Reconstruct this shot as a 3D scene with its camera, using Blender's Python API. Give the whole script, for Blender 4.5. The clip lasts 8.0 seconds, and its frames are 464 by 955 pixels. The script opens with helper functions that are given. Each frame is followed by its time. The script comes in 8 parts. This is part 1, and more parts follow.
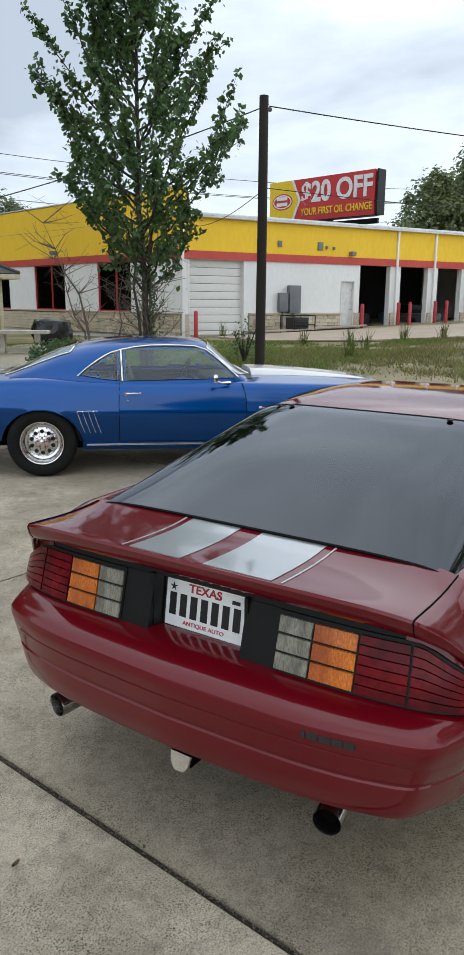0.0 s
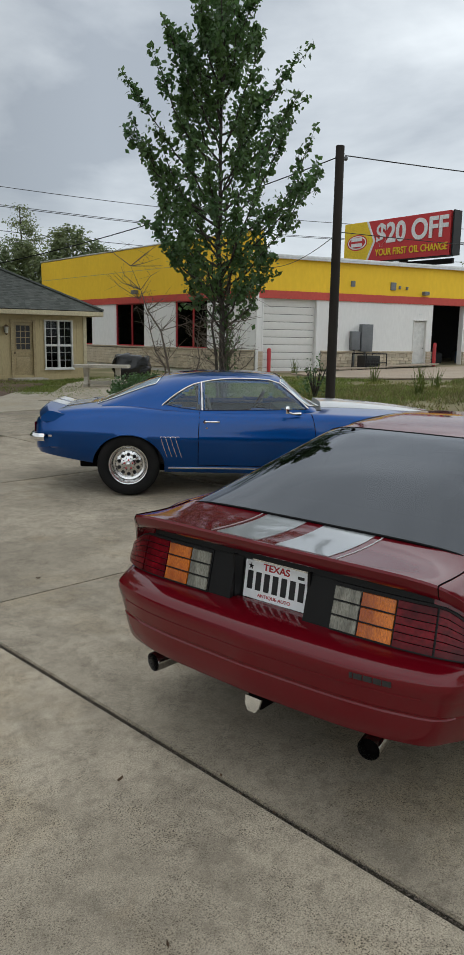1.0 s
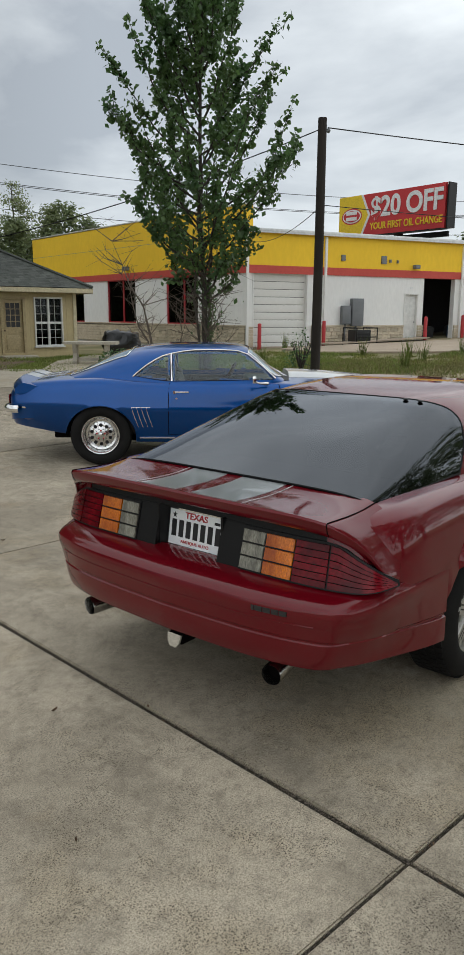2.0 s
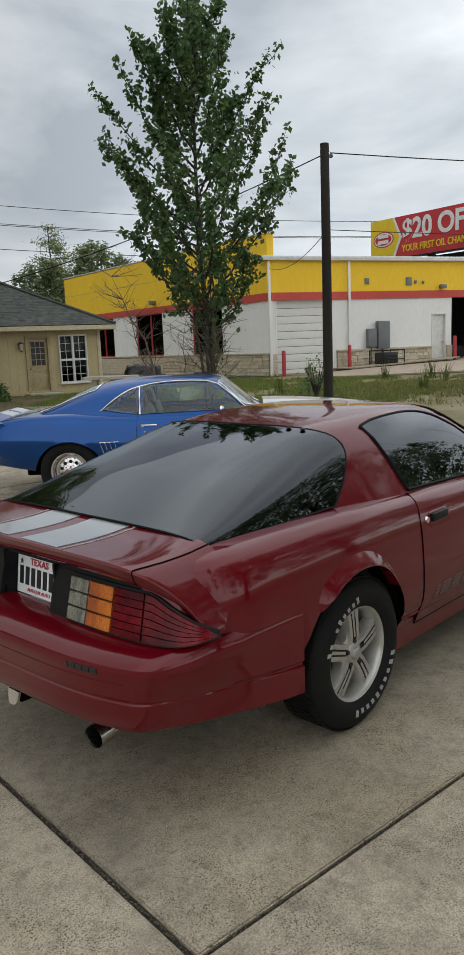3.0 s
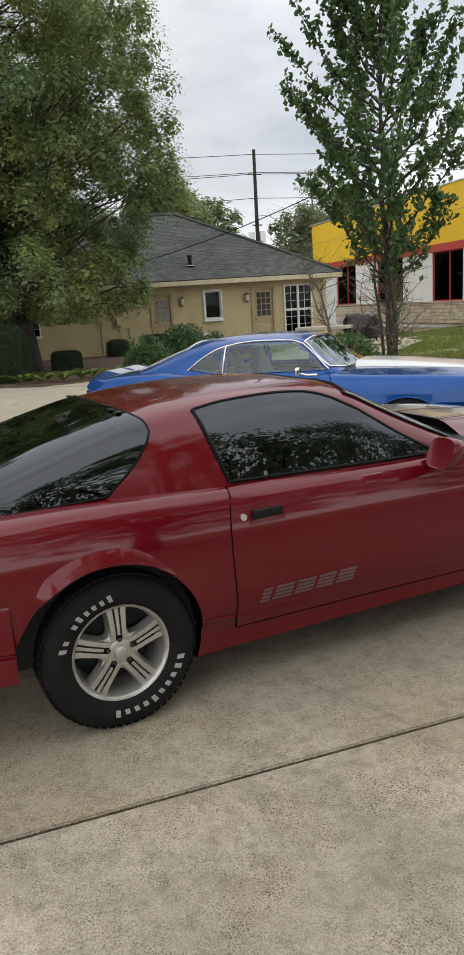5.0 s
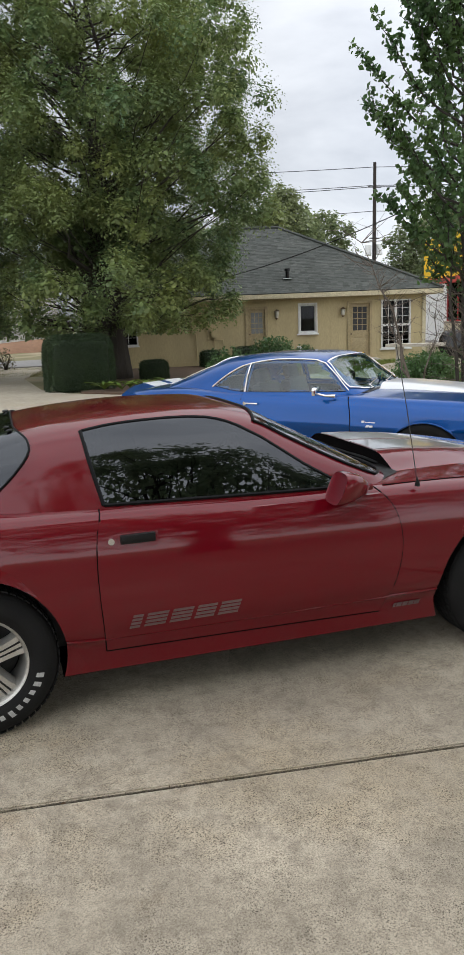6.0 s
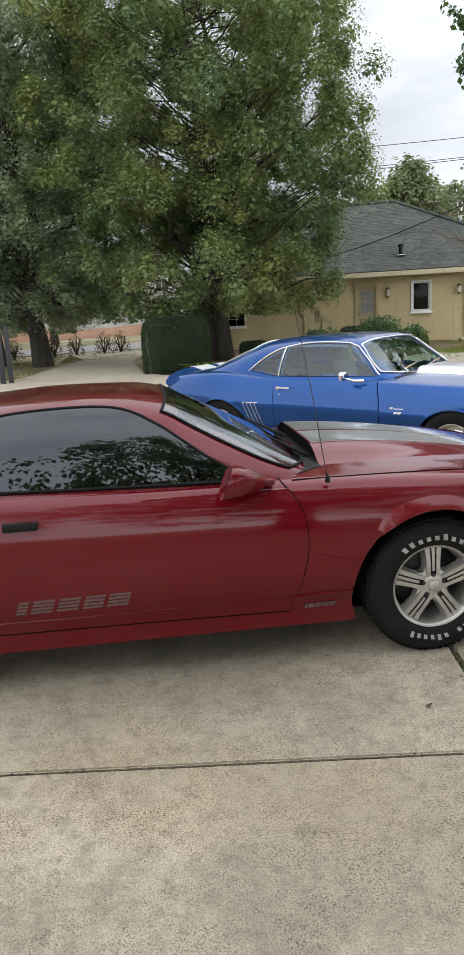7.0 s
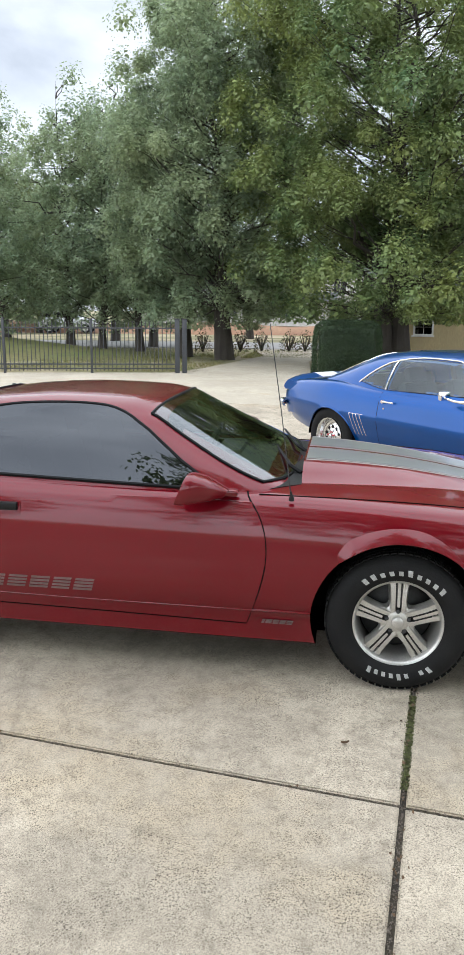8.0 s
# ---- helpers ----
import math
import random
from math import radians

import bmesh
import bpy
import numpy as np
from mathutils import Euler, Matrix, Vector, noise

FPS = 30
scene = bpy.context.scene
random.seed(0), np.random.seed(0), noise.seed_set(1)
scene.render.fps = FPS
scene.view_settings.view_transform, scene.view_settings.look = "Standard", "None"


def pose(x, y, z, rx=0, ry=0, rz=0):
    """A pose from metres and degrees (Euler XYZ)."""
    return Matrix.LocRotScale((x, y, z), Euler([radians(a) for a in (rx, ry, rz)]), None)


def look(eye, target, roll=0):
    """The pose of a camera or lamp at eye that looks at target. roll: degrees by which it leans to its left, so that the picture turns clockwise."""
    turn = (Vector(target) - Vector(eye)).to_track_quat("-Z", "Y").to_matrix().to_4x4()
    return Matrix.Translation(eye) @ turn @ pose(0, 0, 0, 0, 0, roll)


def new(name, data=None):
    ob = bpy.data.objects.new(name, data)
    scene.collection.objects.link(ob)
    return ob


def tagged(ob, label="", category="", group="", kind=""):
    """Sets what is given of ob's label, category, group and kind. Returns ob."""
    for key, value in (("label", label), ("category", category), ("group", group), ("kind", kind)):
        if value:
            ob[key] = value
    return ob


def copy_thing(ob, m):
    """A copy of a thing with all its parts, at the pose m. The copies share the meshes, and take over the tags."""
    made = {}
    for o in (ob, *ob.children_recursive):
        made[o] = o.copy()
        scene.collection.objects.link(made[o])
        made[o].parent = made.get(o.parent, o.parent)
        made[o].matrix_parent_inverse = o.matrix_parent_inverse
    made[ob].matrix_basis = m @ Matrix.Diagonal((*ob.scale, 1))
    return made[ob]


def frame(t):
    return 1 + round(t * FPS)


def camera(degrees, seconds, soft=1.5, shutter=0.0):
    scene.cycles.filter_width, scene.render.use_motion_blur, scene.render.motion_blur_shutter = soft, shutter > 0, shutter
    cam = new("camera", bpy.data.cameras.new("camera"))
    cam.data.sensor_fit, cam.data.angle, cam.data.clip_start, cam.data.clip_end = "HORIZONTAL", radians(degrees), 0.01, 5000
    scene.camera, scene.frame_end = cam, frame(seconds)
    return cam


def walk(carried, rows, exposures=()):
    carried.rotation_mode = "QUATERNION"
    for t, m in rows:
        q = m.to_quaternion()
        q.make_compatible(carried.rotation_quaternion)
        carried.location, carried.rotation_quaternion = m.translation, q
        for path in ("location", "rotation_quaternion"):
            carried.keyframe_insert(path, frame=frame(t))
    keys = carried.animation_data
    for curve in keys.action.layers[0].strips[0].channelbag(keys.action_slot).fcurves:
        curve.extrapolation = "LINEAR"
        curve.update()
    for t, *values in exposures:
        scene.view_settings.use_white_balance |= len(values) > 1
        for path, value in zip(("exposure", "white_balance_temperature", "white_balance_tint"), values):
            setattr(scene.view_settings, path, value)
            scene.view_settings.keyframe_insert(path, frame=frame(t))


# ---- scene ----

cam = camera(34.90, 8.0)
PATH = [
    (0, (-3.983, -1.273, 1.698), (-2.370, -0.186, 1.232), 0.4),
    (0.5, (-4.282, -1.523, 1.737), (-2.731, -0.332, 1.318), 1.6),
    (1, (-4.492, -1.620, 1.702), (-2.974, -0.372, 1.329), 0.9),
    (1.5, (-4.594, -1.725, 1.674), (-3.086, -0.495, 1.212), 0.1),
    (2, (-4.472, -2.029, 1.650), (-2.962, -0.790, 1.218), 0.3),
    (2.2, (-4.387, -2.150, 1.659), (-2.896, -0.894, 1.212), 0.1),
    (3.3, (-3.523, -2.675, 1.628), (-2.145, -1.264, 1.300), -3.5),
    (3.5, (-3.387, -2.818, 1.640), (-2.084, -1.342, 1.289), -3.9),
    (4, (-2.946, -3.036, 1.616), (-1.791, -1.454, 1.216), -4.5),
    (4.5, (-2.470, -3.260, 1.625), (-1.459, -1.593, 1.180), -4.0),
    (4.7, (-2.298, -3.392, 1.664), (-1.371, -1.681, 1.201), -3.6),
    (5.8, (-1.279, -3.793, 1.671), (-0.609, -1.954, 1.261), -3.2),
    (6, (-1.082, -3.869, 1.677), (-0.509, -1.998, 1.262), -2.2),
    (6.5, (-0.564, -3.942, 1.649), (-0.155, -2.035, 1.207), -1.4),
    (7, (-0.023, -4.010, 1.667), (0.198, -2.074, 1.216), -3.2),
    (7.5, (0.480, -4.113, 1.704), (0.434, -2.166, 1.249), -3.0),
    (8, (0.989, -4.056, 1.701), (0.697, -2.127, 1.261), 0.5),
]
walk(cam, [(t, look(eye, target, roll)) for t, eye, target, roll in PATH],
     [(0.0, 0.32, 5850, 6), (0.5, -0.06, 6000, 6), (1.0, -0.12, 6100, 6), (1.5, -0.10, 6200, 6), (2.0, -0.02, 6200, 6), (3.5, 0.0, 6300, 7), (4.0, 0.34, 6400, 8), (4.5, 0.48, 6450, 9), (6.0, 0.62, 6180, 10), (6.5, 0.80, 6200, 10), (7.0, 0.86, 6200, 10), (8.0, 1.40, 5880, 9)])

# ---- world and sun: a bright overcast sky ----
world = bpy.data.worlds.new("sky")
scene.world = world
world.use_nodes = True
wt = world.node_tree
bg = wt.nodes["Background"]
sky = wt.nodes.new("ShaderNodeTexSky")
sky.sky_type, sky.sun_disc = "NISHITA", False
sky.sun_elevation, sky.sun_rotation = radians(58), radians(150)
w_co = wt.nodes.new("ShaderNodeTexCoord")
w_map = wt.nodes.new("ShaderNodeMapping")
w_map.inputs["Scale"].default_value = (1.0, 1.0, 2.6)
w_noise = wt.nodes.new("ShaderNodeTexNoise")
w_noise.inputs["Scale"].default_value = 2.3
w_noise.inputs["Detail"].default_value = 7
w_noise.inputs["Roughness"].default_value = 0.52
w_noise.inputs["Distortion"].default_value = 0.35
w_ramp = wt.nodes.new("ShaderNodeValToRGB")
w_ramp.color_ramp.elements[0].position, w_ramp.color_ramp.elements[0].color = 0.33, (0.47, 0.485, 0.515, 1)
w_ramp.color_ramp.elements[1].position, w_ramp.color_ramp.elements[1].color = 0.68, (1.05, 1.045, 1.035, 1)
w_mul = wt.nodes.new("ShaderNodeVectorMath")
w_mul.operation = "SCALE"
w_mul.inputs["Scale"].default_value = 0.1
w_mix = wt.nodes.new("ShaderNodeMix")
w_mix.data_type = "RGBA"
w_mix.inputs[0].default_value = 0.88
wt.links.new(w_co.outputs["Generated"], w_map.inputs["Vector"])
wt.links.new(w_map.outputs["Vector"], w_noise.inputs["Vector"])
wt.links.new(w_noise.outputs[0], w_ramp.inputs[0])
wt.links.new(sky.outputs[0], w_mul.inputs[0])
wt.links.new(w_mul.outputs[0], w_mix.inputs[6])
wt.links.new(w_ramp.outputs[0], w_mix.inputs[7])
# the overcast is brightest round the hidden sun and dimmer on the far side of the sky
w_dot, w_side, w_light = wt.nodes.new("ShaderNodeVectorMath"), wt.nodes.new("ShaderNodeMapRange"), wt.nodes.new("ShaderNodeVectorMath")
w_dot.operation = "DOT_PRODUCT"
w_dot.inputs[1].default_value = (0.55, -0.83, 0.0)
w_side.inputs["From Min"].default_value, w_side.inputs["From Max"].default_value = -0.68, -0.26
w_side.inputs["To Min"].default_value, w_side.inputs["To Max"].default_value = 0.54, 1.12
w_light.operation = "SCALE"
wt.links.new(w_co.outputs["Generated"], w_dot.inputs[0])
wt.links.new(w_dot.outputs["Value"], w_side.inputs["Value"])
wt.links.new(w_mix.outputs[2], w_light.inputs[0])
wt.links.new(w_side.outputs["Result"], w_light.inputs["Scale"])
wt.links.new(w_light.outputs[0], bg.inputs[0])
bg.inputs[1].default_value = 1.0

sun_data = bpy.data.lights.new("sun", "SUN")
sun_data.energy, sun_data.angle, sun_data.color = 1.36, radians(176), (1.0, 0.96, 0.9)
sun = new("sun", sun_data)
sun.matrix_world = look((-6, -14, 30), (0, 0, 0))


# ---- materials ----
def mat(name, col, rough=0.6, metal=0.0, col2=None, scale=6.0, fine=60.0, bump=0.0, coat=0.0,
        spots=None, spot_scale=40.0, spot_size=0.3, random_tint=0.0, island_tint=0.0, stretch=(1, 1, 1), spec=0.5, rough_var=0.0,
        stain=None, stain_scale=0.7, stain_at=0.55, thin=0.0, grain=0.62, coat_ior=1.5):
    """A principled material with colour variation at two scales, optional dark spots, stains, relief and tints."""
    m = bpy.data.materials.new(name)
    m.use_nodes = True
    nt = m.node_tree
    n, l = nt.nodes, nt.links
    b = n["Principled BSDF"]
    b.inputs["Roughness"].default_value = rough
    b.inputs["Metallic"].default_value = metal
    b.inputs["Specular IOR Level"].default_value = spec
    b.inputs["Coat Weight"].default_value = coat
    b.inputs["Coat Roughness"].default_value = 0.065
    b.inputs["Coat IOR"].default_value = coat_ior
    co = n.new("ShaderNodeTexCoord")
    mp = n.new("ShaderNodeMapping")
    mp.inputs["Scale"].default_value = stretch
    l.new(co.outputs["Object"], mp.inputs["Vector"])
    c2 = col2 or tuple(c * 0.8 for c in col)

    def noise_at(s, detail=4.0):
        t = n.new("ShaderNodeTexNoise")
        t.inputs["Scale"].default_value = s
        t.inputs["Detail"].default_value = detail
        l.new(mp.outputs["Vector"], t.inputs["Vector"])
        return t

    def mixed(fac, a, bb):
        k = n.new("ShaderNodeMix")
        k.data_type = "RGBA"
        if fac is not None:
            l.new(fac, k.inputs[0])
        for sock, val in ((k.inputs[6], a), (k.inputs[7], bb)):
            if isinstance(val, tuple):
                sock.default_value = (*val, 1)
            else:
                l.new(val, sock)
        return k.outputs[2]

    def ramp(src, lo, hi):
        r = n.new("ShaderNodeMapRange")
        r.inputs["From Min"].default_value, r.inputs["From Max"].default_value = lo, hi
        l.new(src, r.inputs["Value"])
        return r.outputs["Result"]
    big, small = noise_at(scale, 5), noise_at(fine, 3)
    out = mixed(ramp(big.outputs[0], 0.35, 0.65), col, c2)
    out = mixed(ramp(small.outputs[0], 0.30, 0.9), out, tuple(c * grain for c in c2))
    if stain:
        st = noise_at(stain_scale, 6)
        out = mixed(ramp(st.outputs[0], stain_at, stain_at + 0.22), out, stain)
    if spots:
        v = n.new("ShaderNodeTexVoronoi")
        v.inputs["Scale"].default_value = spot_scale
        l.new(mp.outputs["Vector"], v.inputs["Vector"])
        out = mixed(ramp(v.outputs["Distance"], spot_size, spot_size * 0.55), out, spots)
    if random_tint or island_tint:
        if island_tint:
            rnd = n.new("ShaderNodeNewGeometry").outputs["Random Per Island"]
        else:
            rnd = n.new("ShaderNodeObjectInfo").outputs["Random"]
        amount = island_tint or random_tint
        hsv = n.new("ShaderNodeHueSaturation")
        mr = n.new("ShaderNodeMapRange")
        mr.inputs["To Min"].default_value, mr.inputs["To Max"].default_value = 1 - amount, 1 + amount
        l.new(rnd, mr.inputs["Value"])
        l.new(mr.outputs["Result"], hsv.inputs["Value"])
        l.new(out, hsv.inputs["Color"])
        out = hsv.outputs["Color"]
    l.new(out, b.inputs["Base Color"])
    if rough_var:
        rr = n.new("ShaderNodeMapRange")
        rr.inputs["To Min"].default_value, rr.inputs["To Max"].default_value = max(rough - rough_var, 0.02), min(rough + rough_var, 1)
        l.new(big.outputs[0], rr.inputs["Value"])
        l.new(rr.outputs["Result"], b.inputs["Roughness"])
    if bump:
        bp = n.new("ShaderNodeBump")
        bp.inputs["Strength"].default_value = bump
        bp.inputs["Distance"].default_value = 0.01
        l.new(small.outputs[0], bp.inputs["Height"])
        l.new(bp.outputs["Normal"], b.inputs["Normal"])
    if thin:
        # a leaf lets part of the light through
        tr, ms = n.new("ShaderNodeBsdfTranslucent"), n.new("ShaderNodeMixShader")
        hs = n.new("ShaderNodeHueSaturation")
        hs.inputs["Value"].default_value = 1.6
        l.new(out, hs.inputs["Color"])
        l.new(hs.outputs["Color"], tr.inputs["Color"])
        ms.inputs[0].default_value = thin
        l.new(b.outputs[0], ms.inputs[1])
        l.new(tr.outputs[0], ms.inputs[2])
        l.new(ms.outputs[0], n["Material Output"].inputs["Surface"])
    return m


def concrete(name, light, mid, dark, speck):
    """Worn cast concrete: broad stains, blotches, grain and patches of exposed dark aggregate, different on every slab."""
    m = bpy.data.materials.new(name)
    m.use_nodes = True
    nt = m.node_tree
    n, l = nt.nodes, nt.links
    b = n["Principled BSDF"]
    b.inputs["Roughness"].default_value = 0.88
    b.inputs["Specular IOR Level"].default_value = 0.3
    geo, info = n.new("ShaderNodeNewGeometry"), n.new("ShaderNodeObjectInfo")
    sc, add = n.new("ShaderNodeMath"), n.new("ShaderNodeVectorMath")
    sc.operation, add.operation = "MULTIPLY", "ADD"
    sc.inputs[1].default_value = 61.0
    l.new(info.outputs["Random"], sc.inputs[0])
    l.new(geo.outputs["Position"], add.inputs[0])
    l.new(sc.outputs[0], add.inputs[1])

    def field(scale, detail, rough, lo, hi, amount=1.0, at=None):
        t, r = n.new("ShaderNodeTexNoise"), n.new("ShaderNodeMapRange")
        t.inputs["Scale"].default_value, t.inputs["Detail"].default_value, t.inputs["Roughness"].default_value = scale, detail, rough
        l.new(at or add.outputs[0], t.inputs["Vector"])
        r.inputs["From Min"].default_value, r.inputs["From Max"].default_value, r.inputs["To Max"].default_value = lo, hi, amount
        l.new(t.outputs[0], r.inputs["Value"])
        return r.outputs["Result"], t.outputs[0]

    def over(fac, a, col):
        k = n.new("ShaderNodeMix")
        k.data_type = "RGBA"
        l.new(fac, k.inputs[0])
        if isinstance(a, tuple):
            k.inputs[6].default_value = (*a, 1)
        else:
            l.new(a, k.inputs[6])
        k.inputs[7].default_value = (*col, 1)
        return k.outputs[2]
    out = over(field(0.62, 9, 0.62, 0.42, 0.60)[0], light, mid)
    out = over(field(2.4, 10, 0.84, 0.49, 0.66, 0.62)[0], out, dark)
    out = over(field(0.45, 6, 0.7, 0.52, 0.66, 0.55)[0], out, (light[0] * .80, light[1] * .72, light[2] * .56))
    # dark drip and tyre marks that run one way, and a few rusty blots
    turn = n.new("ShaderNodeMapping")
    turn.inputs["Rotation"].default_value = (0, 0, radians(-7.3))
    turn.inputs["Scale"].default_value = (1.0, 0.34, 1.0)
    l.new(add.outputs[0], turn.inputs["Vector"])
    out = over(field(3.1, 8, 0.72, 0.54, 0.72, 0.50, turn.outputs[0])[0], out, tuple(c * .80 for c in dark))
    out = over(field(1.35, 5, 0.6, 0.62, 0.74, 0.38)[0], out, (dark[0] * 1.55, dark[1] * 1.12, dark[2] * .62))
    out = over(field(14.0, 6, 0.75, 0.48, 0.74, 0.75)[0], out, dark)
    grain, raw = field(170.0, 4, 0.8, 0.45, 0.63, 0.80)
    out = over(grain, out, dark)
    vo, near_dot, mask, both = n.new("ShaderNodeTexVoronoi"), n.new("ShaderNodeMapRange"), field(3.6, 9, 0.88, 0.41, 0.62)[0], n.new("ShaderNodeMath")
    vo.inputs["Scale"].default_value = 135.0
    rag, ragged = n.new("ShaderNodeTexNoise"), n.new("ShaderNodeVectorMath")
    rag.inputs["Scale"].default_value, rag.inputs["Detail"].default_value = 160.0, 3
    ragged.operation = "MULTIPLY_ADD"
    ragged.inputs[1].default_value = (0.011, 0.011, 0.011)
    l.new(add.outputs[0], rag.inputs["Vector"])
    l.new(rag.outputs["Color"], ragged.inputs[0])
    l.new(add.outputs[0], ragged.inputs[2])
    l.new(ragged.outputs[0], vo.inputs["Vector"])
    near_dot.inputs["From Min"].default_value, near_dot.inputs["From Max"].default_value = 0.46, 0.24
    l.new(vo.outputs["Distance"], near_dot.inputs["Value"])
    both.operation = "MULTIPLY"
    l.new(near_dot.outputs["Result"], both.inputs[0])
    l.new(mask, both.inputs[1])
    out = over(both.outputs[0], out, speck)
    vl, pale = n.new("ShaderNodeTexVoronoi"), n.new("ShaderNodeMapRange")
    vl.inputs["Scale"].default_value = 120.0
    l.new(add.outputs[0], vl.inputs["Vector"])
    pale.inputs["From Min"].default_value, pale.inputs["From Max"].default_value, pale.inputs["To Max"].default_value = 0.28, 0.12, 0.22
    l.new(vl.outputs["Distance"], pale.inputs["Value"])
    out = over(pale.outputs["Result"], out, tuple(min(c * 1.25, 0.8) for c in light))
    hsv, mr = n.new("ShaderNodeHueSaturation"), n.new("ShaderNodeMapRange")
    mr.inputs["To Min"].default_value, mr.inputs["To Max"].default_value = 0.90, 1.08
    l.new(info.outputs["Random"], mr.inputs["Value"])
    l.new(mr.outputs["Result"], hsv.inputs["Value"])
    l.new(out, hsv.inputs["Color"])
    l.new(hsv.outputs["Color"], b.inputs["Base Color"])
    bp = n.new("ShaderNodeBump")
    bp.inputs["Strength"].default_value, bp.inputs["Distance"].default_value = 0.45, 0.006
    l.new(raw, bp.inputs["Height"])
    l.new(bp.outputs["Normal"], b.inputs["Normal"])
    return m


def pane(name, tint, gloss=(0.9, 0.95, 1.0), least=0.075):
    """A thin sheet of tinted glass: straight through, with mirror gloss that grows towards grazing."""
    m = bpy.data.materials.new(name)
    m.use_nodes = True
    nt = m.node_tree
    n, l = nt.nodes, nt.links
    n.remove(n["Principled BSDF"])
    a, g = n.new("ShaderNodeBsdfTransparent"), n.new("ShaderNodeBsdfGlossy")
    mx, lw = n.new("ShaderNodeMixShader"), n.new("ShaderNodeLayerWeight")
    pw, ma = n.new("ShaderNodeMath"), n.new("ShaderNodeMath")
    a.inputs["Color"].default_value = (*tint, 1)
    g.inputs["Color"].default_value = (*gloss, 1)
    g.inputs["Roughness"].default_value = 0.012
    pw.operation, ma.operation = "POWER", "MULTIPLY_ADD"
    pw.inputs[1].default_value = 4.0
    ma.inputs[1].default_value, ma.inputs[2].default_value = 1.0 - least, least
    lw.inputs["Blend"].default_value = 0.5
    l.new(lw.outputs["Facing"], pw.inputs[0])
    l.new(pw.outputs[0], ma.inputs[0])
    l.new(ma.outputs[0], mx.inputs[0])
    l.new(a.outputs[0], mx.inputs[1])
    l.new(g.outputs[0], mx.inputs[2])
    l.new(mx.outputs[0], n["Material Output"].inputs["Surface"])
    return m


def paint(name, col, flake=0.35, rough=0.38, ior=1.5):
    """Car paint: a deep colour coat with a little flake under a hard clear coat."""
    return mat(name, col, rough=rough, metal=flake, col2=tuple(c * 0.93 for c in col), scale=2.0, fine=900.0, coat=1.0, spec=0.02, grain=0.9, coat_ior=ior)


M_RED = paint("red_metallic_paint", (0.126, 0.0017, 0.0068), 0.15, 0.38, 1.47)
M_BLUE = paint("blue_metallic_paint", (0.0003, 0.060, 0.262), 0.62, 0.30, 1.42)
M_WHITE_PAINT = paint("white_stripe_paint", (0.72, 0.73, 0.74), 0.0, 0.3)
M_SILVER = paint("silver_stripe_paint", (0.46, 0.475, 0.485), 0.7, 0.32)
M_PIN = paint("light_pinstripe_paint", (0.46, 0.45, 0.45), 0.1, 0.35)
M_BLACK = mat("black_plastic_trim", (0.007, 0.007, 0.0075), 0.42, fine=200, bump=0.1, spec=0.25)
M_SATIN = mat("satin_black_rubber", (0.0045, 0.0045, 0.005), 0.55, spec=0.12)
M_GAP = mat("dark_gap", (0.004, 0.003, 0.003), 0.9, spec=0.05)
M_DECAL = mat("faded_silver_decal", (0.155, 0.09, 0.09), 0.5, spec=0.3, coat=0.5)
M_TYRE = mat("tyre_rubber", (0.008, 0.008, 0.0085), 0.75, col2=(0.013, 0.0125, 0.012), scale=9, fine=120, bump=0.15, spec=0.16)
M_LETTER = mat("white_tyre_marking", (0.40, 0.40, 0.385), 0.7, fine=90)
M_ALLOY = mat("grey_alloy", (0.56, 0.545, 0.51), 0.34, 0.7, fine=160, scale=12, grain=0.8)
M_ALLOY_DARK = mat("shaded_alloy", (0.045, 0.045, 0.045), 0.55, 0.4)
M_CHROME = mat("chrome", (0.82, 0.83, 0.84), 0.07, 1.0, col2=(0.78, 0.79, 0.80), grain=0.96)
M_POLISHED = mat("polished_aluminium", (0.72, 0.72, 0.71), 0.2, 1.0, col2=(0.64, 0.64, 0.64), fine=80, grain=0.9)
M_STEEL = mat("polished_steel_tip", (0.55, 0.54, 0.52), 0.20, 1.0, col2=(0.40, 0.39, 0.37))
M_LENS_RED = mat("red_lens", (0.20, 0.003, 0.010), 0.20, col2=(0.055, 0.001, 0.004), scale=7, coat=0.3, spec=0.1, grain=0.8)
M_LENS_AMBER = mat("amber_lens", (0.76, 0.205, 0.006), 0.16, col2=(0.36, 0.07, 0.003), scale=14, fine=240, bump=0.4, coat=0.5, stretch=(0.3, 1, 0.4))
M_LENS_CLEAR = mat("clear_lens", (0.34, 0.33, 0.265), 0.16, col2=(0.12, 0.115, 0.09), scale=22, fine=240, bump=0.5, coat=0.6, stretch=(0.3, 1, 0.25))
M_TINT = pane("dark_tinted_glass", (0.030, 0.032, 0.034), (0.76, 0.80, 0.86), 0.075)
M_SCREEN = pane("green_windscreen_glass", (0.58, 0.67, 0.61), least=0.09)
M_CLEAR = pane("light_car_glass", (0.64, 0.77, 0.71), least=0.075)
M_INNER = mat("dark_interior", (0.014, 0.014, 0.015), 0.8)
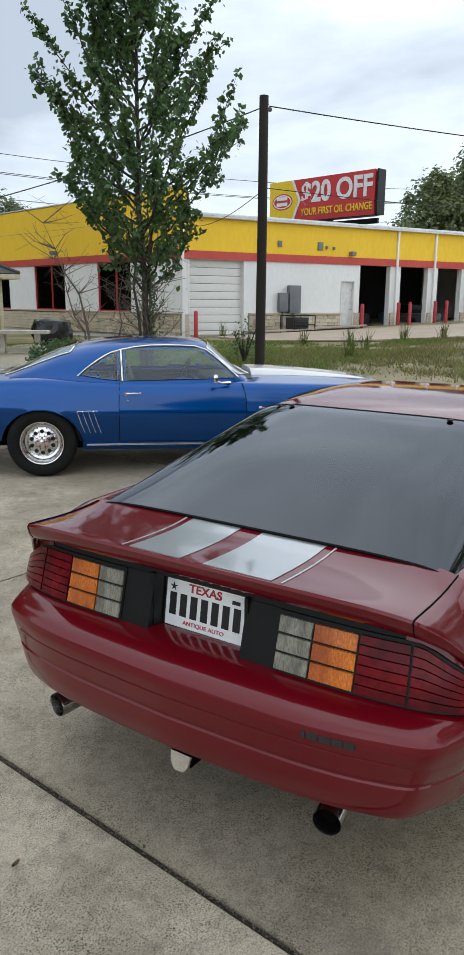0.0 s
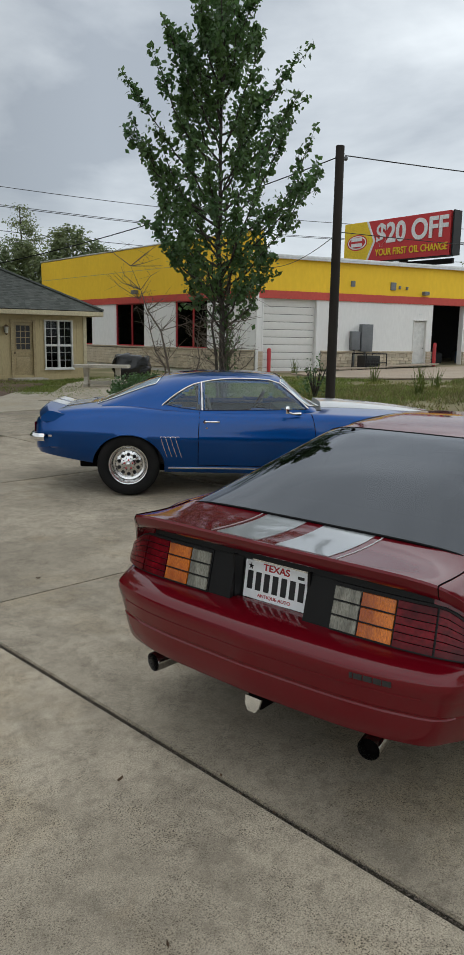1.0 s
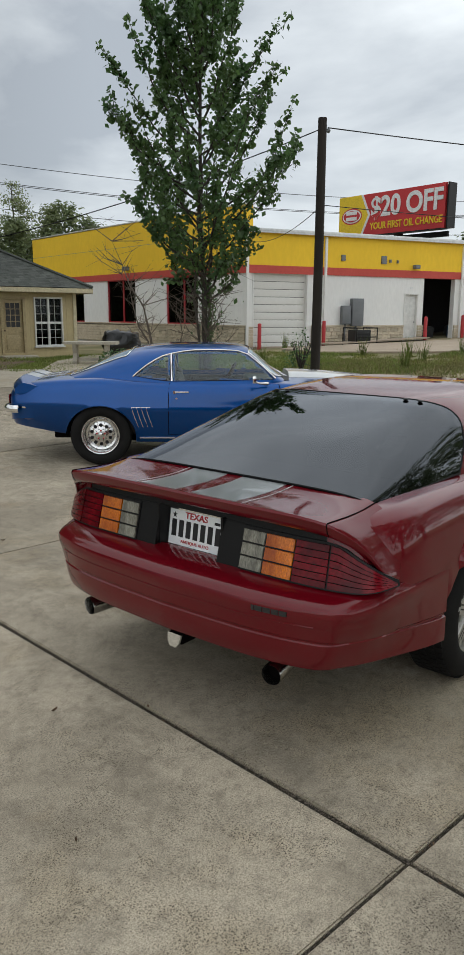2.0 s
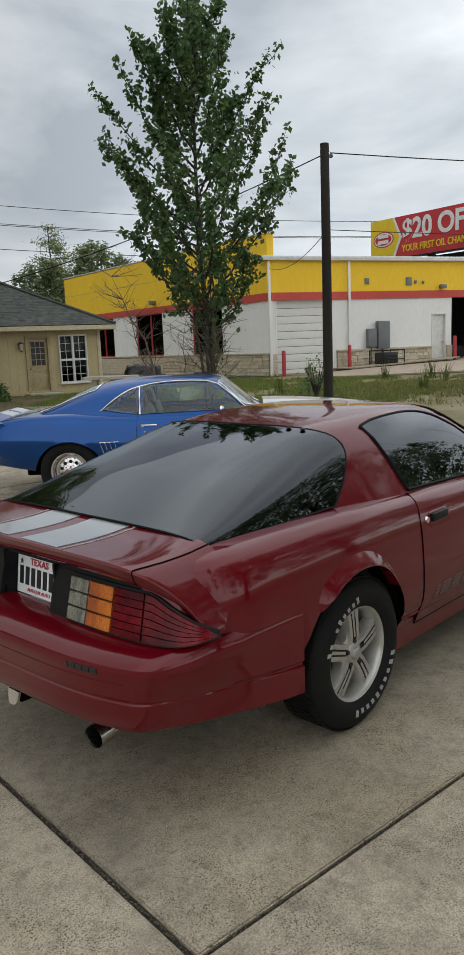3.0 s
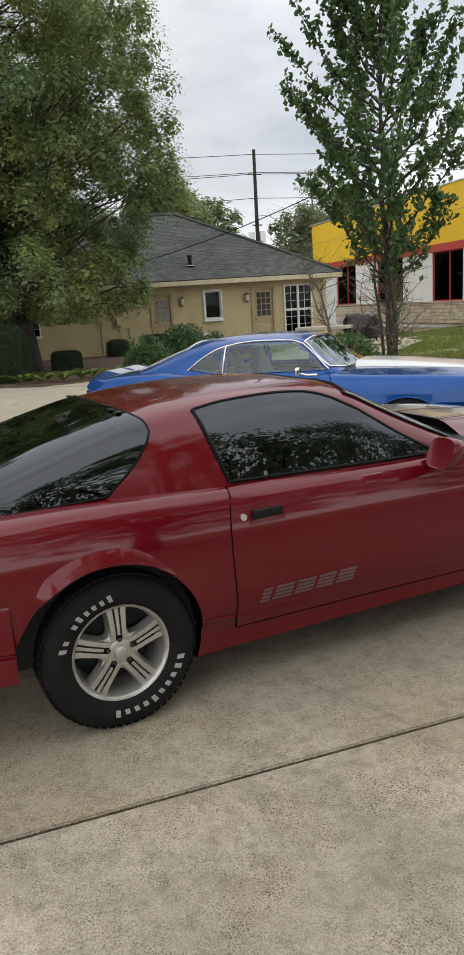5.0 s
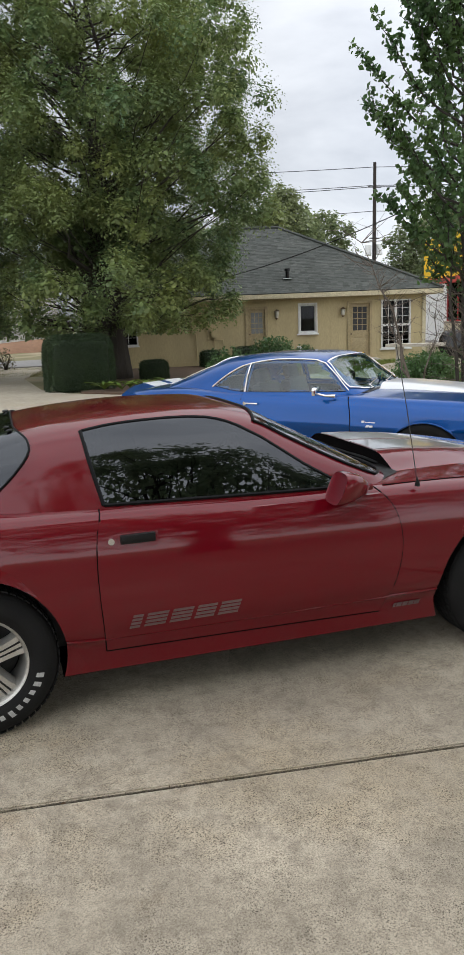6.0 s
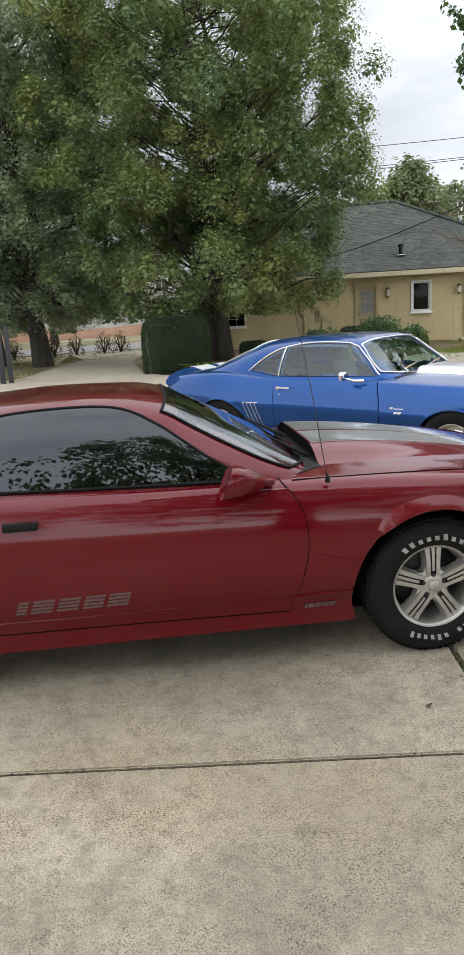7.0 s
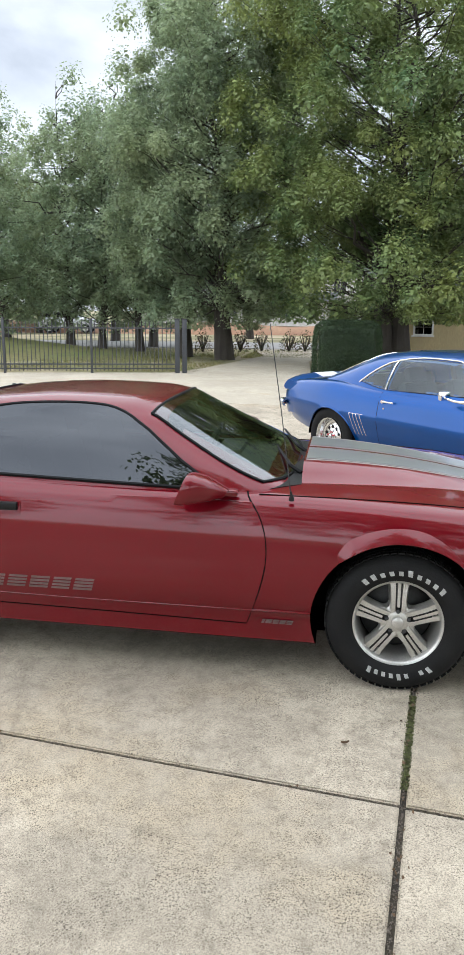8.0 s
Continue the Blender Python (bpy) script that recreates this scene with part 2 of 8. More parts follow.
M_SEAT_GREY = mat("grey_seat_cloth", (0.07, 0.068, 0.065), 0.85, fine=300, bump=0.2)
M_SEAT_BLACK = mat("black_vinyl_seat", (0.025, 0.025, 0.027), 0.5, fine=150, bump=0.1)
M_PLATE = mat("white_plate", (0.86, 0.87, 0.88), 0.35, col2=(0.83, 0.84, 0.85), grain=0.98)
M_INK = mat("black_ink", (0.01, 0.01, 0.012), 0.5)
M_INK_RED = mat("red_ink", (0.5, 0.02, 0.03), 0.5)
M_CONCRETE = concrete("worn_concrete", (0.525, 0.455, 0.350), (0.350, 0.302, 0.230), (0.164, 0.141, 0.107), (0.045, 0.035, 0.024))
M_MOSS = mat("olive_moss", (0.13, 0.145, 0.045), 0.9, col2=(0.085, 0.09, 0.035), scale=30)
M_JOINT = mat("old_joint_filler", (0.024, 0.020, 0.015), 0.95, col2=(0.055, 0.045, 0.026), scale=14, fine=150, bump=0.8)
M_DRIVE = concrete("pale_drive_concrete", (0.44, 0.39, 0.305), (0.37, 0.325, 0.25), (0.26, 0.23, 0.18), (0.22, 0.195, 0.155))
M_ROAD = mat("road_surface", (0.30, 0.29, 0.28), 0.9, fine=20)
M_SOIL = mat("grass_soil", (0.125, 0.140, 0.045), 0.95, col2=(0.22, 0.185, 0.09), scale=0.5, fine=9, bump=0.6, stain=(0.36, 0.29, 0.195), stain_scale=0.28, stain_at=0.46)
M_MULCH = mat("brown_mulch", (0.085, 0.05, 0.03), 0.95, col2=(0.14, 0.09, 0.055), scale=9, fine=60, bump=1.0)
M_GRAVEL = mat("sandy_apron", (0.46, 0.38, 0.29), 0.95, col2=(0.38, 0.31, 0.235), scale=0.7, fine=25, bump=0.5)
M_BLADE = mat("grass_blades", (0.120, 0.185, 0.030), 0.7, col2=(0.19, 0.205, 0.050), scale=0.5, fine=3, island_tint=0.3, thin=0.3)
M_LAWN = mat("dull_lawn_blades", (0.13, 0.15, 0.042), 0.75, col2=(0.19, 0.175, 0.065), scale=0.4, fine=3, island_tint=0.3, thin=0.25)
M_BARK = mat("grey_brown_bark", (0.034, 0.028, 0.023), 0.95, col2=(0.060, 0.051, 0.042), scale=5, fine=30, bump=1.0, stretch=(1, 1, 0.25))
M_TWIG = mat("grey_twigs", (0.16, 0.13, 0.105), 0.9)
M_LEAF = mat("tree_leaf", (0.048, 0.104, 0.038), 0.5, col2=(0.078, 0.134, 0.038), scale=1.2, fine=5, island_tint=0.3, thin=0.35, grain=0.8)
# broad noise paints lit yellow and shaded green patches into the crown
M_OAK = mat("oak_leaf", (0.062, 0.126, 0.060), 0.6, col2=(0.205, 0.240, 0.074), scale=0.36, fine=2.0, island_tint=0.3, thin=0.32, grain=0.85)
# haze is mixed into the next two leaf colours, paler and greyer than the oak
M_OAK_HAZED = mat("grey_green_leaf", (0.135, 0.190, 0.122), 0.6, col2=(0.235, 0.275, 0.150), scale=0.30, fine=2.0, island_tint=0.3, thin=0.48, grain=0.85)
M_FAR_HAZED = mat("far_leaf", (0.115, 0.160, 0.075), 0.7, col2=(0.175, 0.200, 0.088), scale=0.25, fine=1.0, island_tint=0.3, thin=0.42, grain=0.8)
M_HEDGE = mat("hedge_leaf", (0.016, 0.036, 0.012), 0.6, col2=(0.032, 0.058, 0.017), scale=2, fine=8, island_tint=0.5, thin=0.2)
M_FERN = mat("yellow_green_leaf", (0.16, 0.22, 0.03), 0.5, col2=(0.09, 0.16, 0.025), scale=3, fine=9, island_tint=0.4)
M_SIDING = mat("tan_siding", (0.49, 0.40, 0.215), 0.7, col2=(0.43, 0.35, 0.19), scale=1.5, fine=30, bump=0.15, stretch=(1, 1, 0.3), grain=0.85)
M_TRIM_CREAM = mat("cream_trim", (0.64, 0.56, 0.37), 0.6, fine=30)
M_TRIM_WHITE = mat("white_window_frame", (0.72, 0.72, 0.69), 0.5, grain=0.93)
M_DOOR_TAN = mat("tan_door", (0.45, 0.355, 0.19), 0.55, fine=20)
M_SHINGLE = mat("grey_shingle", (0.050, 0.057, 0.050), 0.95, col2=(0.078, 0.084, 0.074), scale=0.8, fine=45, bump=0.6, island_tint=0.30)
# dark colour stands in for the dimness inside rooms and bays
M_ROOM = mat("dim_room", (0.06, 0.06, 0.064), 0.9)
M_BLIND = mat("pale_blind", (0.40, 0.42, 0.42), 0.7)
M_DIM_BLIND = mat("dim_blind", (0.24, 0.25, 0.25), 0.5)
M_SHOP_GLASS = pane("dark_shop_glass", (0.05, 0.05, 0.052), (0.30, 0.31, 0.32))
M_HOUSE_GLASS = pane("house_window_glass", (0.42, 0.43, 0.44), (0.34, 0.35, 0.36), 0.04)
M_YELLOW = mat("yellow_wall_paint", (0.88, 0.57, 0.025), 0.75, col2=(0.82, 0.52, 0.022), scale=0.4, fine=8, bump=0.1, stretch=(1, 1, 0.4), grain=0.93)
M_STRIPE = mat("red_wall_paint", (0.52, 0.075, 0.055), 0.7, col2=(0.46, 0.06, 0.045), scale=0.5, fine=8, grain=0.93)
M_WALL = mat("white_wall_paint", (0.80, 0.795, 0.775), 0.8, col2=(0.74, 0.735, 0.72), scale=0.5, fine=10, bump=0.1, stretch=(1, 1, 0.3), grain=0.93)
M_STONE = mat("limestone_block", (0.62, 0.55, 0.42), 0.9, col2=(0.48, 0.41, 0.30), scale=3, fine=25, bump=0.7, random_tint=0.2, grain=0.8)
M_MORTAR = mat("mortar", (0.30, 0.27, 0.22), 0.95, fine=40, bump=0.4)
M_CAP = mat("pale_metal_coping", (0.78, 0.79, 0.79), 0.4, 0.3, grain=0.93)
M_SHUTTER = mat("white_shutter", (0.70, 0.69, 0.66), 0.6, col2=(0.66, 0.65, 0.62), fine=20, grain=0.97)
M_BOLLARD = mat("red_bollard_paint", (0.50, 0.03, 0.035), 0.55, col2=(0.40, 0.025, 0.03), scale=4)
M_METALBOX = mat("grey_metal_box", (0.20, 0.21, 0.22), 0.55, 0.2, scale=3)
M_BILL_RED = mat("billboard_red", (0.55, 0.035, 0.04), 0.6, col2=(0.47, 0.025, 0.03), scale=0.3)
M_BILL_YELLOW = mat("billboard_yellow", (0.85, 0.60, 0.02), 0.6)
M_BILL_WHITE = mat("billboard_white", (0.85, 0.85, 0.85), 0.6)
M_POLE = mat("dark_wooden_pole", (0.018, 0.014, 0.012), 0.9, col2=(0.034, 0.026, 0.021), scale=4, fine=40, bump=0.6, stretch=(1, 1, 0.1))
M_WIRE = mat("black_cable", (0.012, 0.012, 0.012), 0.6)
M_BENCH = mat("cast_concrete", (0.52, 0.48, 0.40), 0.85, col2=(0.42, 0.385, 0.32), scale=4, fine=60, bump=0.4)
M_COVER = mat("black_vinyl_cover", (0.006, 0.006, 0.007), 0.25, fine=14, bump=1.0)
M_FENCE = mat("dark_fence_paint", (0.035, 0.037, 0.042), 0.5)
M_BRASS = mat("weathered_brass", (0.20, 0.14, 0.085), 0.45, 0.5)
M_LAMP_GLASS = mat("frosted_lamp_glass", (0.6, 0.58, 0.5), 0.3)


# ---- mesh tools ----
def curve(*pts):
    """A smooth curve through points (x, y): a function of x."""
    xs = np.array([q[0] for q in pts], float)
    ys = np.array([q[1] for q in pts], float)
    d = np.diff(ys) / np.diff(xs)
    m = np.r_[d[0], [0 if a * b <= 0 else 2 * a * b / (a + b) for a, b in zip(d, d[1:])], d[-1]]

    def f(x):
        x = min(max(x, xs[0]), xs[-1])
        i = min(int(np.searchsorted(xs, x, "right")) - 1, len(xs) - 2)
        h = xs[i + 1] - xs[i]
        t = (x - xs[i]) / h
        return float((2 * t ** 3 - 3 * t * t + 1) * ys[i] + (t ** 3 - 2 * t * t + t) * h * m[i] + (3 * t * t - 2 * t ** 3) * ys[i + 1] + (t ** 3 - t * t) * h * m[i + 1])
    return f


def finish(bm, sharp=35.0):
    bmesh.ops.remove_doubles(bm, verts=bm.verts, dist=1e-5)
    bm.normal_update()
    for fc in bm.faces:
        fc.smooth = True
    for e in bm.edges:
        e.smooth = len(e.link_faces) == 2 and e.calc_face_angle(0) <= radians(sharp)


def part(name, bm, material, parent=None, label="", m=None, sharp=35.0):
    """Links a bmesh as one mesh object under a thing or a part."""
    finish(bm, sharp)
    me = bpy.data.meshes.new(name)
    bm.to_mesh(me)
    bm.free()
    for k in material if isinstance(material, (list, tuple)) else (material,):
        me.materials.append(k)
    ob = new(name, me)
    ob.parent = parent
    if m is not None:
        ob.matrix_basis = m
    if label:
        ob["label"] = label
    return ob


def again(ob, m, parent=None):
    """Another object on the same mesh."""
    o = new(ob.name.split(".")[0], ob.data)
    o.parent = parent if parent is not None else ob.parent
    o.matrix_basis = m
    if ob.get("label"):
        o["label"] = ob["label"]
    return o


def pieces(name, bm, material, parent=None, label="", m=None, sharp=35.0):
    """Links every separate island of a bmesh as a part of its own."""
    bmesh.ops.remove_doubles(bm, verts=bm.verts, dist=1e-5)
    seen, out = set(), []
    for v0 in bm.verts:
        if v0 in seen:
            continue
        todo, island = [v0], []
        seen.add(v0)
        while todo:
            v = todo.pop()
            island.append(v)
            for e in v.link_edges:
                w = e.other_vert(v)
                if w not in seen:
                    seen.add(w)
                    todo.append(w)
        nb = bmesh.new()
        twin = {v: nb.verts.new(v.co) for v in island}
        for fc in {fc for v in island for fc in v.link_faces}:
            nb.faces.new([twin[v] for v in fc.verts])
        out.append(part(name, nb, material, parent, label, m, sharp))
    bm.free()
    return out


def thing(name, m, label, category, group="", kind=""):
    ob = new(name)
    ob.matrix_basis = m
    return tagged(ob, label, category, group, kind)


def box(bm, c, s, bevel=0.0, rot=None, mi=0):
    r = bmesh.ops.create_cube(bm, size=1.0)
    vs = r["verts"]
    for v in vs:
        v.co = Vector((v.co.x * s[0], v.co.y * s[1], v.co.z * s[2]))
    if bevel:
        es = list({e for v in vs for e in v.link_edges})
        g = bmesh.ops.bevel(bm, geom=es, offset=bevel, segments=2, profile=0.6, affect="EDGES")
        vs = list({v for fc in g["faces"] for v in fc.verts} | {v for v in vs if v.is_valid})
    for v in vs:
        v.co = (rot @ v.co if rot is not None else v.co) + Vector(c)
    for fc in {fc for v in vs for fc in v.link_faces}:
        fc.material_index = mi
    return vs


def tube(bm, pts, radii, n=8, cap=True):
    """A tapered tube along points."""
    pts = [Vector(q) for q in pts]
    if not isinstance(radii, (list, tuple)):
        radii = [radii] * len(pts)
    rings, up = [], Vector((0.13, 0.31, 0.94))
    for i, q in enumerate(pts):
        d = (pts[min(i + 1, len(pts) - 1)] - pts[max(i - 1, 0)]).normalized()
        a = d.cross(up)
        a = (a if a.length > 0.05 else d.cross(Vector((1, 0, 0)))).normalized()
        b = d.cross(a)
        rings.append([bm.verts.new(q + radii[i] * (math.cos(t) * a + math.sin(t) * b)) for t in (2 * math.pi * k / n for k in range(n))])
    for r0, r1 in zip(rings, rings[1:]):
        for k in range(n):
            bm.faces.new((r0[k], r0[(k + 1) % n], r1[(k + 1) % n], r1[k]))
    if cap and n > 2:
        bm.faces.new(rings[0][::-1])
        bm.faces.new(rings[-1])


def grid(bm, rows, close=False, mi=0):
    """Faces over rows of points."""
    vs = [[bm.verts.new(q) for q in r] for r in rows]
    for r0, r1 in zip(vs, vs[1:]):
        for k in range(len(r0) - (0 if close else 1)):
            fc = bm.faces.new((r0[k], r0[(k + 1) % len(r0)], r1[(k + 1) % len(r1)], r1[k]))
            fc.material_index = mi
    return vs


def lathe(bm, profile, n=48, mi=0):
    """Turns (y, r) points round the y axis."""
    rows = [[(r * math.cos(a), y, r * math.sin(a)) for a in (2 * math.pi * k / n for k in range(n))] for y, r in profile]
    return grid(bm, rows, True, mi)


def prism(bm, poly, z0, z1, mi=0):
    lo = [bm.verts.new((x, y, z0)) for x, y in poly]
    hi = [bm.verts.new((x, y, z1)) for x, y in poly]
    n = len(poly)
    fs = [bm.faces.new(hi), bm.faces.new(lo[::-1])] + [bm.faces.new((lo[k], lo[(k + 1) % n], hi[(k + 1) % n], hi[k])) for k in range(n)]
    for fc in fs:
        fc.material_index = mi


def boxes(name, items, material, parent=None, label="", bevel=0.0, m=None):
    bm = bmesh.new()
    for c, s in items:
        box(bm, c, s, bevel)
    return part(name, bm, material, parent, label, m)


def writing(name, text, size, material, parent, m, depth=0.004, xscale=1.0, align="CENTER", label="", bold=0.0):
    """Text as a mesh with a little depth, standing in its own xy plane."""
    cu = bpy.data.curves.new(name, "FONT")
    cu.body, cu.size, cu.extrude, cu.align_x, cu.align_y = text, size, depth / 2, align, "CENTER"
    cu.offset = bold * size
    tmp = new(name + "_tmp", cu)
    bpy.context.view_layer.update()
    me = bpy.data.meshes.new_from_object(tmp.evaluated_get(bpy.context.evaluated_depsgraph_get()))
    bpy.data.objects.remove(tmp)
    bpy.data.curves.remove(cu)
    me.transform(Matrix.Diagonal((xscale, 1, 1, 1)))
    me.materials.clear()
    me.materials.append(material)
    ob = new(name, me)
    ob.parent = parent
    ob.matrix_basis = m
    if label:
        ob["label"] = label
    return ob


from mathutils import geometry


# ---- ground ----
def height(x, y):
    """Level under the cars, rising gently towards the shop."""
    t = min(max((.8 * x + .6 * y - 10) / 8, 0), 1)
    t = t * t * (3 - 2 * t)
    f = min(max((.8 * x + .6 * y - 19) / 7, 0), 1)
    return t * min(max(.24 + .040 * (.6 * x - .8 * y), 0), .75) * (.60 + .40 * f * f * (3 - 2 * f))


def polygon_sheet(name, poly, z, material, label, category, lift=0.0):
    """A flat paved area with a small thickness that follows the ground."""
    border = []
    for (x0, y0), (x1, y1) in zip(poly, poly[1:] + poly[:1]):
        k = max(1, int(math.hypot(x1 - x0, y1 - y0) / 2.5))
        border += [Vector((x0 + (x1 - x0) * i / k, y0 + (y1 - y0) * i / k)) for i in range(k)]
    flat = geometry.delaunay_2d_cdt(border, [], [list(range(len(border)))], 1, 1e-4)
    bm = bmesh.new()
    vs = [bm.verts.new((v.x, v.y, height(v.x, v.y) + z)) for v in flat[0]]
    for f in flat[2]:
        bm.faces.new([vs[i] for i in f])
    bm.normal_update()
    if sum(fc.normal.z for fc in bm.faces) < 0:
        bmesh.ops.reverse_faces(bm, faces=bm.faces)
    r = bmesh.ops.extrude_face_region(bm, geom=list(bm.faces))
    top = [g for g in r["geom"] if isinstance(g, bmesh.types.BMVert)]
    for v in bm.verts:
        v.co.z -= .05
    for v in top:
        v.co.z += .05
    bmesh.ops.recalc_face_normals(bm, faces=bm.faces)
    return tagged(part(name, bm, material), label, category, kind="structure")


# ground: one sheet to the horizon, finer near the cars
coords = sorted({round(v, 2) for v in list(np.arange(-60, 60.1, 1.5)) + [-1500, -700, -350, -180, -110, -80, 80, 110, 180, 350, 700, 1500]})
bm = bmesh.new()
grid(bm, [[(x, y, height(x, y) - .045 + (.02 * noise.noise(Vector((x * .3, y * .3, 0))) if math.hypot(x, y) > 16 else 0)) for x in coords] for y in coords])
tagged(part("ground", bm, M_SOIL), "patchy green and dry grass ground", "ground", kind="structure")

# concrete slabs round the cars
SLAB_M = pose(-2.594, -1.205, 0, 0, 0, -7.3)
SU, SV, GAPW = 3.878, 3.66, .022
LEAN = {0: -.036}


def joint_at(i, v):
    """A place on the i-th long joint; the lines were cast a little out of square."""
    return i * SU + LEAN.get(i, 0.0) * v


paving = thing("pavement", SLAB_M, "worn grey-tan concrete slabs with dark joints", "pavement", kind="structure")
for i in range(-4, 3):
    for j in range(-4, 4):
        c = SLAB_M @ Vector(((i + .5) * SU, (j + .5) * SV, 0))
        if c.x > 7.5 or c.y > 12.6 and c.x > 4 or j == 3 and i < 1:
            continue
        bm = bmesh.new()
        g = GAPW / 2
        v0, v1 = j * SV + g * .62, (j + 1) * SV - g * .62
        mid = Vector(((i + .5) * SU, (j + .5) * SV, 0))
        foot = [bm.verts.new(Vector((joint_at(k, v) + d, v, -.10)) - mid) for k, d, v in ((i, g, v0), (i + 1, -g, v0), (i + 1, -g, v1), (i, g, v1))]
        low = bm.faces.new(foot)
        up = bmesh.ops.extrude_face_region(bm, geom=[low])
        head = [q for q in up["geom"] if isinstance(q, bmesh.types.BMVert)]
        for q in head:
            q.co.z += .10
        edges = [e for e in bm.edges if all(q.co.z > -.01 for q in e.verts)]
        bmesh.ops.bevel(bm, geom=edges, offset=.006, segments=2, affect="EDGES")
        bmesh.ops.recalc_face_normals(bm, faces=bm.faces)
        part("slab", bm, M_CONCRETE, paving, m=Matrix.Translation(mid + Vector((0, 0, (i * 7 + j * 3) % 5 * -.0012))))
bm = bmesh.new()
rng = random.Random(5)
for i in range(-4, 3):
    n = 140
    grid(bm, [[(joint_at(i, -4 * SV + 7 * SV * k / n) + d + rng.uniform(-.004, .004), -4 * SV + 7 * SV * k / n, -.014 + rng.uniform(-.003, .004)) for d in (-.018, -.006, .006, .018)] for k in range(n + 1)])
for j in range(-4, 4):
    n = 140
    grid(bm, [[(-4 * SU + 7 * SU * k / n, j * SV + d + rng.uniform(-.004, .004), -.014 + rng.uniform(-.003, .004)) for d in (-.018, -.006, .006, .018)] for k in range(n + 1)])
part("joint_filler", bm, M_JOINT, paving, "dark joint filler with leaf litter", m=pose(0, 0, 0))


# ---- car tools ----
from mathutils.bvhtree import BVHTree


def shell(xs, half):
    """A closed body from half sections: half(x) gives (y, z) from the sill up to the middle line."""
    bm = bmesh.new()
    rows = []
    for x in xs:
        h = half(x)
        rows.append([(x, -y, z) for y, z in h] + [(x, y, z) for y, z in h[-2::-1]])
    vs = grid(bm, rows, True)
    bm.faces.new(vs[0])
    bm.faces.new(vs[-1][::-1])
    bmesh.ops.recalc_face_normals(bm, faces=bm.faces)
    return bm


def cut_arches(ob, hubs, radius, dark, half, flat=1.0):
    """Cuts the four wheel openings out of a body's sides along many short chords, and lines the wells dark; flat squashes the upper half."""
    bm = bmesh.new()
    bm.from_mesh(ob.data)
    n = 44

    def rim(k):
        a = radians(-30 + 240 * k / n)
        return radius * math.cos(a), radius * math.sin(a) * (flat if a > 0 and a < math.pi else 1)
    for x, z in hubs:
        for k in range(n):
            (x0, z0), (x1, z1) = rim(k), rim(k + 1)
            mx, mz = (x0 + x1) / 2, (z0 + z1) / 2
            near = [fc for fc in bm.faces if abs(fc.calc_center_median().y) > .45 and math.hypot(fc.calc_center_median().x - x - mx, fc.calc_center_median().z - z - mz) < .14]
            es = {ed for fc in near for ed in fc.edges}
            vs = {v for fc in near for v in fc.verts}
            bmesh.ops.bisect_plane(bm, geom=near + list(es) + list(vs), dist=1e-5, plane_co=(x + x0, 0, z + z0), plane_no=(z1 - z0, 0, -(x1 - x0)))

    def inside(c):
        for x, z in hubs:
            dx, dz = c.x - x, c.z - z
            if math.hypot(dx, dz / (flat if dz > 0 else 1)) < radius * .997 and abs(c.y) > .45:
                return True
        return False
    bmesh.ops.delete(bm, geom=[fc for fc in bm.faces if inside(fc.calc_center_median())], context="FACES")
    for fc in bm.faces:
        c = fc.calc_center_median()
        fc.material_index = 1 if c.z < .25 and abs(fc.normal.z) > .8 else 0
    finish(bm, 32)
    bm.to_mesh(ob.data)
    bm.free()
    for x, z in hubs:
        for s in (-1, 1):
            bm = bmesh.new()
            ring = [q for q in (rim(k) for k in range(n + 1)) if z + q[1] > .31]
            grid(bm, [[(x + q * 1.004, s * .55, z + w * 1.004) for q, w in ring], [(x + q * 1.004, s * (half(x + q) - .040), z + w * 1.004) for q, w in ring]])
            bm.faces.new([bm.verts.new((x + q * 1.004, s * .55, z + w * 1.004)) for q, w in ring])
            part("wheel_well", bm, dark, ob.parent)


def open_top(ob, x0, x1, y1, z0):
    """Takes away the deck faces under the cabin, so that one can look in."""
    bm = bmesh.new()
    bm.from_mesh(ob.data)
    gone = [fc for fc in bm.faces if x0 < fc.calc_center_median().x < x1 and abs(fc.calc_center_median().y) < y1 and fc.calc_center_median().z > z0 and fc.normal.z > 0.7]
    bmesh.ops.delete(bm, geom=gone, context="FACES")
    bm.to_mesh(ob.data)
    bm.free()


def tree_of(*obs):
    bm = bmesh.new()
    for o in obs:
        bm.from_mesh(o.data)
    t = BVHTree.FromBMesh(bm)
    bm.free()
    return t


def on_side(bvh, x, z, off=0.0, side=-1):
    hit = bvh.ray_cast(Vector((x, side * 3.0, z)), Vector((0, -side, 0)))
    if hit[0] is None:
        hit = bvh.find_nearest(Vector((x, side * 0.8, z)))
    n = hit[1] if hit[1].y * side > 0 else -hit[1]
    return hit[0] + n * off


def on_top(bvh, x, y, off=0.0):
    hit = bvh.ray_cast(Vector((x, y, 3.0)), Vector((0, 0, -1)))
    if hit[0] is None:
        hit = bvh.find_nearest(Vector((x, y, 1.0)))
    n = hit[1] if hit[1].z > 0 else -hit[1]
    return hit[0] + n * off


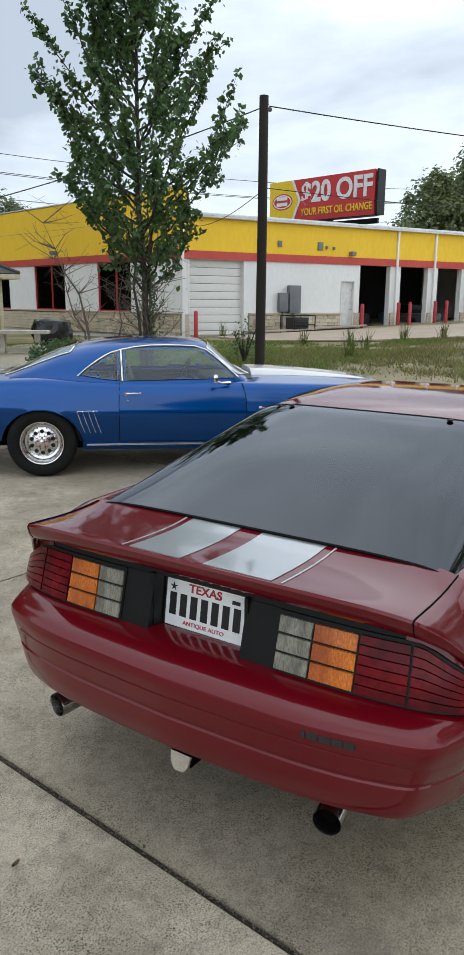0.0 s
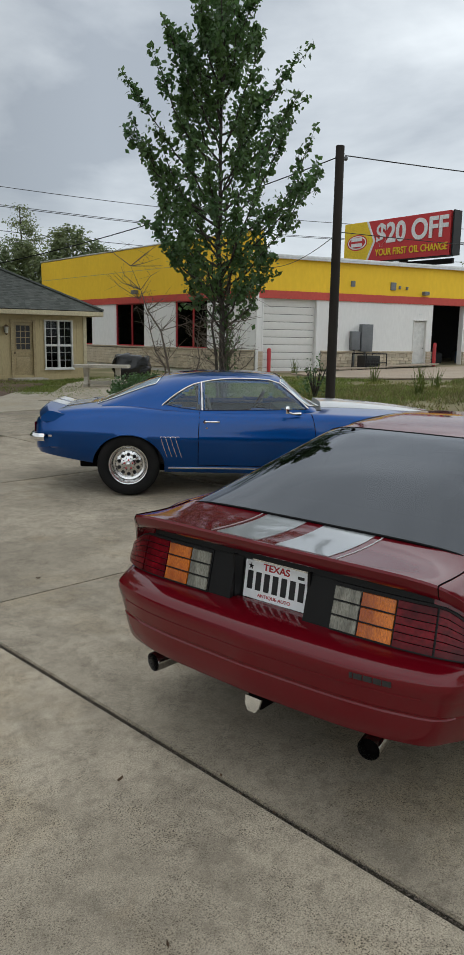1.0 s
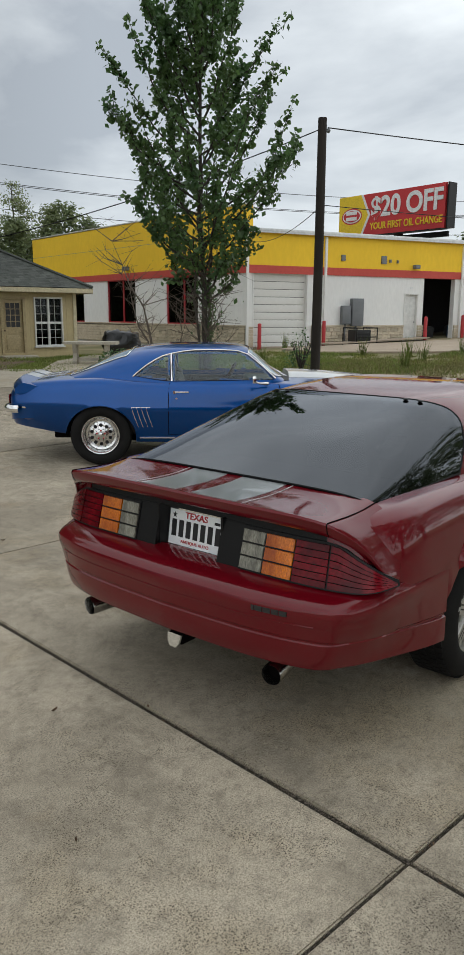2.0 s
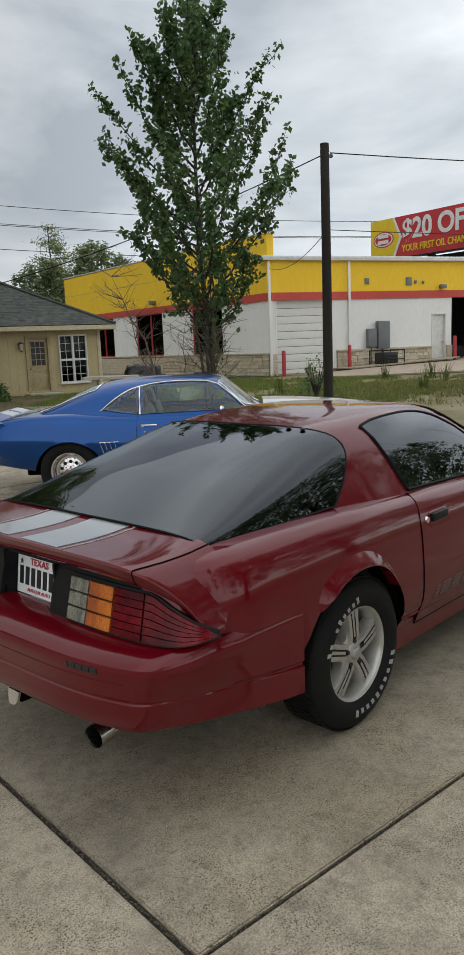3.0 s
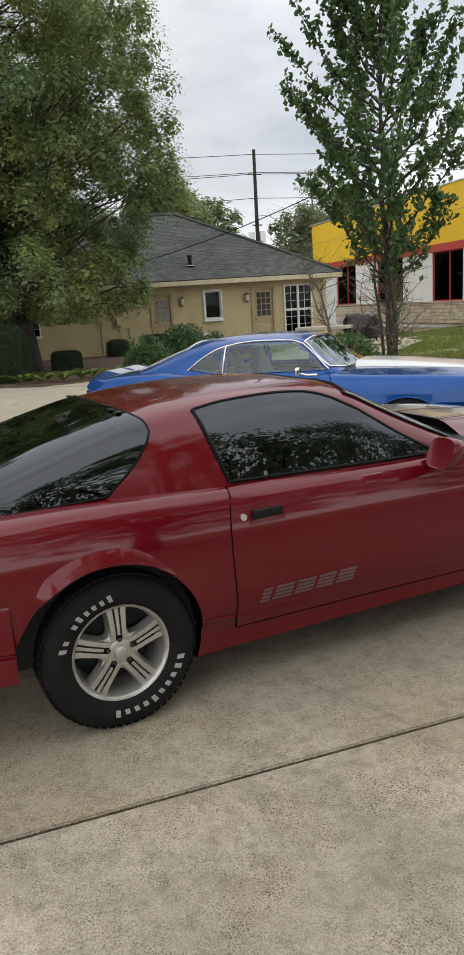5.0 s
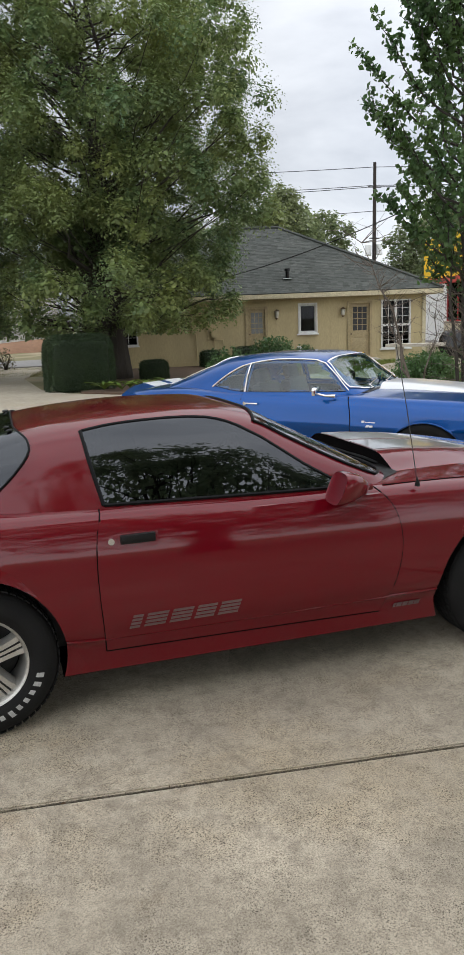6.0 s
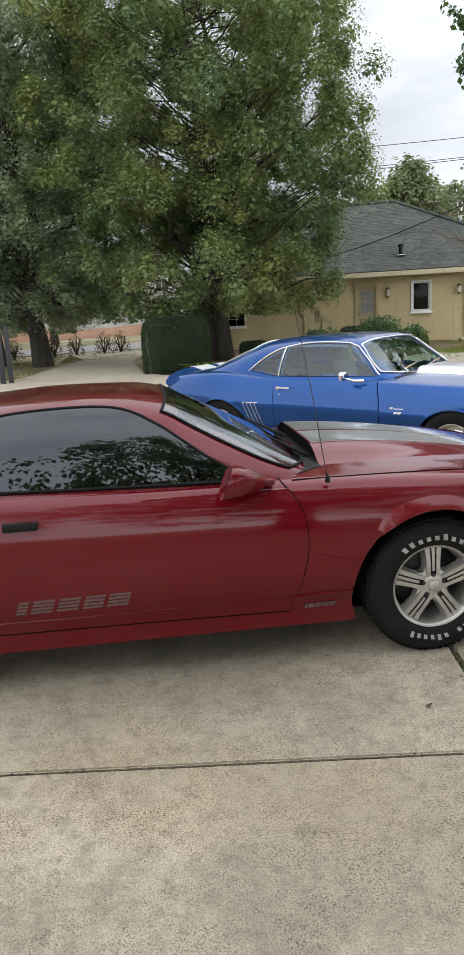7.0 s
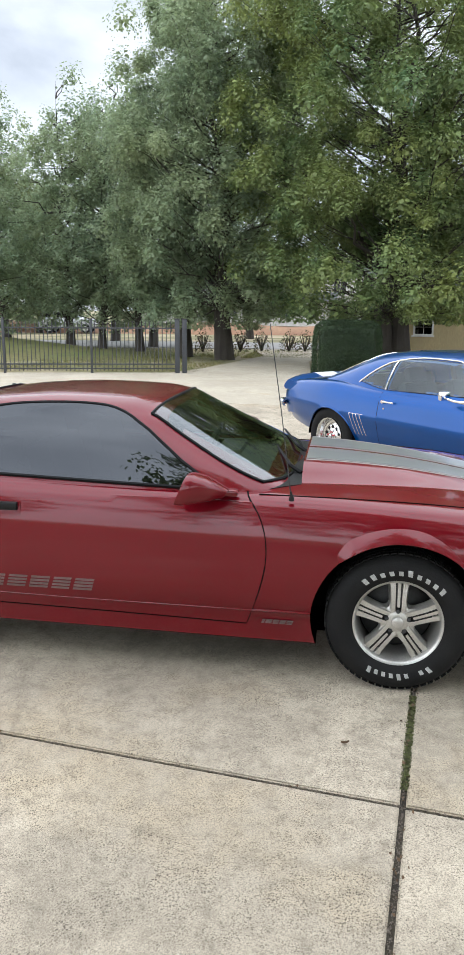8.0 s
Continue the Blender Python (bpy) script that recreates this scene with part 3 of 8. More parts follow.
def coons(a, b, c, d, nu, nv):
    """Points of a patch between four edges: a (bottom), b (top) run along u, c (start), d (end) along v; each is a polyline."""
    def along(pl, t):
        ls = [0.0]
        for p0, p1 in zip(pl, pl[1:]):
            ls.append(ls[-1] + math.hypot(p1[0] - p0[0], p1[1] - p0[1]))
        s = t * ls[-1]
        for i in range(len(pl) - 1):
            if s <= ls[i + 1] or i == len(pl) - 2:
                k = (s - ls[i]) / max(ls[i + 1] - ls[i], 1e-9)
                return np.array(pl[i]) * (1 - k) + np.array(pl[i + 1]) * k
    rows = []
    for j in range(nv + 1):
        v = j / nv
        row = []
        for i in range(nu + 1):
            u = i / nu
            q = (1 - v) * along(a, u) + v * along(b, u) + (1 - u) * along(c, v) + u * along(d, v)
            q -= (1 - u) * (1 - v) * np.array(a[0]) + u * (1 - v) * np.array(a[-1]) + (1 - u) * v * np.array(b[0]) + u * v * np.array(b[-1])
            row.append((float(q[0]), float(q[1])))
        rows.append(row)
    return rows


def skin(bm, rows, put, off, depth=0.004, mi=0):
    """Lays a patch of (u, v) points on a surface by put(u, v, off), with edges that go back by depth."""
    top = grid(bm, [[put(u, v, off) for u, v in r] for r in rows], mi=mi)
    u0, v0 = rows[len(rows) // 2][len(rows[0]) // 2]
    fc0 = top[len(rows) // 2 - (len(rows) // 2 == len(rows) - 1)][len(rows[0]) // 2].link_faces[0]
    fc0.normal_update()
    if fc0.normal.dot(put(u0, v0, off + .01) - put(u0, v0, off)) < 0:
        for fc in {fc for r in top for v in r for fc in v.link_faces}:
            fc.normal_flip()
    n, k = len(rows), len(rows[0])
    rim = [(0, i) for i in range(k)] + [(j, k - 1) for j in range(1, n)] + [(n - 1, i) for i in range(k - 2, -1, -1)] + [(j, 0) for j in range(n - 2, 0, -1)]
    low = [bm.verts.new(put(*rows[j][i], off - depth)) for j, i in rim]
    for q in range(len(rim)):
        j0, i0 = rim[q]
        j1, i1 = rim[(q + 1) % len(rim)]
        fc = bm.faces.new((top[j0][i0], low[q], low[(q + 1) % len(rim)], top[j1][i1]))
        fc.material_index = mi
    return top


def rope(bm, put, pts, r, off=0.0, n=6, step=0.05):
    """A thin moulding along points (u, v) on a surface."""
    out = []
    for (u0, v0), (u1, v1) in zip(pts, pts[1:]):
        k = max(1, int(math.hypot(u1 - u0, v1 - v0) / step))
        out += [put(u0 + (u1 - u0) * i / k, v0 + (v1 - v0) * i / k, off) for i in range(k)]
    out.append(put(*pts[-1], off))
    tube(bm, out, r, n)


def rounded(pts, times=2):
    """Cuts the corners of an open polyline."""
    for _ in range(times):
        new_pts = [pts[0]]
        for p0, p1 in zip(pts, pts[1:]):
            new_pts += [tuple(0.75 * a + 0.25 * b for a, b in zip(p0, p1)), tuple(0.25 * a + 0.75 * b for a, b in zip(p0, p1))]
        pts = new_pts + [pts[-1]]
    return pts


def steering_wheel(parent, m):
    bm = bmesh.new()
    tube(bm, [(0.18 * math.cos(a), 0.18 * math.sin(a), 0) for a in (2 * math.pi * k / 24 for k in range(25))], 0.013, 8, False)
    for a in (0.3, 2.84, 4.71):
        tube(bm, [(0, 0, -0.03), (0.17 * math.cos(a), 0.17 * math.sin(a), 0)], 0.012, 6)
    tube(bm, [(0, 0, -0.03), (0, 0, -0.35)], 0.03, 8)
    return part("steering_wheel", bm, M_SATIN, parent, m=m)


def seat(parent, x, y, material, back=0.62, tilt=16):
    bm = bmesh.new()
    box(bm, (x, y, 0.42), (0.50, 0.50, 0.16), 0.05)
    r = Matrix.Rotation(radians(-tilt), 3, "Y")
    box(bm, (x - 0.30, y, 0.44 + back / 2), (0.14, 0.48, back), 0.05, r)
    box(bm, (x - 0.40, y, 0.50 + back), (0.09, 0.26, 0.17), 0.035, r)
    return part("seat", bm, material, parent)


# ---- the red coupe; its wheelbase middle is the world's origin ----
red = thing("red_coupe", pose(0, 0, 0), "dark red metallic hatchback coupe with silver stripes and tinted glass", "car")
R_YS = curve((-2.262, .58), (-2.225, .69), (-2.16, .79), (-2.06, .862), (-1.9, .893), (-1.3, .905), (-.7, .893), (0, .888), (.8, .893), (1.3, .905), (1.8, .885), (2.1, .845), (2.28, .76), (2.37, .60))
R_ZB = curve((-2.262, .40), (-1.75, .305), (-.95, .190), (.85, .175), (1.7, .180), (2.1, .20), (2.37, .30))
R_ZC = curve((-2.262, .49), (-1.75, .437), (-.95, .370), (-.73, .357), (0, .347), (.85, .346), (1.7, .34), (2.37, .34))
R_ZS = curve((-2.262, .885), (-1.9, .925), (-1.45, .932), (-.7, .912), (.3, .885), (.85, .873), (1.5, .843), (2.0, .765), (2.25, .68), (2.37, .58))
R_ZT = curve((-2.262, .920), (-2.0, .935), (-1.4, .95), (-.7, .93), (.3, .90), (.80, .905), (1.2, .893), (1.7, .85), (2.05, .785), (2.25, .70), (2.37, .60))


# the side from the sill crease up to the shoulder: (part of the height, how far it lies in)
SIDE = [(.06, .018), (.13, .008), (.22, .0015), (.32, 0), (.42, .001), (.52, .004), (.62, .009), (.71, .0155), (.79, .0245), (.855, .035), (.905, .047), (.945, .063), (.975, .084), (1.0, .118)]


def tuck(x, z):
    """How far the lower tail draws in towards its bottom edge."""
    t = min(max((-1.70 - x) / .52, 0), 1)
    return .060 * t * t * (3 - 2 * t) * min(max((.612 - z) / .20, 0), 1.15)


def red_half(x):
    ys, zb, zc, zs, zt = R_YS(x), R_ZB(x), R_ZC(x), R_ZS(x), R_ZT(x)
    side = [(ys - .24, zb), (ys - .085, zb), (ys - .072, zb + .010), (ys - .062, zc - .055), (ys - .040, zc - .012), (ys - .028, zc - .003), (ys - .034, zc + .004)]
    side += [(ys - d, zc + (zs - zc) * f) for f, d in SIDE]
    side += [(ys - .150, zs + (zt - zs) * .12), (ys * .74, zs + (zt - zs) * .45), (ys * .5, zs + (zt - zs) * .8), (ys * .25, zs + (zt - zs) * .97), (0, zt)]
    back = min(max((-1.70 - x) / .08, 0), 1)
    return [(y - tuck(x, z) - (.055 * back if z < .62 else 0), z) for y, z in side]


xs = [-2.185, -2.14] + [float(v) for v in np.arange(-2.08, 2.06, 0.06)] + [2.1, 2.16, 2.21, 2.26, 2.30, 2.34, 2.37]
red_body = part("body", shell(xs, red_half), (M_RED, M_GAP), red, sharp=32)
RED_HUBS = ((-1.316, .325), (1.270, .322))
RED_ARCH = .396
cut_arches(red_body, RED_HUBS, RED_ARCH, M_GAP, R_YS)

# cabin: sections over x, arc angle from 0 (right belt) to 180 (left belt)
G_ZT = curve((-2.03, .945), (-1.85, 1.005), (-1.55, 1.105), (-1.25, 1.19), (-1.05, 1.237), (-.8, 1.268), (-.45, 1.286), (-.1, 1.277), (.06, 1.252), (.2, 1.185), (.45, 1.055), (.65, .95), (.78, .885))
G_ZB = curve((-2.03, .915), (-1.5, .925), (-.7, .905), (.3, .872), (.78, .855))
G_YB = curve((-2.03, .675), (-1.6, .715), (-1.2, .745), (-.95, .772), (-.7, .786), (0, .792), (.45, .780), (.65, .725), (.78, .60))
G_N = curve((-2.03, 4.0), (-1.5, 4.8), (-1.05, 6.0), (-.7, 6.0), (0, 5.6), (.2, 4.8), (.78, 3.4))


def gred(x, a, off=0.0):
    def raw(x, a):
        zt, zb, yb, k = G_ZT(x), G_ZB(x), G_YB(x), G_N(x)
        s, c = max(math.sin(a), 0.0), math.cos(a)
        z = zb + (zt - zb) * s ** (2 / k)
        y = -math.copysign(abs(c) ** (2 / k), c) * (yb - 0.61 * (z - zb))
        return Vector((x, y, z))
    q = raw(x, a)
    if off:
        n = (raw(min(x + .01, .78), a) - raw(max(x - .01, -2.03), a)).cross(raw(x, min(a + .01, math.pi)) - raw(x, max(a - .01, 0)))
        if n.length > 1e-9:
            q = q + n.normalized() * (off if n.dot(Vector((0.05 * (x + .5), q.y * .6, 1))) > 0 else -off)
    return q


HALF = [math.degrees(math.asin(v ** 2.75)) for v in (0, .06, .12, .19, .27, .35, .43, .51, .59, .66, .73, .79, .84, .885, .92, .95, .975, .99)] + [81.0]
ANG = [radians(v) for v in HALF + [90.0] + [180 - v for v in HALF[::-1]]]
GX = [float(v) for v in np.arange(-2.03, .781, .0281)]
bm = bmesh.new()
grid(bm, [[gred(x, a) for a in ANG] for x in GX])
bmesh.ops.recalc_face_normals(bm, faces=bm.faces)
full = BVHTree.FromBMesh(bm)
RED_WIN = rounded([(-.712, .925), (-.748, 1.10), (-.765, 1.218), (-.60, 1.240), (-.30, 1.246), (-.10, 1.226), (.06, 1.135), (.24, 1.005), (.43, .890)], 1)


def in_poly(x, z, poly):
    c = False
    for (x0, z0), (x1, z1) in zip(poly, poly[1:] + poly[:1]):
        if (z0 > z) != (z1 > z) and x < (x1 - x0) * (z - z0) / (z1 - z0) + x0:
            c = not c
    return c


def inset(poly, d):
    cx, cz = sum(q[0] for q in poly) / len(poly), sum(q[1] for q in poly) / len(poly)
    return [(x + (cx - x) * d / math.hypot(cx - x, cz - z), z + (cz - z) * d / math.hypot(cx - x, cz - z)) for x, z in poly]


HATCH_EDGE = curve((0, -1.275), (.06, -1.25), (.15, -1.21), (.28, -1.145), (.42, -1.085), (.55, -1.040), (.66, -1.006), (.76, -.992), (.85, -.997), (.93, -1.022), (1.0, -1.050))


def hatch_front(a):
    return HATCH_EDGE(max(math.sin(a), 0) ** .35)


inner_win = inset(RED_WIN, .03)
gone = []
for fc in bm.faces:
    c = fc.calc_center_median()
    up = min(max((c.z - G_ZB(c.x)) / max(G_ZT(c.x) - G_ZB(c.x), .01), 0), 1)
    ang = math.degrees(math.asin(up ** (G_N(c.x) / 2)))
    if abs(c.y) > .5 and in_poly(c.x, c.z, inner_win) or -1.975 < c.x < hatch_front(radians(ang)) - .035 and up > .16 or .13 < c.x < .72 and abs(c.y) < .56:
        gone.append(fc)
bmesh.ops.delete(bm, geom=gone, context="FACES")
cabin = part("roof", bm, M_RED, red, sharp=50)
open_top(red_body, -1.95, .62, .655, .84)
red_bvh = tree_of(red_body)


def rs(side, bvh=None):
    return lambda u, v, off: on_side(bvh or red_bvh, u, v, off, side)


def hatch_put(u, v, off):
    return gred(u, radians(v), off)


bm = bmesh.new()
rows = [[(-1.995 + (hatch_front(radians(a)) + 1.995) * k / 24, a) for k in range(25)] for a in HALF[1:] + [90.0] + [180 - v for v in HALF[:0:-1]]]
skin(bm, rows, hatch_put, .006, .008)
hatch = part("hatch_glass", bm, M_TINT, red, "dark tinted glass hatch")
bm = bmesh.new()
edge = [r[0] for r in rows] + rows[-1][1:] + [r[-1] for r in rows[::-1]][1:] + rows[0][-2:0:-1]
tube(bm, [hatch_put(u, v, .004) for u, v in edge + edge[:1]], .0055, 6, False)
part("glass_seal", bm, M_SATIN, hatch)
bm = bmesh.new()
for a in (64, 75, 105, 116):
    q = hatch_put(hatch_front(radians(a)) - .03, a, .012)
    bmesh.ops.create_uvsphere(bm, u_segments=10, v_segments=6, radius=.013, matrix=Matrix.Translation(q) @ Matrix.Diagonal((1.1, 1.1, .4, 1)))
pieces("hinge_knob", bm, M_BLACK, hatch)
def screen_rows(x_top, x_low, a_top, a_low, nx=14, na=18):
    """Rows of (x, angle) for a windscreen that widens downwards and bows forwards in the middle."""
    rows = []
    for j in range(na + 1):
        t = 2 * j / na - 1
        row = []
        for k in range(nx + 1):
            f = k / nx
            x = x_top - .03 * t * t + (x_low - x_top + .03 * t * t - .13 * abs(t) ** 2.5) * f
            lim = a_top + (a_low - a_top) * f
            row.append((x, 90 + t * (90 - lim)))
        rows.append(row)
    return rows


bm = bmesh.new()
wrows = screen_rows(.085, .755, 42, 18)
skin(bm, wrows, hatch_put, .005, .006)
screen = part("windscreen", bm, M_SCREEN, red, "green-tinted windscreen")
edge = [r[0] for r in wrows] + wrows[-1][1:] + [r[-1] for r in wrows[::-1]][1:] + wrows[0][-2:0:-1]
bm = bmesh.new()
tube(bm, [hatch_put(u, v, .003) for u, v in edge + edge[:1]], .008, 6, False)
part("screen_seal", bm, M_SATIN, screen)


def glass_side(poly_bottom, poly_top, start, end, put, name, material, parent, seal=.011, nu=20, nv=8, trim=M_SATIN):
    bm = bmesh.new()
    skin(bm, coons(poly_bottom, poly_top, start, end, nu, nv), put, .006, .008)
    g = part(name, bm, material, parent)
    bm = bmesh.new()
    rope(bm, put, poly_bottom, seal, .003)
    rope(bm, put, start + poly_top[1:] + end[::-1][1:], seal, .003)
    part("window_seal", bm, trim, g)
    return g


for s in (-1, 1):
    put = (lambda sd: lambda u, v, off: on_side(full, u, v, off, sd))(s)
    glass_side([(-.712, .925), (.43, .890)], [(-.765, 1.218)] + rounded([(-.765, 1.218), (-.60, 1.240), (-.30, 1.246), (-.10, 1.226), (.06, 1.135)], 2)[1:],
               [(-.712, .925), (-.748, 1.10), (-.765, 1.218)], [(.43, .890), (.24, 1.005), (.06, 1.135)], put, "side_window", M_TINT, red, .009)
    # door
    dr = rounded([(-.752, .290), (-.772, .60), (-.765, .80), (-.735, .905)], 1)
    df = rounded([(.575, .264), (.655, .50), (.672, .66), (.635, .80), (.560, .886)], 2)
    edge_b, edge_t = [(-.752, .290), (.575, .264)], [(-.735, .905), (.560, .886)]
    pb = rs(s)
    bm = bmesh.new()
    skin(bm, coons(edge_b, edge_t, dr, df, 26, 14), pb, .0045, .006)
    door = part("door", bm, M_RED, red, "red car door with a black handle")
    bm = bmesh.new()
    rope(bm, pb, dr + [(-.735, .912)], .0038, .001)
    rope(bm, pb, df, .0038, .001)
    rope(bm, pb, edge_b, .0045, .002)
    part("door_gap", bm, M_GAP, door)
    bm = bmesh.new()
    skin(bm, coons([(-.678, .752), (-.504, .752)], [(-.678, .820), (-.504, .820)], [(-.678, .752), (-.678, .820)], [(-.504, .752), (-.504, .820)], 4, 2), pb, .0055, .004)
    part("handle_recess", bm, M_RED, door)
    bm = bmesh.new()
    q = pb(-.592, .792, .010)
    box(bm, q, (.150, .024, .040), .008)
    part("door_handle", bm, M_BLACK, door, "black door handle")
    bm = bmesh.new()
    q = pb(-.705, .790, .004)
    bmesh.ops.create_cone(bm, cap_ends=True, segments=20, radius1=.017, radius2=.014, depth=.014, matrix=Matrix.Translation(q) @ Matrix.Rotation(radians(90), 4, "X"))
    part("lock", bm, M_CHROME, door, "chrome lock")
    # lettering on the doors and sills, as slanted bars
    for x0, x1, z0, z1, name, host in ((-.655, -.165, .395, .462, "door_marking", door), (.645, .788, .272, .297, "sill_marking", red)):
        bm = bmesh.new()
        h, w = z1 - z0, x1 - x0
        cells = [(0, .09), (.13, .32), (.36, .55), (.59, .77), (.81, 1.0)]
        for c0, c1 in cells:
            for k in range(4):
                lean = h * .35 * k / 4
                za, zb2 = z0 + h * (k + .14) / 4, z0 + h * (k + .80) / 4
                ua, ub = x0 + w * c0 + lean, x0 + w * c1 + lean
                skin(bm, coons([(ua, za), (ub, za)], [(ua + .004, zb2), (ub + .004, zb2)], [(ua, za), (ua + .004, zb2)], [(ub, za), (ub + .004, zb2)], 2, 1), pb, .0062, .002)
        pieces(name, bm, M_DECAL, host, "silver striped bars")
    # flared lips over the wheels: crescents that stand out most above the tyre and end short behind it
    for hx, hz in RED_HUBS:
        bm = bmesh.new()
        rows = []
        for k in range(41):
            a = radians(36 + 98 * k / 40)
            up = min(k / 20, 1.0)
            down = min((40 - k) / 5, 1.0)
            w = up * up * (3 - 2 * up) * down ** .5
            ri, ro = RED_ARCH - .002, RED_ARCH + .012 + .050 * w
            ca, sa = math.cos(a), math.sin(a)
            yi = on_side(red_bvh, hx + ri * 1.02 * ca, hz + ri * 1.02 * sa, 0, s).y + s * .034 * w
            yo = on_side(red_bvh, hx + ro * ca, hz + ro * sa, 0, s).y - s * .003
            row = [(hx + ri * ca, yi - s * .055, hz + ri * sa), (hx + ri * ca, yi - s * .003, hz + ri * sa)]
            for t in (.06, .2, .4, .6, .8, 1.0):
                r = ri + (ro - ri) * t
                row.append((hx + r * ca, yi + (yo - yi) * t ** 1.25, hz + r * sa))
            rows.append(row)
        grid(bm, rows)
        bmesh.ops.recalc_face_normals(bm, faces=bm.faces)
        part("wheel_lip", bm, M_RED, red)
    # door mirror
    bm = bmesh.new()
    secs = []
    for x, y0, y1, z0, z1 in ((.300, .880, 1.015, .874, .990), (.294, .868, 1.030, .864, 1.000), (.320, .862, 1.034, .862, 1.002), (.380, .850, 1.015, .868, .985), (.440, .838, .970, .876, .952), (.495, .826, .90, .886, .918)):
        ring = []
        for t in (2 * math.pi * k / 20 for k in range(20)):
            z = (z0 + z1) / 2 + (z1 - z0) / 2 * math.copysign(abs(math.sin(t)) ** .6, math.sin(t))
            ring.append((x + .42 * (z - .93), s * (y0 + y1) / 2 + s * (y1 - y0) / 2 * math.copysign(abs(math.cos(t)) ** .6, math.cos(t)), z))
        secs.append(ring)
    vs = grid(bm, secs, True)
    bm.faces.new(vs[0][::-1])
    bm.faces.new(vs[-1])
    bmesh.ops.recalc_face_normals(bm, faces=bm.faces)
    mirror = part("door_mirror", bm, M_RED, red)
    bm = bmesh.new()
    box(bm, (.43, s * .825, .895), (.20, .06, .030), .01)
    part("mirror_base", bm, M_RED, mirror)
    bm = bmesh.new()
    box(bm, (.304, s * .948, .931), (.006, .120, .078), .002, Matrix.Rotation(radians(22.8), 3, "Y"))
    part("mirror_glass", bm, M_CHROME, mirror)

# rear: plan line of the tail from the middle to the side
TAIL = [(0, -2.266), (.40, -2.264), (.56, -2.259), (.67, -2.247), (.76, -2.222), (.82, -2.182), (.856, -2.125), (.877, -2.05), (.888, -1.96), (.895, -1.88), (.897, -1.72)]
T_LEN = [0.0]
for (a0, b0), (a1, b1) in zip(TAIL, TAIL[1:]):
    T_LEN.append(T_LEN[-1] + math.hypot(a1 - a0, b1 - b0))
T_Y, T_X = curve(*[(l, q[0]) for l, q in zip(T_LEN, TAIL)]), curve(*[(l, q[1]) for l, q in zip(T_LEN, TAIL)])


def tail_put(side):
    """(s, z) to a place on the tail: s is the length from the middle."""
    def put(u, v, off):
        a = abs(u)
        sg = side * (1 if u >= 0 else -1)
        e = .004
        tx, ty = T_X(a + e) - T_X(max(a - e, 0)), T_Y(a + e) - T_Y(max(a - e, 0))
        l = math.hypot(tx, ty) or 1
        off += .25 * (.835 - min(max(v, .66), .87))
        return Vector((T_X(a) - ty / l * off, sg * (T_Y(a) + tx / l * off), v))
    return put


def s_of(y):
    return float(np.interp(y, [q[0] for q in TAIL], T_LEN))


# bumper skin round the tail: from the tail line out to a crest line, then down to a skirt
CREST = [(0, -2.468), (.40, -2.452), (.58, -2.430), (.69, -2.403), (.745, -2.385), (.778, -2.368), (.797, -2.350), (.810, -2.328), (.836, -2.275), (.860, -2.21), (.877, -2.12), (.888, -2.0), (.892, -1.90), (.8965, -1.80), (.9005, -1.695)]
C_LEN = [0.0]
for (a0, b0), (a1, b1) in zip(CREST, CREST[1:]):
    C_LEN.append(C_LEN[-1] + math.hypot(a1 - a0, b1 - b0))
C_Y, C_X = curve(*[(l, q[0]) for l, q in zip(C_LEN, CREST)]), curve(*[(l, q[1]) for l, q in zip(C_LEN, CREST)])
prof = [(0, .672), (.25, .671), (.52, .662), (.76, .648), (.90, .634), (.97, .621), (.998, .606), (1.0, .592), (.982, .562), (.976, .559), (.968, .55), (.945, .505), (.915, .499), (.915, .492), (.945, .487), (.94, .45), (.91, .400), (.86, .382), (.45, .386)]
bm = bmesh.new()
rows = []
for k in range(-56, 57):
    t = abs(k) / 56
    sd = -1 if k < 0 else 1
    cy, cx = C_Y(t * C_LEN[-1]), C_X(t * C_LEN[-1])
    by, bx = T_Y(t * T_LEN[-1]), T_X(t * T_LEN[-1])
    by, bx = min(by, cy - .001) if t > .75 else by, max(bx, cx)
    f2 = min(1.0, max(0.0, (t - .60) / .40))
    row = [(float(bx + (cx - bx) * f), sd * float(by + (cy - by) * f), z - f2 * .055 * min(1, max(0, (.56 - z) / .06))) for f, z in prof]
    dive = min(1.0, max(0.0, (t - .66) / .12))
    rows.append([(x, y * (1 - tuck(x, z) / .88) - sd * (.010 * f2 if f == .915 else 0) - sd * dive * .016 * max(0, (z - .632) / .04), z) for (x, y, z), (f, _) in zip(row, prof)])
grid(bm, rows)
bmesh.ops.recalc_face_normals(bm, faces=bm.faces)
bumper_bvh = BVHTree.FromBMesh(bm)
bumper = part("rear_bumper", bm, M_RED, red, sharp=24)


def on_back(y, z, off):
    hit = bumper_bvh.ray_cast(Vector((-4, y, z)), Vector((1, 0, 0)))
    return hit[0] + Vector((-off, 0, 0))


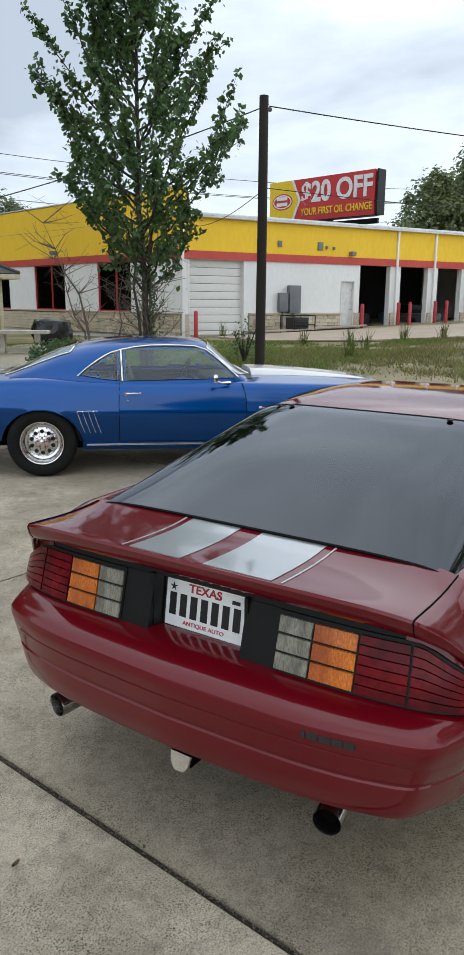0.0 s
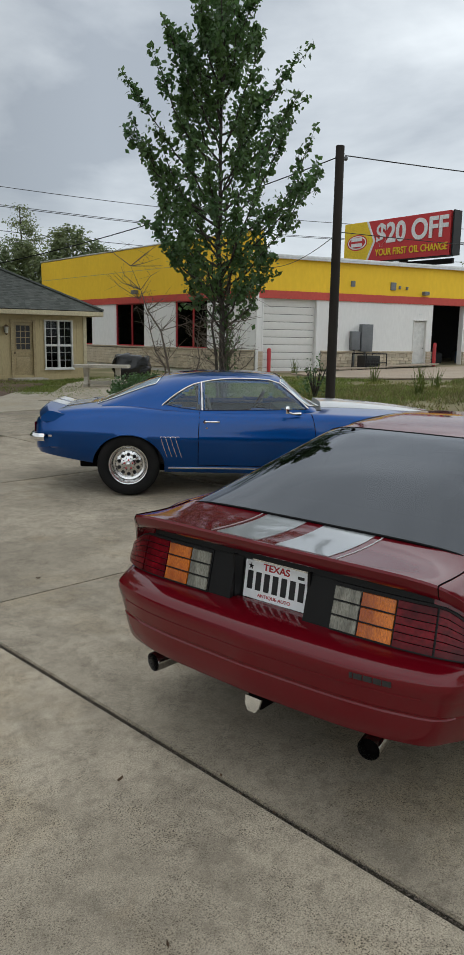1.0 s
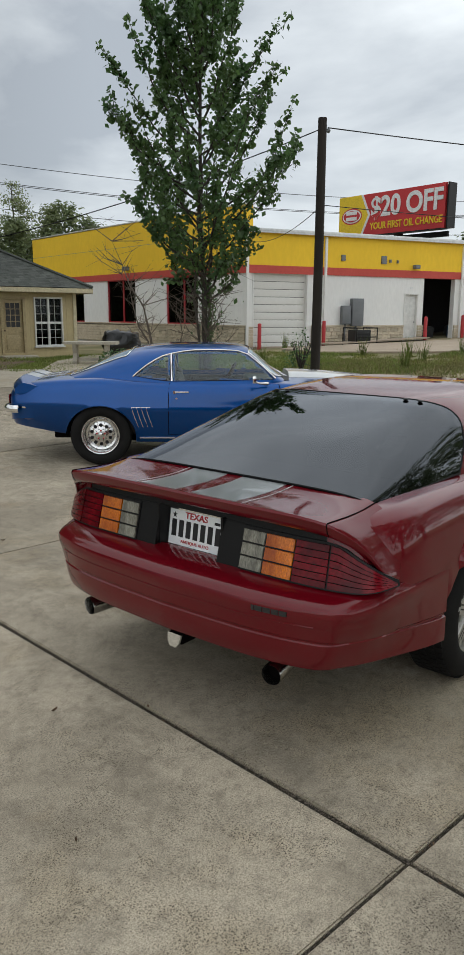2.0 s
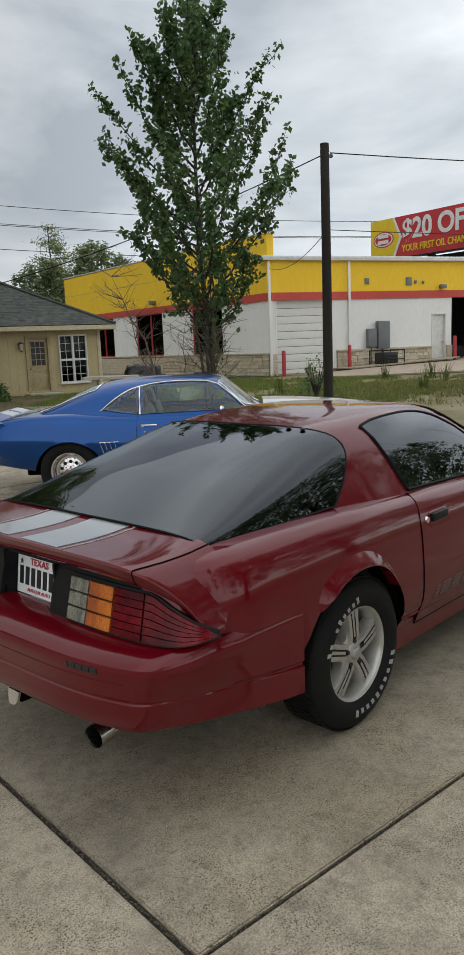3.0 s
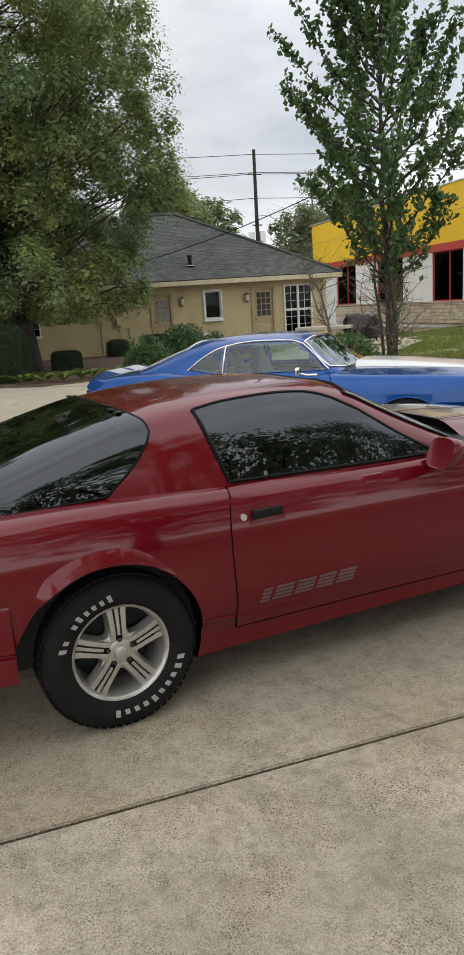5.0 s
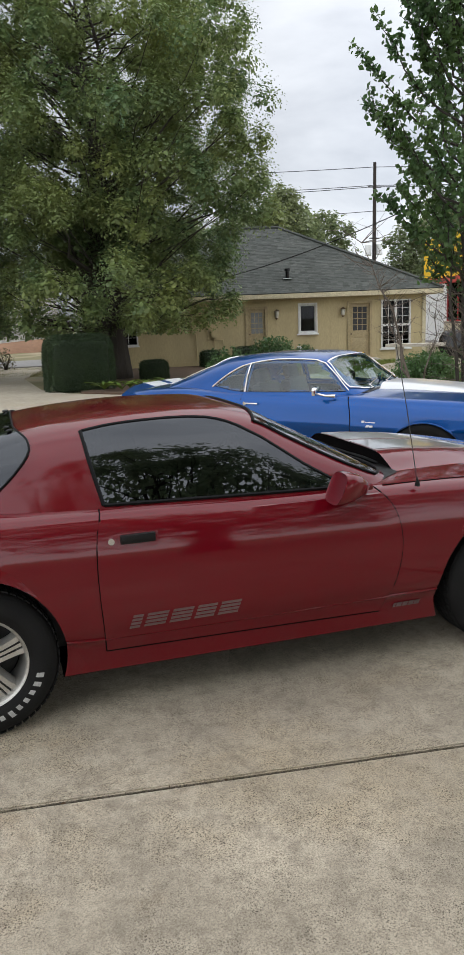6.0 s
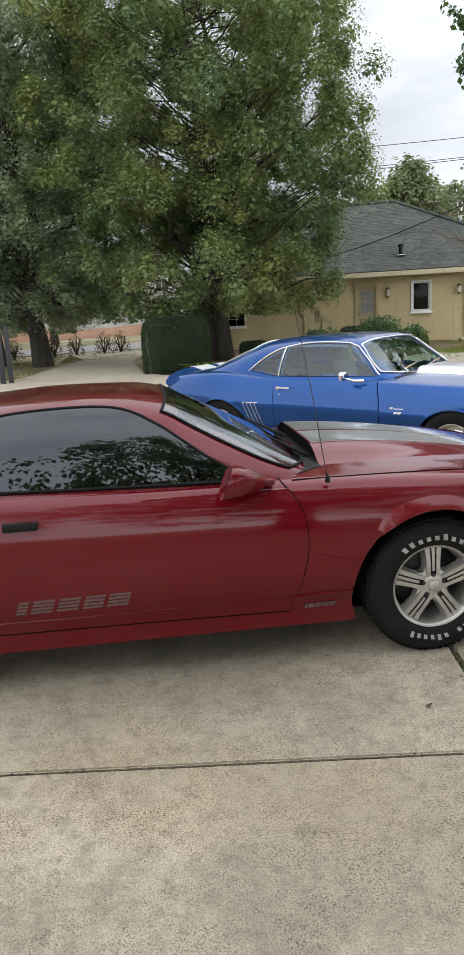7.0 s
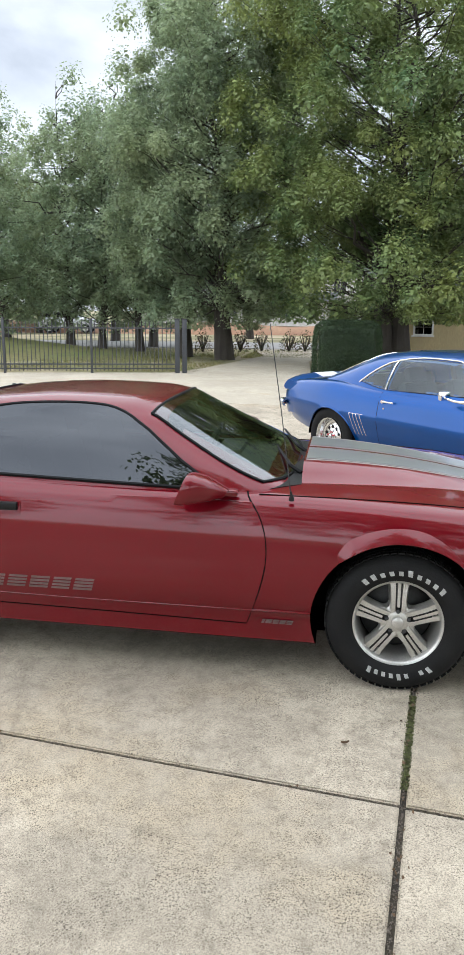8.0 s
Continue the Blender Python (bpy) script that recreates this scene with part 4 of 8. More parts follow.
bm = bmesh.new()
tube(bm, [on_back(float(y), .5605, -.0005) for y in np.linspace(-.70, .70, 45)], .0035, 5)
part("bumper_line", bm, M_RED, bumper)
bm = bmesh.new()
for c0, c1 in ((0, .07), (.10, .30), (.33, .53), (.56, .74), (.77, .96)):
    ua, ub = -.462 - .150 * c0, -.462 - .150 * c1
    skin(bm, coons([(ua, .586), (ub, .586)], [(ua, .605), (ub, .605)], [(ua, .586), (ua, .605)], [(ub, .586), (ub, .605)], 1, 1), on_back, .004, .008)
pieces("bumper_badge", bm, M_ALLOY_DARK, bumper, "dark chrome badge bars")

# rear light panels
bm = bmesh.new()
put = tail_put(1)
skin(bm, coons([(-.66, .845), (.66, .845)], [(-.66, .868), (.66, .868)], [(-.66, .845), (-.66, .868)], [(.66, .845), (.66, .868)], 40, 1), put, .003, .01)
part("tail_panel", bm, M_BLACK, red)
for sd in (-1, 1):
    bm = bmesh.new()
    skin(bm, coons([(.18, .662), (.69, .662)], [(.18, .848), (.69, .848)], [(.18, .662), (.18, .848)], [(.69, .662), (.69, .848)], 20, 2), tail_put(sd), .003, .01)
    part("tail_panel", bm, M_BLACK, red)
# pocket in which the plate sits
boxes("pocket_back", [((-2.191, 0, .755), (.008, .37, .21))], M_BLACK, red)
boxes("pocket_floor", [((-2.235, 0, .660), (.09, .37, .012))], M_RED, red, bevel=.003)
for s in (-1, 1):
    put = tail_put(s)
    bm = bmesh.new()
    skin(bm, coons([(.176, .665), (.292, .665)], [(.176, .842), (.292, .842)], [(.176, .665), (.176, .842)], [(.292, .665), (.292, .842)], 4, 2), put, .006, .02)
    lamp = part("tail_lamp", bm, M_BLACK, red, "rear lamp with red, amber and clear lenses")
    tip = s_of(.853)
    cells = [("clear_lens", M_LENS_CLEAR, .298, .402), ("amber_lens", M_LENS_AMBER, .409, .536), ("red_lens", M_LENS_RED, .543, .676), ("red_lens", M_LENS_RED, .683, tip)]

    def z_hi(u):
        return .834 if u < .70 else .834 - .126 * ((u - .70) / (tip - .70)) ** 1.15

    def z_lo(u):
        return .677 if u < .80 else .677 + .024 * ((u - .80) / (tip - .80)) ** 1.2
    for name, mt, u0, u1 in cells:
        us = np.linspace(u0, u1, 9)
        rows_n = 3 if u1 < .60 else 6
        for j in range(rows_n):
            bm = bmesh.new()
            lo = [(float(u), z_lo(u) + (z_hi(u) - z_lo(u)) * (j + .05) / rows_n) for u in us]
            hi = [(float(u), z_lo(u) + (z_hi(u) - z_lo(u)) * (j + .90) / rows_n) for u in us]
            skin(bm, coons(lo, hi, [lo[0], hi[0]], [lo[-1], hi[-1]], 8, 1), put, .017, .016)
            part(name, bm, mt, lamp)
    bm = bmesh.new()
    us = [float(u) for u in np.linspace(.291, tip + .012, 14)]
    skin(bm, coons([(u, z_lo(min(u, tip)) - .007) for u in us], [(u, z_hi(min(u, tip)) + .007) for u in us], [(.291, .670), (.291, .841)], [(tip + .012, z_lo(tip) - .007), (tip + .012, z_hi(tip) + .007)], 16, 3), put, .010, .02)
    part("lamp_frame", bm, M_BLACK, lamp)
    # red corner skin that closes the tail above and behind the lamp and runs out onto the quarter panel
    bm = bmesh.new()
    us = [float(u) for u in np.linspace(.66, tip + .15, 26)]
    low_line = [(u, z_hi(u) + .004) if u <= tip else (u, .700 - .030 * min(1, (u - tip) / .05)) for u in us]
    top_line = [(u, .930) for u in us]
    inset_at = curve(*[(.43 + .50 * f, d) for f, d in SIDE])

    def corner_put(u, v, off):
        q = put(u, v, off)
        q = Vector((q.x, q.y - s * min(1, max(0, (u - .66) / .10)) * inset_at(v), q.z))
        # past the lamp it settles onto the quarter panel and dives under its skin
        near = min(1.0, max(0.0, (u - tip + .10) / .13))
        flush = on_side(red_bvh, q.x, min(q.z, R_ZS(q.x) - .022), .004 - .010 * max(0.0, (u - tip - .02) / .13), s)
        return q.lerp(flush, near * near * (3 - 2 * near))
    skin(bm, coons(low_line, top_line, [low_line[0], top_line[0]], [low_line[-1], top_line[-1]], 26, 10), corner_put, .008, .012)
    part("tail_corner", bm, M_RED, red)

# number plate with bars in place of its characters
plate = part("number_plate", (lambda b: (box(b, (0, 0, 0), (.305, .154, .003), .001), b)[1])(bmesh.new()), M_PLATE, red, "white number plate with black bars",
             m=pose(-2.226, .012, .744, 82, 0, -90))
for k in range(7):
    boxes("character_bar", [((-.1245 + .0415 * k, -.004, .003), (.026, .074, .002))], M_INK, plate)
writing("plate_state", "TEXAS", .038, M_INK_RED, plate, pose(0, .057, .003), .002, 1.15, bold=.02)
writing("plate_words", "ANTIQUE AUTO", .019, M_INK_RED, plate, pose(0, -.060, .003), .002, 1.15)
bm = bmesh.new()
for i in range(5):
    a = radians(90 + 72 * i)
    tube(bm, [(-.125, .052, .003), (-.125 + .014 * math.cos(a), .052 + .014 * math.sin(a), .003)], [.004, .001], 4)
part("plate_star", bm, M_INK, plate)
boxes("plate_sticker", [((.118, .050, .003), (.030, .012, .001))], M_INK, plate)
boxes("plate_rim", [((0, .080, .002), (.315, .006, .006)), ((0, -.080, .002), (.315, .006, .006)), ((.1545, 0, .002), (.006, .154, .006)), ((-.1545, 0, .002), (.006, .154, .006))], M_CHROME, plate)
for y in (-.180, .180):
    boxes("plate_pocket", [((-2.236, y, .755), (.092, .012, .19))], M_BLACK, red)

# spoiler
sp = [(-1.978, .956), (-2.03, .950), (-2.08, .945), (-2.14, .9425), (-2.21, .942), (-2.275, .944), (-2.328, .946), (-2.347, .946), (-2.353, .938), (-2.345, .910), (-2.332, .890), (-2.30, .878), (-2.24, .866), (-2.16, .862)]
bm = bmesh.new()
rows = []
S_DX = curve((0, 0), (.60, .006), (.70, .022), (.76, .070), (.81, .124), (.84, .155), (.86, .180), (.875, .212))
S_DZ = curve((0, 0), (.55, 0), (.64, -.005), (.70, -.014), (.76, -.052), (.81, -.108), (.84, -.158), (.86, -.200), (.875, -.232))
S_K = curve((0, 1), (.60, 1), (.70, .94), (.76, .82), (.81, .62), (.84, .46), (.86, .31), (.875, .14))
ys = [0, .15, .3, .45, .58, .66, .70, .72, .74, .76, .78, .80, .82, .84, .86, .875]
for y in [-v for v in ys[:0:-1]] + ys:
    a = abs(y)
    rows.append([((x + 2.352) * S_K(a) - 2.352 + S_DX(a), y, (z - .93) * S_K(a) + .93 + S_DZ(a)) for x, z in sp])
vs = grid(bm, rows, True)
bm.faces.new(vs[0])
bm.faces.new(vs[-1][::-1])
bmesh.ops.recalc_face_normals(bm, faces=bm.faces)
spoiler_bvh = BVHTree.FromBMesh(bm)
spoiler = part("spoiler", bm, M_RED, red, sharp=40)
bm = bmesh.new()
for s in (-1, 1):
    tube(bm, [(x, s * .702, z + .0015) for x, z in [((xx + 2.352) * S_K(.702) - 2.352 + S_DX(.702), (zz - .93) * S_K(.702) + .93 + S_DZ(.702)) for xx, zz in sp[:11]]], .0022, 5)
pieces("spoiler_joint", bm, M_GAP, spoiler)
for y0, y1, mt in ((.025, .225, M_SILVER), (-.295, -.06, M_SILVER), (-.331, -.325, M_PIN), (.250, .256, M_PIN)):
    bm = bmesh.new()
    put = lambda u, v, off: on_top(spoiler_bvh, u, v, off)
    skin(bm, coons([(-2.335, y0), (-1.992, y0)], [(-2.335, y1), (-1.992, y1)], [(-2.335, y0), (-2.335, y1)], [(-1.992, y0), (-1.992, y1)], 12, 3), put, .0025, .003)
    part("spoiler_stripe", bm, mt, spoiler, "silver stripe")

# exhaust tips, hitch
for s in (-1, 1):
    bm = bmesh.new()
    p0, p1 = Vector((-2.05, s * .470, .335)), Vector((-2.400, s * .524, .322))
    d = (p1 - p0)
    tube(bm, [p0 + d * t for t in (0, .3, .7, .985, 1)], [.030, .038, .041, .042, .0405], 24, False)
    tube(bm, [p0 + d * t for t in (.7, .98, 1)], [.036, .0375, .0395], 24, False)
    part("exhaust_tip", bm, M_STEEL, red, "polished steel exhaust tip")
    bm = bmesh.new()
    tube(bm, [p0 + d * .86, p0 + d * .87], .0365, 16)
    part("exhaust_bore", bm, M_GAP, red)
bm = bmesh.new()
box(bm, (-2.22, -.03, .335), (.36, .065, .065), .006)
hitch = part("tow_hitch", bm, M_GAP, red)
bm = bmesh.new()
prism(bm, [(-.038, .024), (.038, .024), (.033, -.010), (.018, -.032), (-.018, -.032), (-.033, -.010)], 0, .010)
part("hitch_cover", bm, M_CHROME, hitch, "polished hitch cover", m=pose(-2.405, -.03, .325, 78, 0, -90))
# underside
boxes("floor_pan", [((-.1, 0, .30), (3.9, 1.1, .10)), ((-1.95, 0, .43), (.5, 1.2, .08))], M_GAP, red, bevel=.02)

# hood scoop with stripes, wiper cowl, antenna
bm = bmesh.new()
rows = []
for k in range(19):
    x = .80 + (1.85 - .80) * k / 18
    w = .42 - .14 * k / 18
    h = .062 * (1 - (k / 18) ** 1.6)
    row = []
    for j in range(-10, 11):
        t = j / 10
        y = t * (w + .18)
        base = on_top(red_bvh, x, y, 0).z
        up = 1.0 if abs(y) < w - .05 else max(0.0, (w + .18 - abs(y)) / .23)
        row.append((x, y, base - .006 + (h + .006) * (up * up * (3 - 2 * up)) + .004 * up))
    rows.append(row)
grid(bm, rows)
bm.normal_update()
scoop_bvh = BVHTree.FromBMesh(bm)
scoop = part("hood_scoop", bm, M_RED, red)
bm = bmesh.new()
grid(bm, [[(.806, y, z - .004) for _, y, z in rows[0]], [(.806, y, .86) for _, y, z in rows[0]]])
part("scoop_mouth", bm, M_GAP, scoop)
for y0, y1, mt in ((.03, .33, M_SILVER), (-.33, -.03, M_SILVER), (-.362, -.350, M_PIN), (.350, .362, M_PIN)):
    bm = bmesh.new()
    put = lambda u, v, off: on_top(scoop_bvh, u, v, off)
    skin(bm, coons([(.81, y0), (1.80, y0 * .72)], [(.81, y1), (1.80, y1 * .72)], [(.81, y0), (.81, y1)], [(1.80, y0 * .72), (1.80, y1 * .72)], 16, 3), put, .003, .003)
    part("hood_stripe", bm, mt, scoop, "silver stripe")
bm = bmesh.new()
skin(bm, coons([(.66, -.70), (.80, -.60)], [(.66, .70), (.80, .60)], [(.66, -.70), (.78, 0), (.66, .70)], [(.80, -.60), (.85, 0), (.80, .60)], 4, 16), lambda u, v, off: on_top(red_bvh, u, v, off), .004, .006)
cowl = part("cowl_panel", bm, M_BLACK, red)
bm = bmesh.new()
for y0 in (-.40, .18):
    tube(bm, [(.79, y0, .905), (.73, y0 + .05, .935), (.62, y0 + .46, .965)], [.012, .010, .006], 6)
part("wiper", bm, M_SATIN, cowl)
bm = bmesh.new()
tube(bm, [(.773, -.835, .872), (.773, -.837, .885), (.772, -.838, .895), (.769, -.838, .915)], [.013, .012, .007, .004], 12)
antenna = part("antenna", bm, M_BLACK, red)
bm = bmesh.new()
tube(bm, [(.769, -.838, .90), (.72, -.82, 1.25), (.655, -.79, 1.66)], [.0026, .0022, .0018], 5)
part("mast", bm, M_ALLOY_DARK, antenna)
bm = bmesh.new()
for s in (-1, 1):
    pts = [(.62, s * .775), (.86, s * .765), (1.3, s * .745), (1.8, s * .70), (2.1, s * .62)]
    tube(bm, [on_top(red_bvh, x, y, 0) for x, y in rounded(pts, 2)], .004, 5)
pieces("hood_gap", bm, M_GAP, red)
# front lamps and grille, seen only from beyond the nose
for y in (-.55, .55):
    boxes("headlamp", [((2.27, y, .60), (.10, .32, .13))], M_LENS_CLEAR, red, bevel=.015)
boxes("grille", [((2.33, 0, .50), (.08, .70, .08))], M_BLACK, red, bevel=.01)

# inside
boxes("cabin_floor", [((-.65, 0, .32), (2.6, 1.45, .06)), ((-1.55, 0, .60), (.75, 1.35, .50)), ((-.6, .74, .60), (2.4, .05, .55)), ((-.6, -.74, .60), (2.4, .05, .55))], M_INNER, red, bevel=.02)
bm = bmesh.new()
box(bm, (.50, 0, .80), (.46, 1.42, .16), .05)
box(bm, (.32, .37, .87), (.16, .40, .08), .03)
part("dashboard", bm, M_SEAT_GREY, red)
for y in (-.37, .37):
    seat(red, -.15, y, M_SEAT_GREY)
steering_wheel(red, pose(.16, .37, .84, 0, -65, 0))


def red_wheel(label):
    bm = bmesh.new()
    lathe(bm, [(.015, .02), (.015, .09), (.035, .15), (.05, .168), (.10, .170), (.10, .02)], 32)
    # disc behind the spokes, with the shade of the openings in its dark colour
    hub = part("wheel", bm, M_ALLOY_DARK, red, label)
    bm = bmesh.new()
    lathe(bm, [(-.082, .198), (-.098, .206), (-.110, .222), (-.1175, .246), (-.1165, .272), (-.108, .296), (-.094, .313), (-.078, .322), (-.04, .326), (.04, .326), (.085, .322), (.105, .308), (.115, .28), (.105, .235), (.09, .195)], 72)
    tyre = part("tyre", bm, M_TYRE, hub, "black tyre with raised white marking", sharp=50)
    bm = bmesh.new()
    for k in range(60):
        a = 2 * math.pi * k / 60
        for y0, y1, sh in ((-.082, -.055, 0), (-.045, -.015, .5), (-.005, .03, .2), (.04, .08, .7)):
            rot = Matrix.Rotation(-(a + sh * .1), 3, "Y")
            box(bm, rot @ Vector((.3275, (y0 + y1) / 2, 0)), (.006, y1 - y0, .026), 0, rot)
    part("tread", bm, M_TYRE, tyre)
    # raised marking: slanted blocks along two arcs
    wall_y = curve((.222, -.110), (.246, -.1175), (.272, -.1165), (.302, -.105))

    def q(r, t):
        return Vector((r * math.cos(t), wall_y(r) - .0022, r * math.sin(t)))
    for a0, step, count, gap in ((275, 8.0, 9, 6), (76, 9.4, 10, 99)):
        for k in range(count):
            if k == gap:
                continue
            bm = bmesh.new()
            a, w = radians(a0 + step * k), radians(step * .50)
            top = .266 if k % 4 == 0 or k == count - 1 else .258
            grid(bm, [[q(r, a + w * g + .02 * (r - .233) / .03) for g in (0, .5, 1)] for r in (.236, .246, top)])
            part("tyre_marking", bm, M_LETTER, tyre)
    bm = bmesh.new()
    lathe(bm, [(.060, .172), (-.020, .178), (-.052, .182), (-.070, .187), (-.084, .190), (-.093, .196), (-.096, .203), (-.091, .209), (-.076, .206), (-.02, .196)], 64)
    part("rim", bm, M_ALLOY, hub, "grey alloy rim")
    for i in range(5):
        bm = bmesh.new()
        rot = Matrix.Rotation(radians(90 + 72 * i), 3, "Y")
        rows = []
        for r, w, y in ((.026, .032, -.070), (.0475, .033, -.076), (.0485, .033, -.076), (.0715, .034, -.080), (.0725, .034, -.080), (.12, .036, -.077), (.155, .039, -.073), (.189, .046, -.069)):
            g = .009 if r > .072 else .0
            well = .030 if .048 < r < .072 else 0
            rows.append([rot @ Vector((r, y + (well if well and abs(f) < .38 else dy), w * f)) for f, dy in ((-1.22, .050), (-1.0, .007), (-.93, 0), (-.40, 0), (-.36, g), (-.22, g), (-.18, 0), (.18, 0), (.22, g), (.36, g), (.40, 0), (.93, 0), (1.0, .007), (1.22, .050))])
        grid(bm, rows)
        # rounded web that joins a spoke to the next near the hub
        rows = []
        for k in range(9):
            a2 = radians(16 + 40 * k / 8)
            ro = .078 + .040 * (abs(k - 4) / 4) ** 2
            rows.append([rot @ Vector((d * math.cos(a2), y2, d * math.sin(a2))) for d, y2 in ((.026, -.066), (ro * .8, -.070), (ro, -.063), (ro + .006, -.02))])
        grid(bm, rows)
        bmesh.ops.recalc_face_normals(bm, faces=bm.faces)
        # well and groove faces take the dark alloy, which paints in their shade
        back = rot.inverted()
        for fc in bm.faces:
            c = back @ fc.calc_center_median()
            if .0475 < c.x < .0725 and abs(c.z) < .0135 or c.x > .0725 and .0060 < abs(c.z) < .0150 and c.y > -.0755 + .04 * max(0, c.x - .12):
                fc.material_index = 1
        part("spoke", bm, (M_ALLOY, M_ALLOY_DARK), hub)
    bm = bmesh.new()
    lathe(bm, [(-.05, .054), (-.076, .050), (-.080, .042), (-.080, .030), (-.091, .027), (-.094, .022), (-.094, .001)], 32)
    part("centre_cap", bm, M_ALLOY, hub)
    bm = bmesh.new()
    for i in range(5):
        a = radians(54 + 72 * i)
        bmesh.ops.create_cone(bm, cap_ends=True, segments=8, radius1=.010, radius2=.010, depth=.02, matrix=Matrix.Translation((.052 * math.cos(a), -.072, .052 * math.sin(a))) @ Matrix.Rotation(radians(90), 4, "X"))
    pieces("wheel_nut", bm, M_ALLOY_DARK, hub)
    return hub


w1 = red_wheel("five-spoke alloy wheel")
w1.matrix_basis = pose(-1.283, -.772, .328, 0, 180, 0)
copy_thing(w1, pose(1.270, -.772, .328, 0, 36, 0))
copy_thing(w1, pose(-1.283, .772, .328, 0, 15, 180))
copy_thing(w1, pose(1.270, .772, .328, 0, 40, 180))


# ---- the blue coupe ----
blue = thing("blue_coupe", pose(2.400, 3.749, 0, 0, 0, -48.1), "bright blue metallic two-door coupe with white racing stripes and chrome trim", "car")
B_YS = curve((-2.40, .66), (-2.36, .74), (-2.25, .805), (-1.9, .865), (-1.4, .905), (-.9, .893), (-.3, .882), (.4, .882), (.9, .89), (1.37, .905), (1.9, .88), (2.2, .84), (2.34, .78))
B_ZB = curve((-2.40, .44), (-1.8, .34), (-1.0, .245), (1.0, .225), (1.9, .26), (2.34, .34))
B_ZS = curve((-2.40, .80), (-2.3, .865), (-2.1, .91), (-1.8, .940), (-1.4, .955), (-1.0, .928), (-.6, .915), (0, .910), (.5, .905), (1.0, .89), (1.5, .880), (2.0, .855), (2.34, .80))
B_ZT = curve((-2.40, .80), (-2.3, .885), (-2.1, .935), (-1.75, .975), (-1.3, .97), (0, .93), (.5, .945), (.9, .945), (1.5, .925), (2.1, .88), (2.34, .81))


def blue_half(x):
    ys, zb, zs, zt = B_YS(x), B_ZB(x), B_ZS(x), B_ZT(x)
    zm = zb + (zs - zb) * .56
    return [(ys - .25, zb), (ys - .15, zb), (ys - .125, zb + .02), (ys - .090, zb + .09), (ys - .042, zm - .16), (ys - .009, zm - .03), (ys, zm), (ys - .006, zm + .03), (ys - .014, zm + .10),
            (ys - .030, zs - .085), (ys - .048, zs - .038), (ys - .072, zs - .012), (ys - .105, zs + .001), (ys - .15, zs + .006),
            (ys * .66, zs + (zt - zs) * .55), (ys * .42, zs + (zt - zs) * .85), (ys * .2, zs + (zt - zs) * .97), (0, zt)]


xs = [-2.40, -2.385, -2.365, -2.33] + [float(v) for v in np.arange(-2.28, 2.25, .06)] + [2.28, 2.32, 2.34]
blue_body = part("body", shell(xs, blue_half), (M_BLUE, M_GAP), blue, sharp=32)
BLUE_HUBS = ((-1.385, .305), (1.372, .310))
cut_arches(blue_body, BLUE_HUBS, .385, M_GAP, B_YS, .93)
BG_ZT = curve((-1.78, .96), (-1.60, 1.035), (-1.38, 1.140), (-1.13, 1.240), (-.88, 1.292), (-.53, 1.316), (-.13, 1.319), (.17, 1.303), (.27, 1.278), (.39, 1.185), (.54, 1.055), (.70, .925))
BG_ZB = curve((-1.78, .925), (-1.2, .915), (0, .895), (.70, .885))
BG_YB = curve((-1.78, .66), (-1.5, .725), (-1.1, .785), (-.6, .812), (0, .815), (.50, .785), (.62, .72), (.70, .60))
BG_N = curve((-1.78, 3.2), (-1.3, 3.6), (-.9, 4.4), (0, 4.8), (.3, 4.2), (.70, 3.2))


def gblue(x, a, off=0.0):
    def raw(x, a):
        zt, zb, yb, k = BG_ZT(x), BG_ZB(x), BG_YB(x), BG_N(x)
        s, c = max(math.sin(a), 0.0), math.cos(a)
        z = zb + (zt - zb) * s ** (2 / k)
        y = -math.copysign(abs(c) ** (2 / k), c) * (yb - 0.50 * (z - zb))
        return Vector((x, y, z))
    q = raw(x, a)
    if off:
        n = (raw(min(x + .01, .70), a) - raw(max(x - .01, -1.78), a)).cross(raw(x, min(a + .01, math.pi)) - raw(x, max(a - .01, 0)))
        if n.length > 1e-9:
            q = q + n.normalized() * (off if n.dot(Vector((0.05 * (x + .5), q.y * .6, 1))) > 0 else -off)
    return q


bm = bmesh.new()
grid(bm, [[gblue(x, a) for a in ANG] for x in [float(v) for v in np.arange(-1.78, .701, .0248)]])
bmesh.ops.recalc_face_normals(bm, faces=bm.faces)
bfull = BVHTree.FromBMesh(bm)
QTR = [(-.995, .982), (-.90, 1.058), (-.79, 1.132), (-.69, 1.182), (-.618, 1.210), (-.606, .928), (-.78, .945)]
DRG = [(-.583, .928), (-.590, 1.218), (-.40, 1.237), (-.10, 1.243), (.20, 1.226), (.35, 1.115), (.535, .945)]
holes = inset(QTR, .025), inset(DRG, .03)
gone = []
for fc in bm.faces:
    c = fc.calc_center_median()
    if abs(c.y) > .5 and any(in_poly(c.x, c.z, h) for h in holes) or -1.66 < c.x < -1.10 and abs(c.y) < .40 or .31 < c.x < .65 and abs(c.y) < .55:
        gone.append(fc)
bmesh.ops.delete(bm, geom=gone, context="FACES")
part("roof", bm, M_BLUE, blue, sharp=50)
open_top(blue_body, -1.70, .60, .70, .84)
blue_bvh = tree_of(blue_body)
bput = lambda u, v, off: gblue(u, radians(v), off)
bm = bmesh.new()
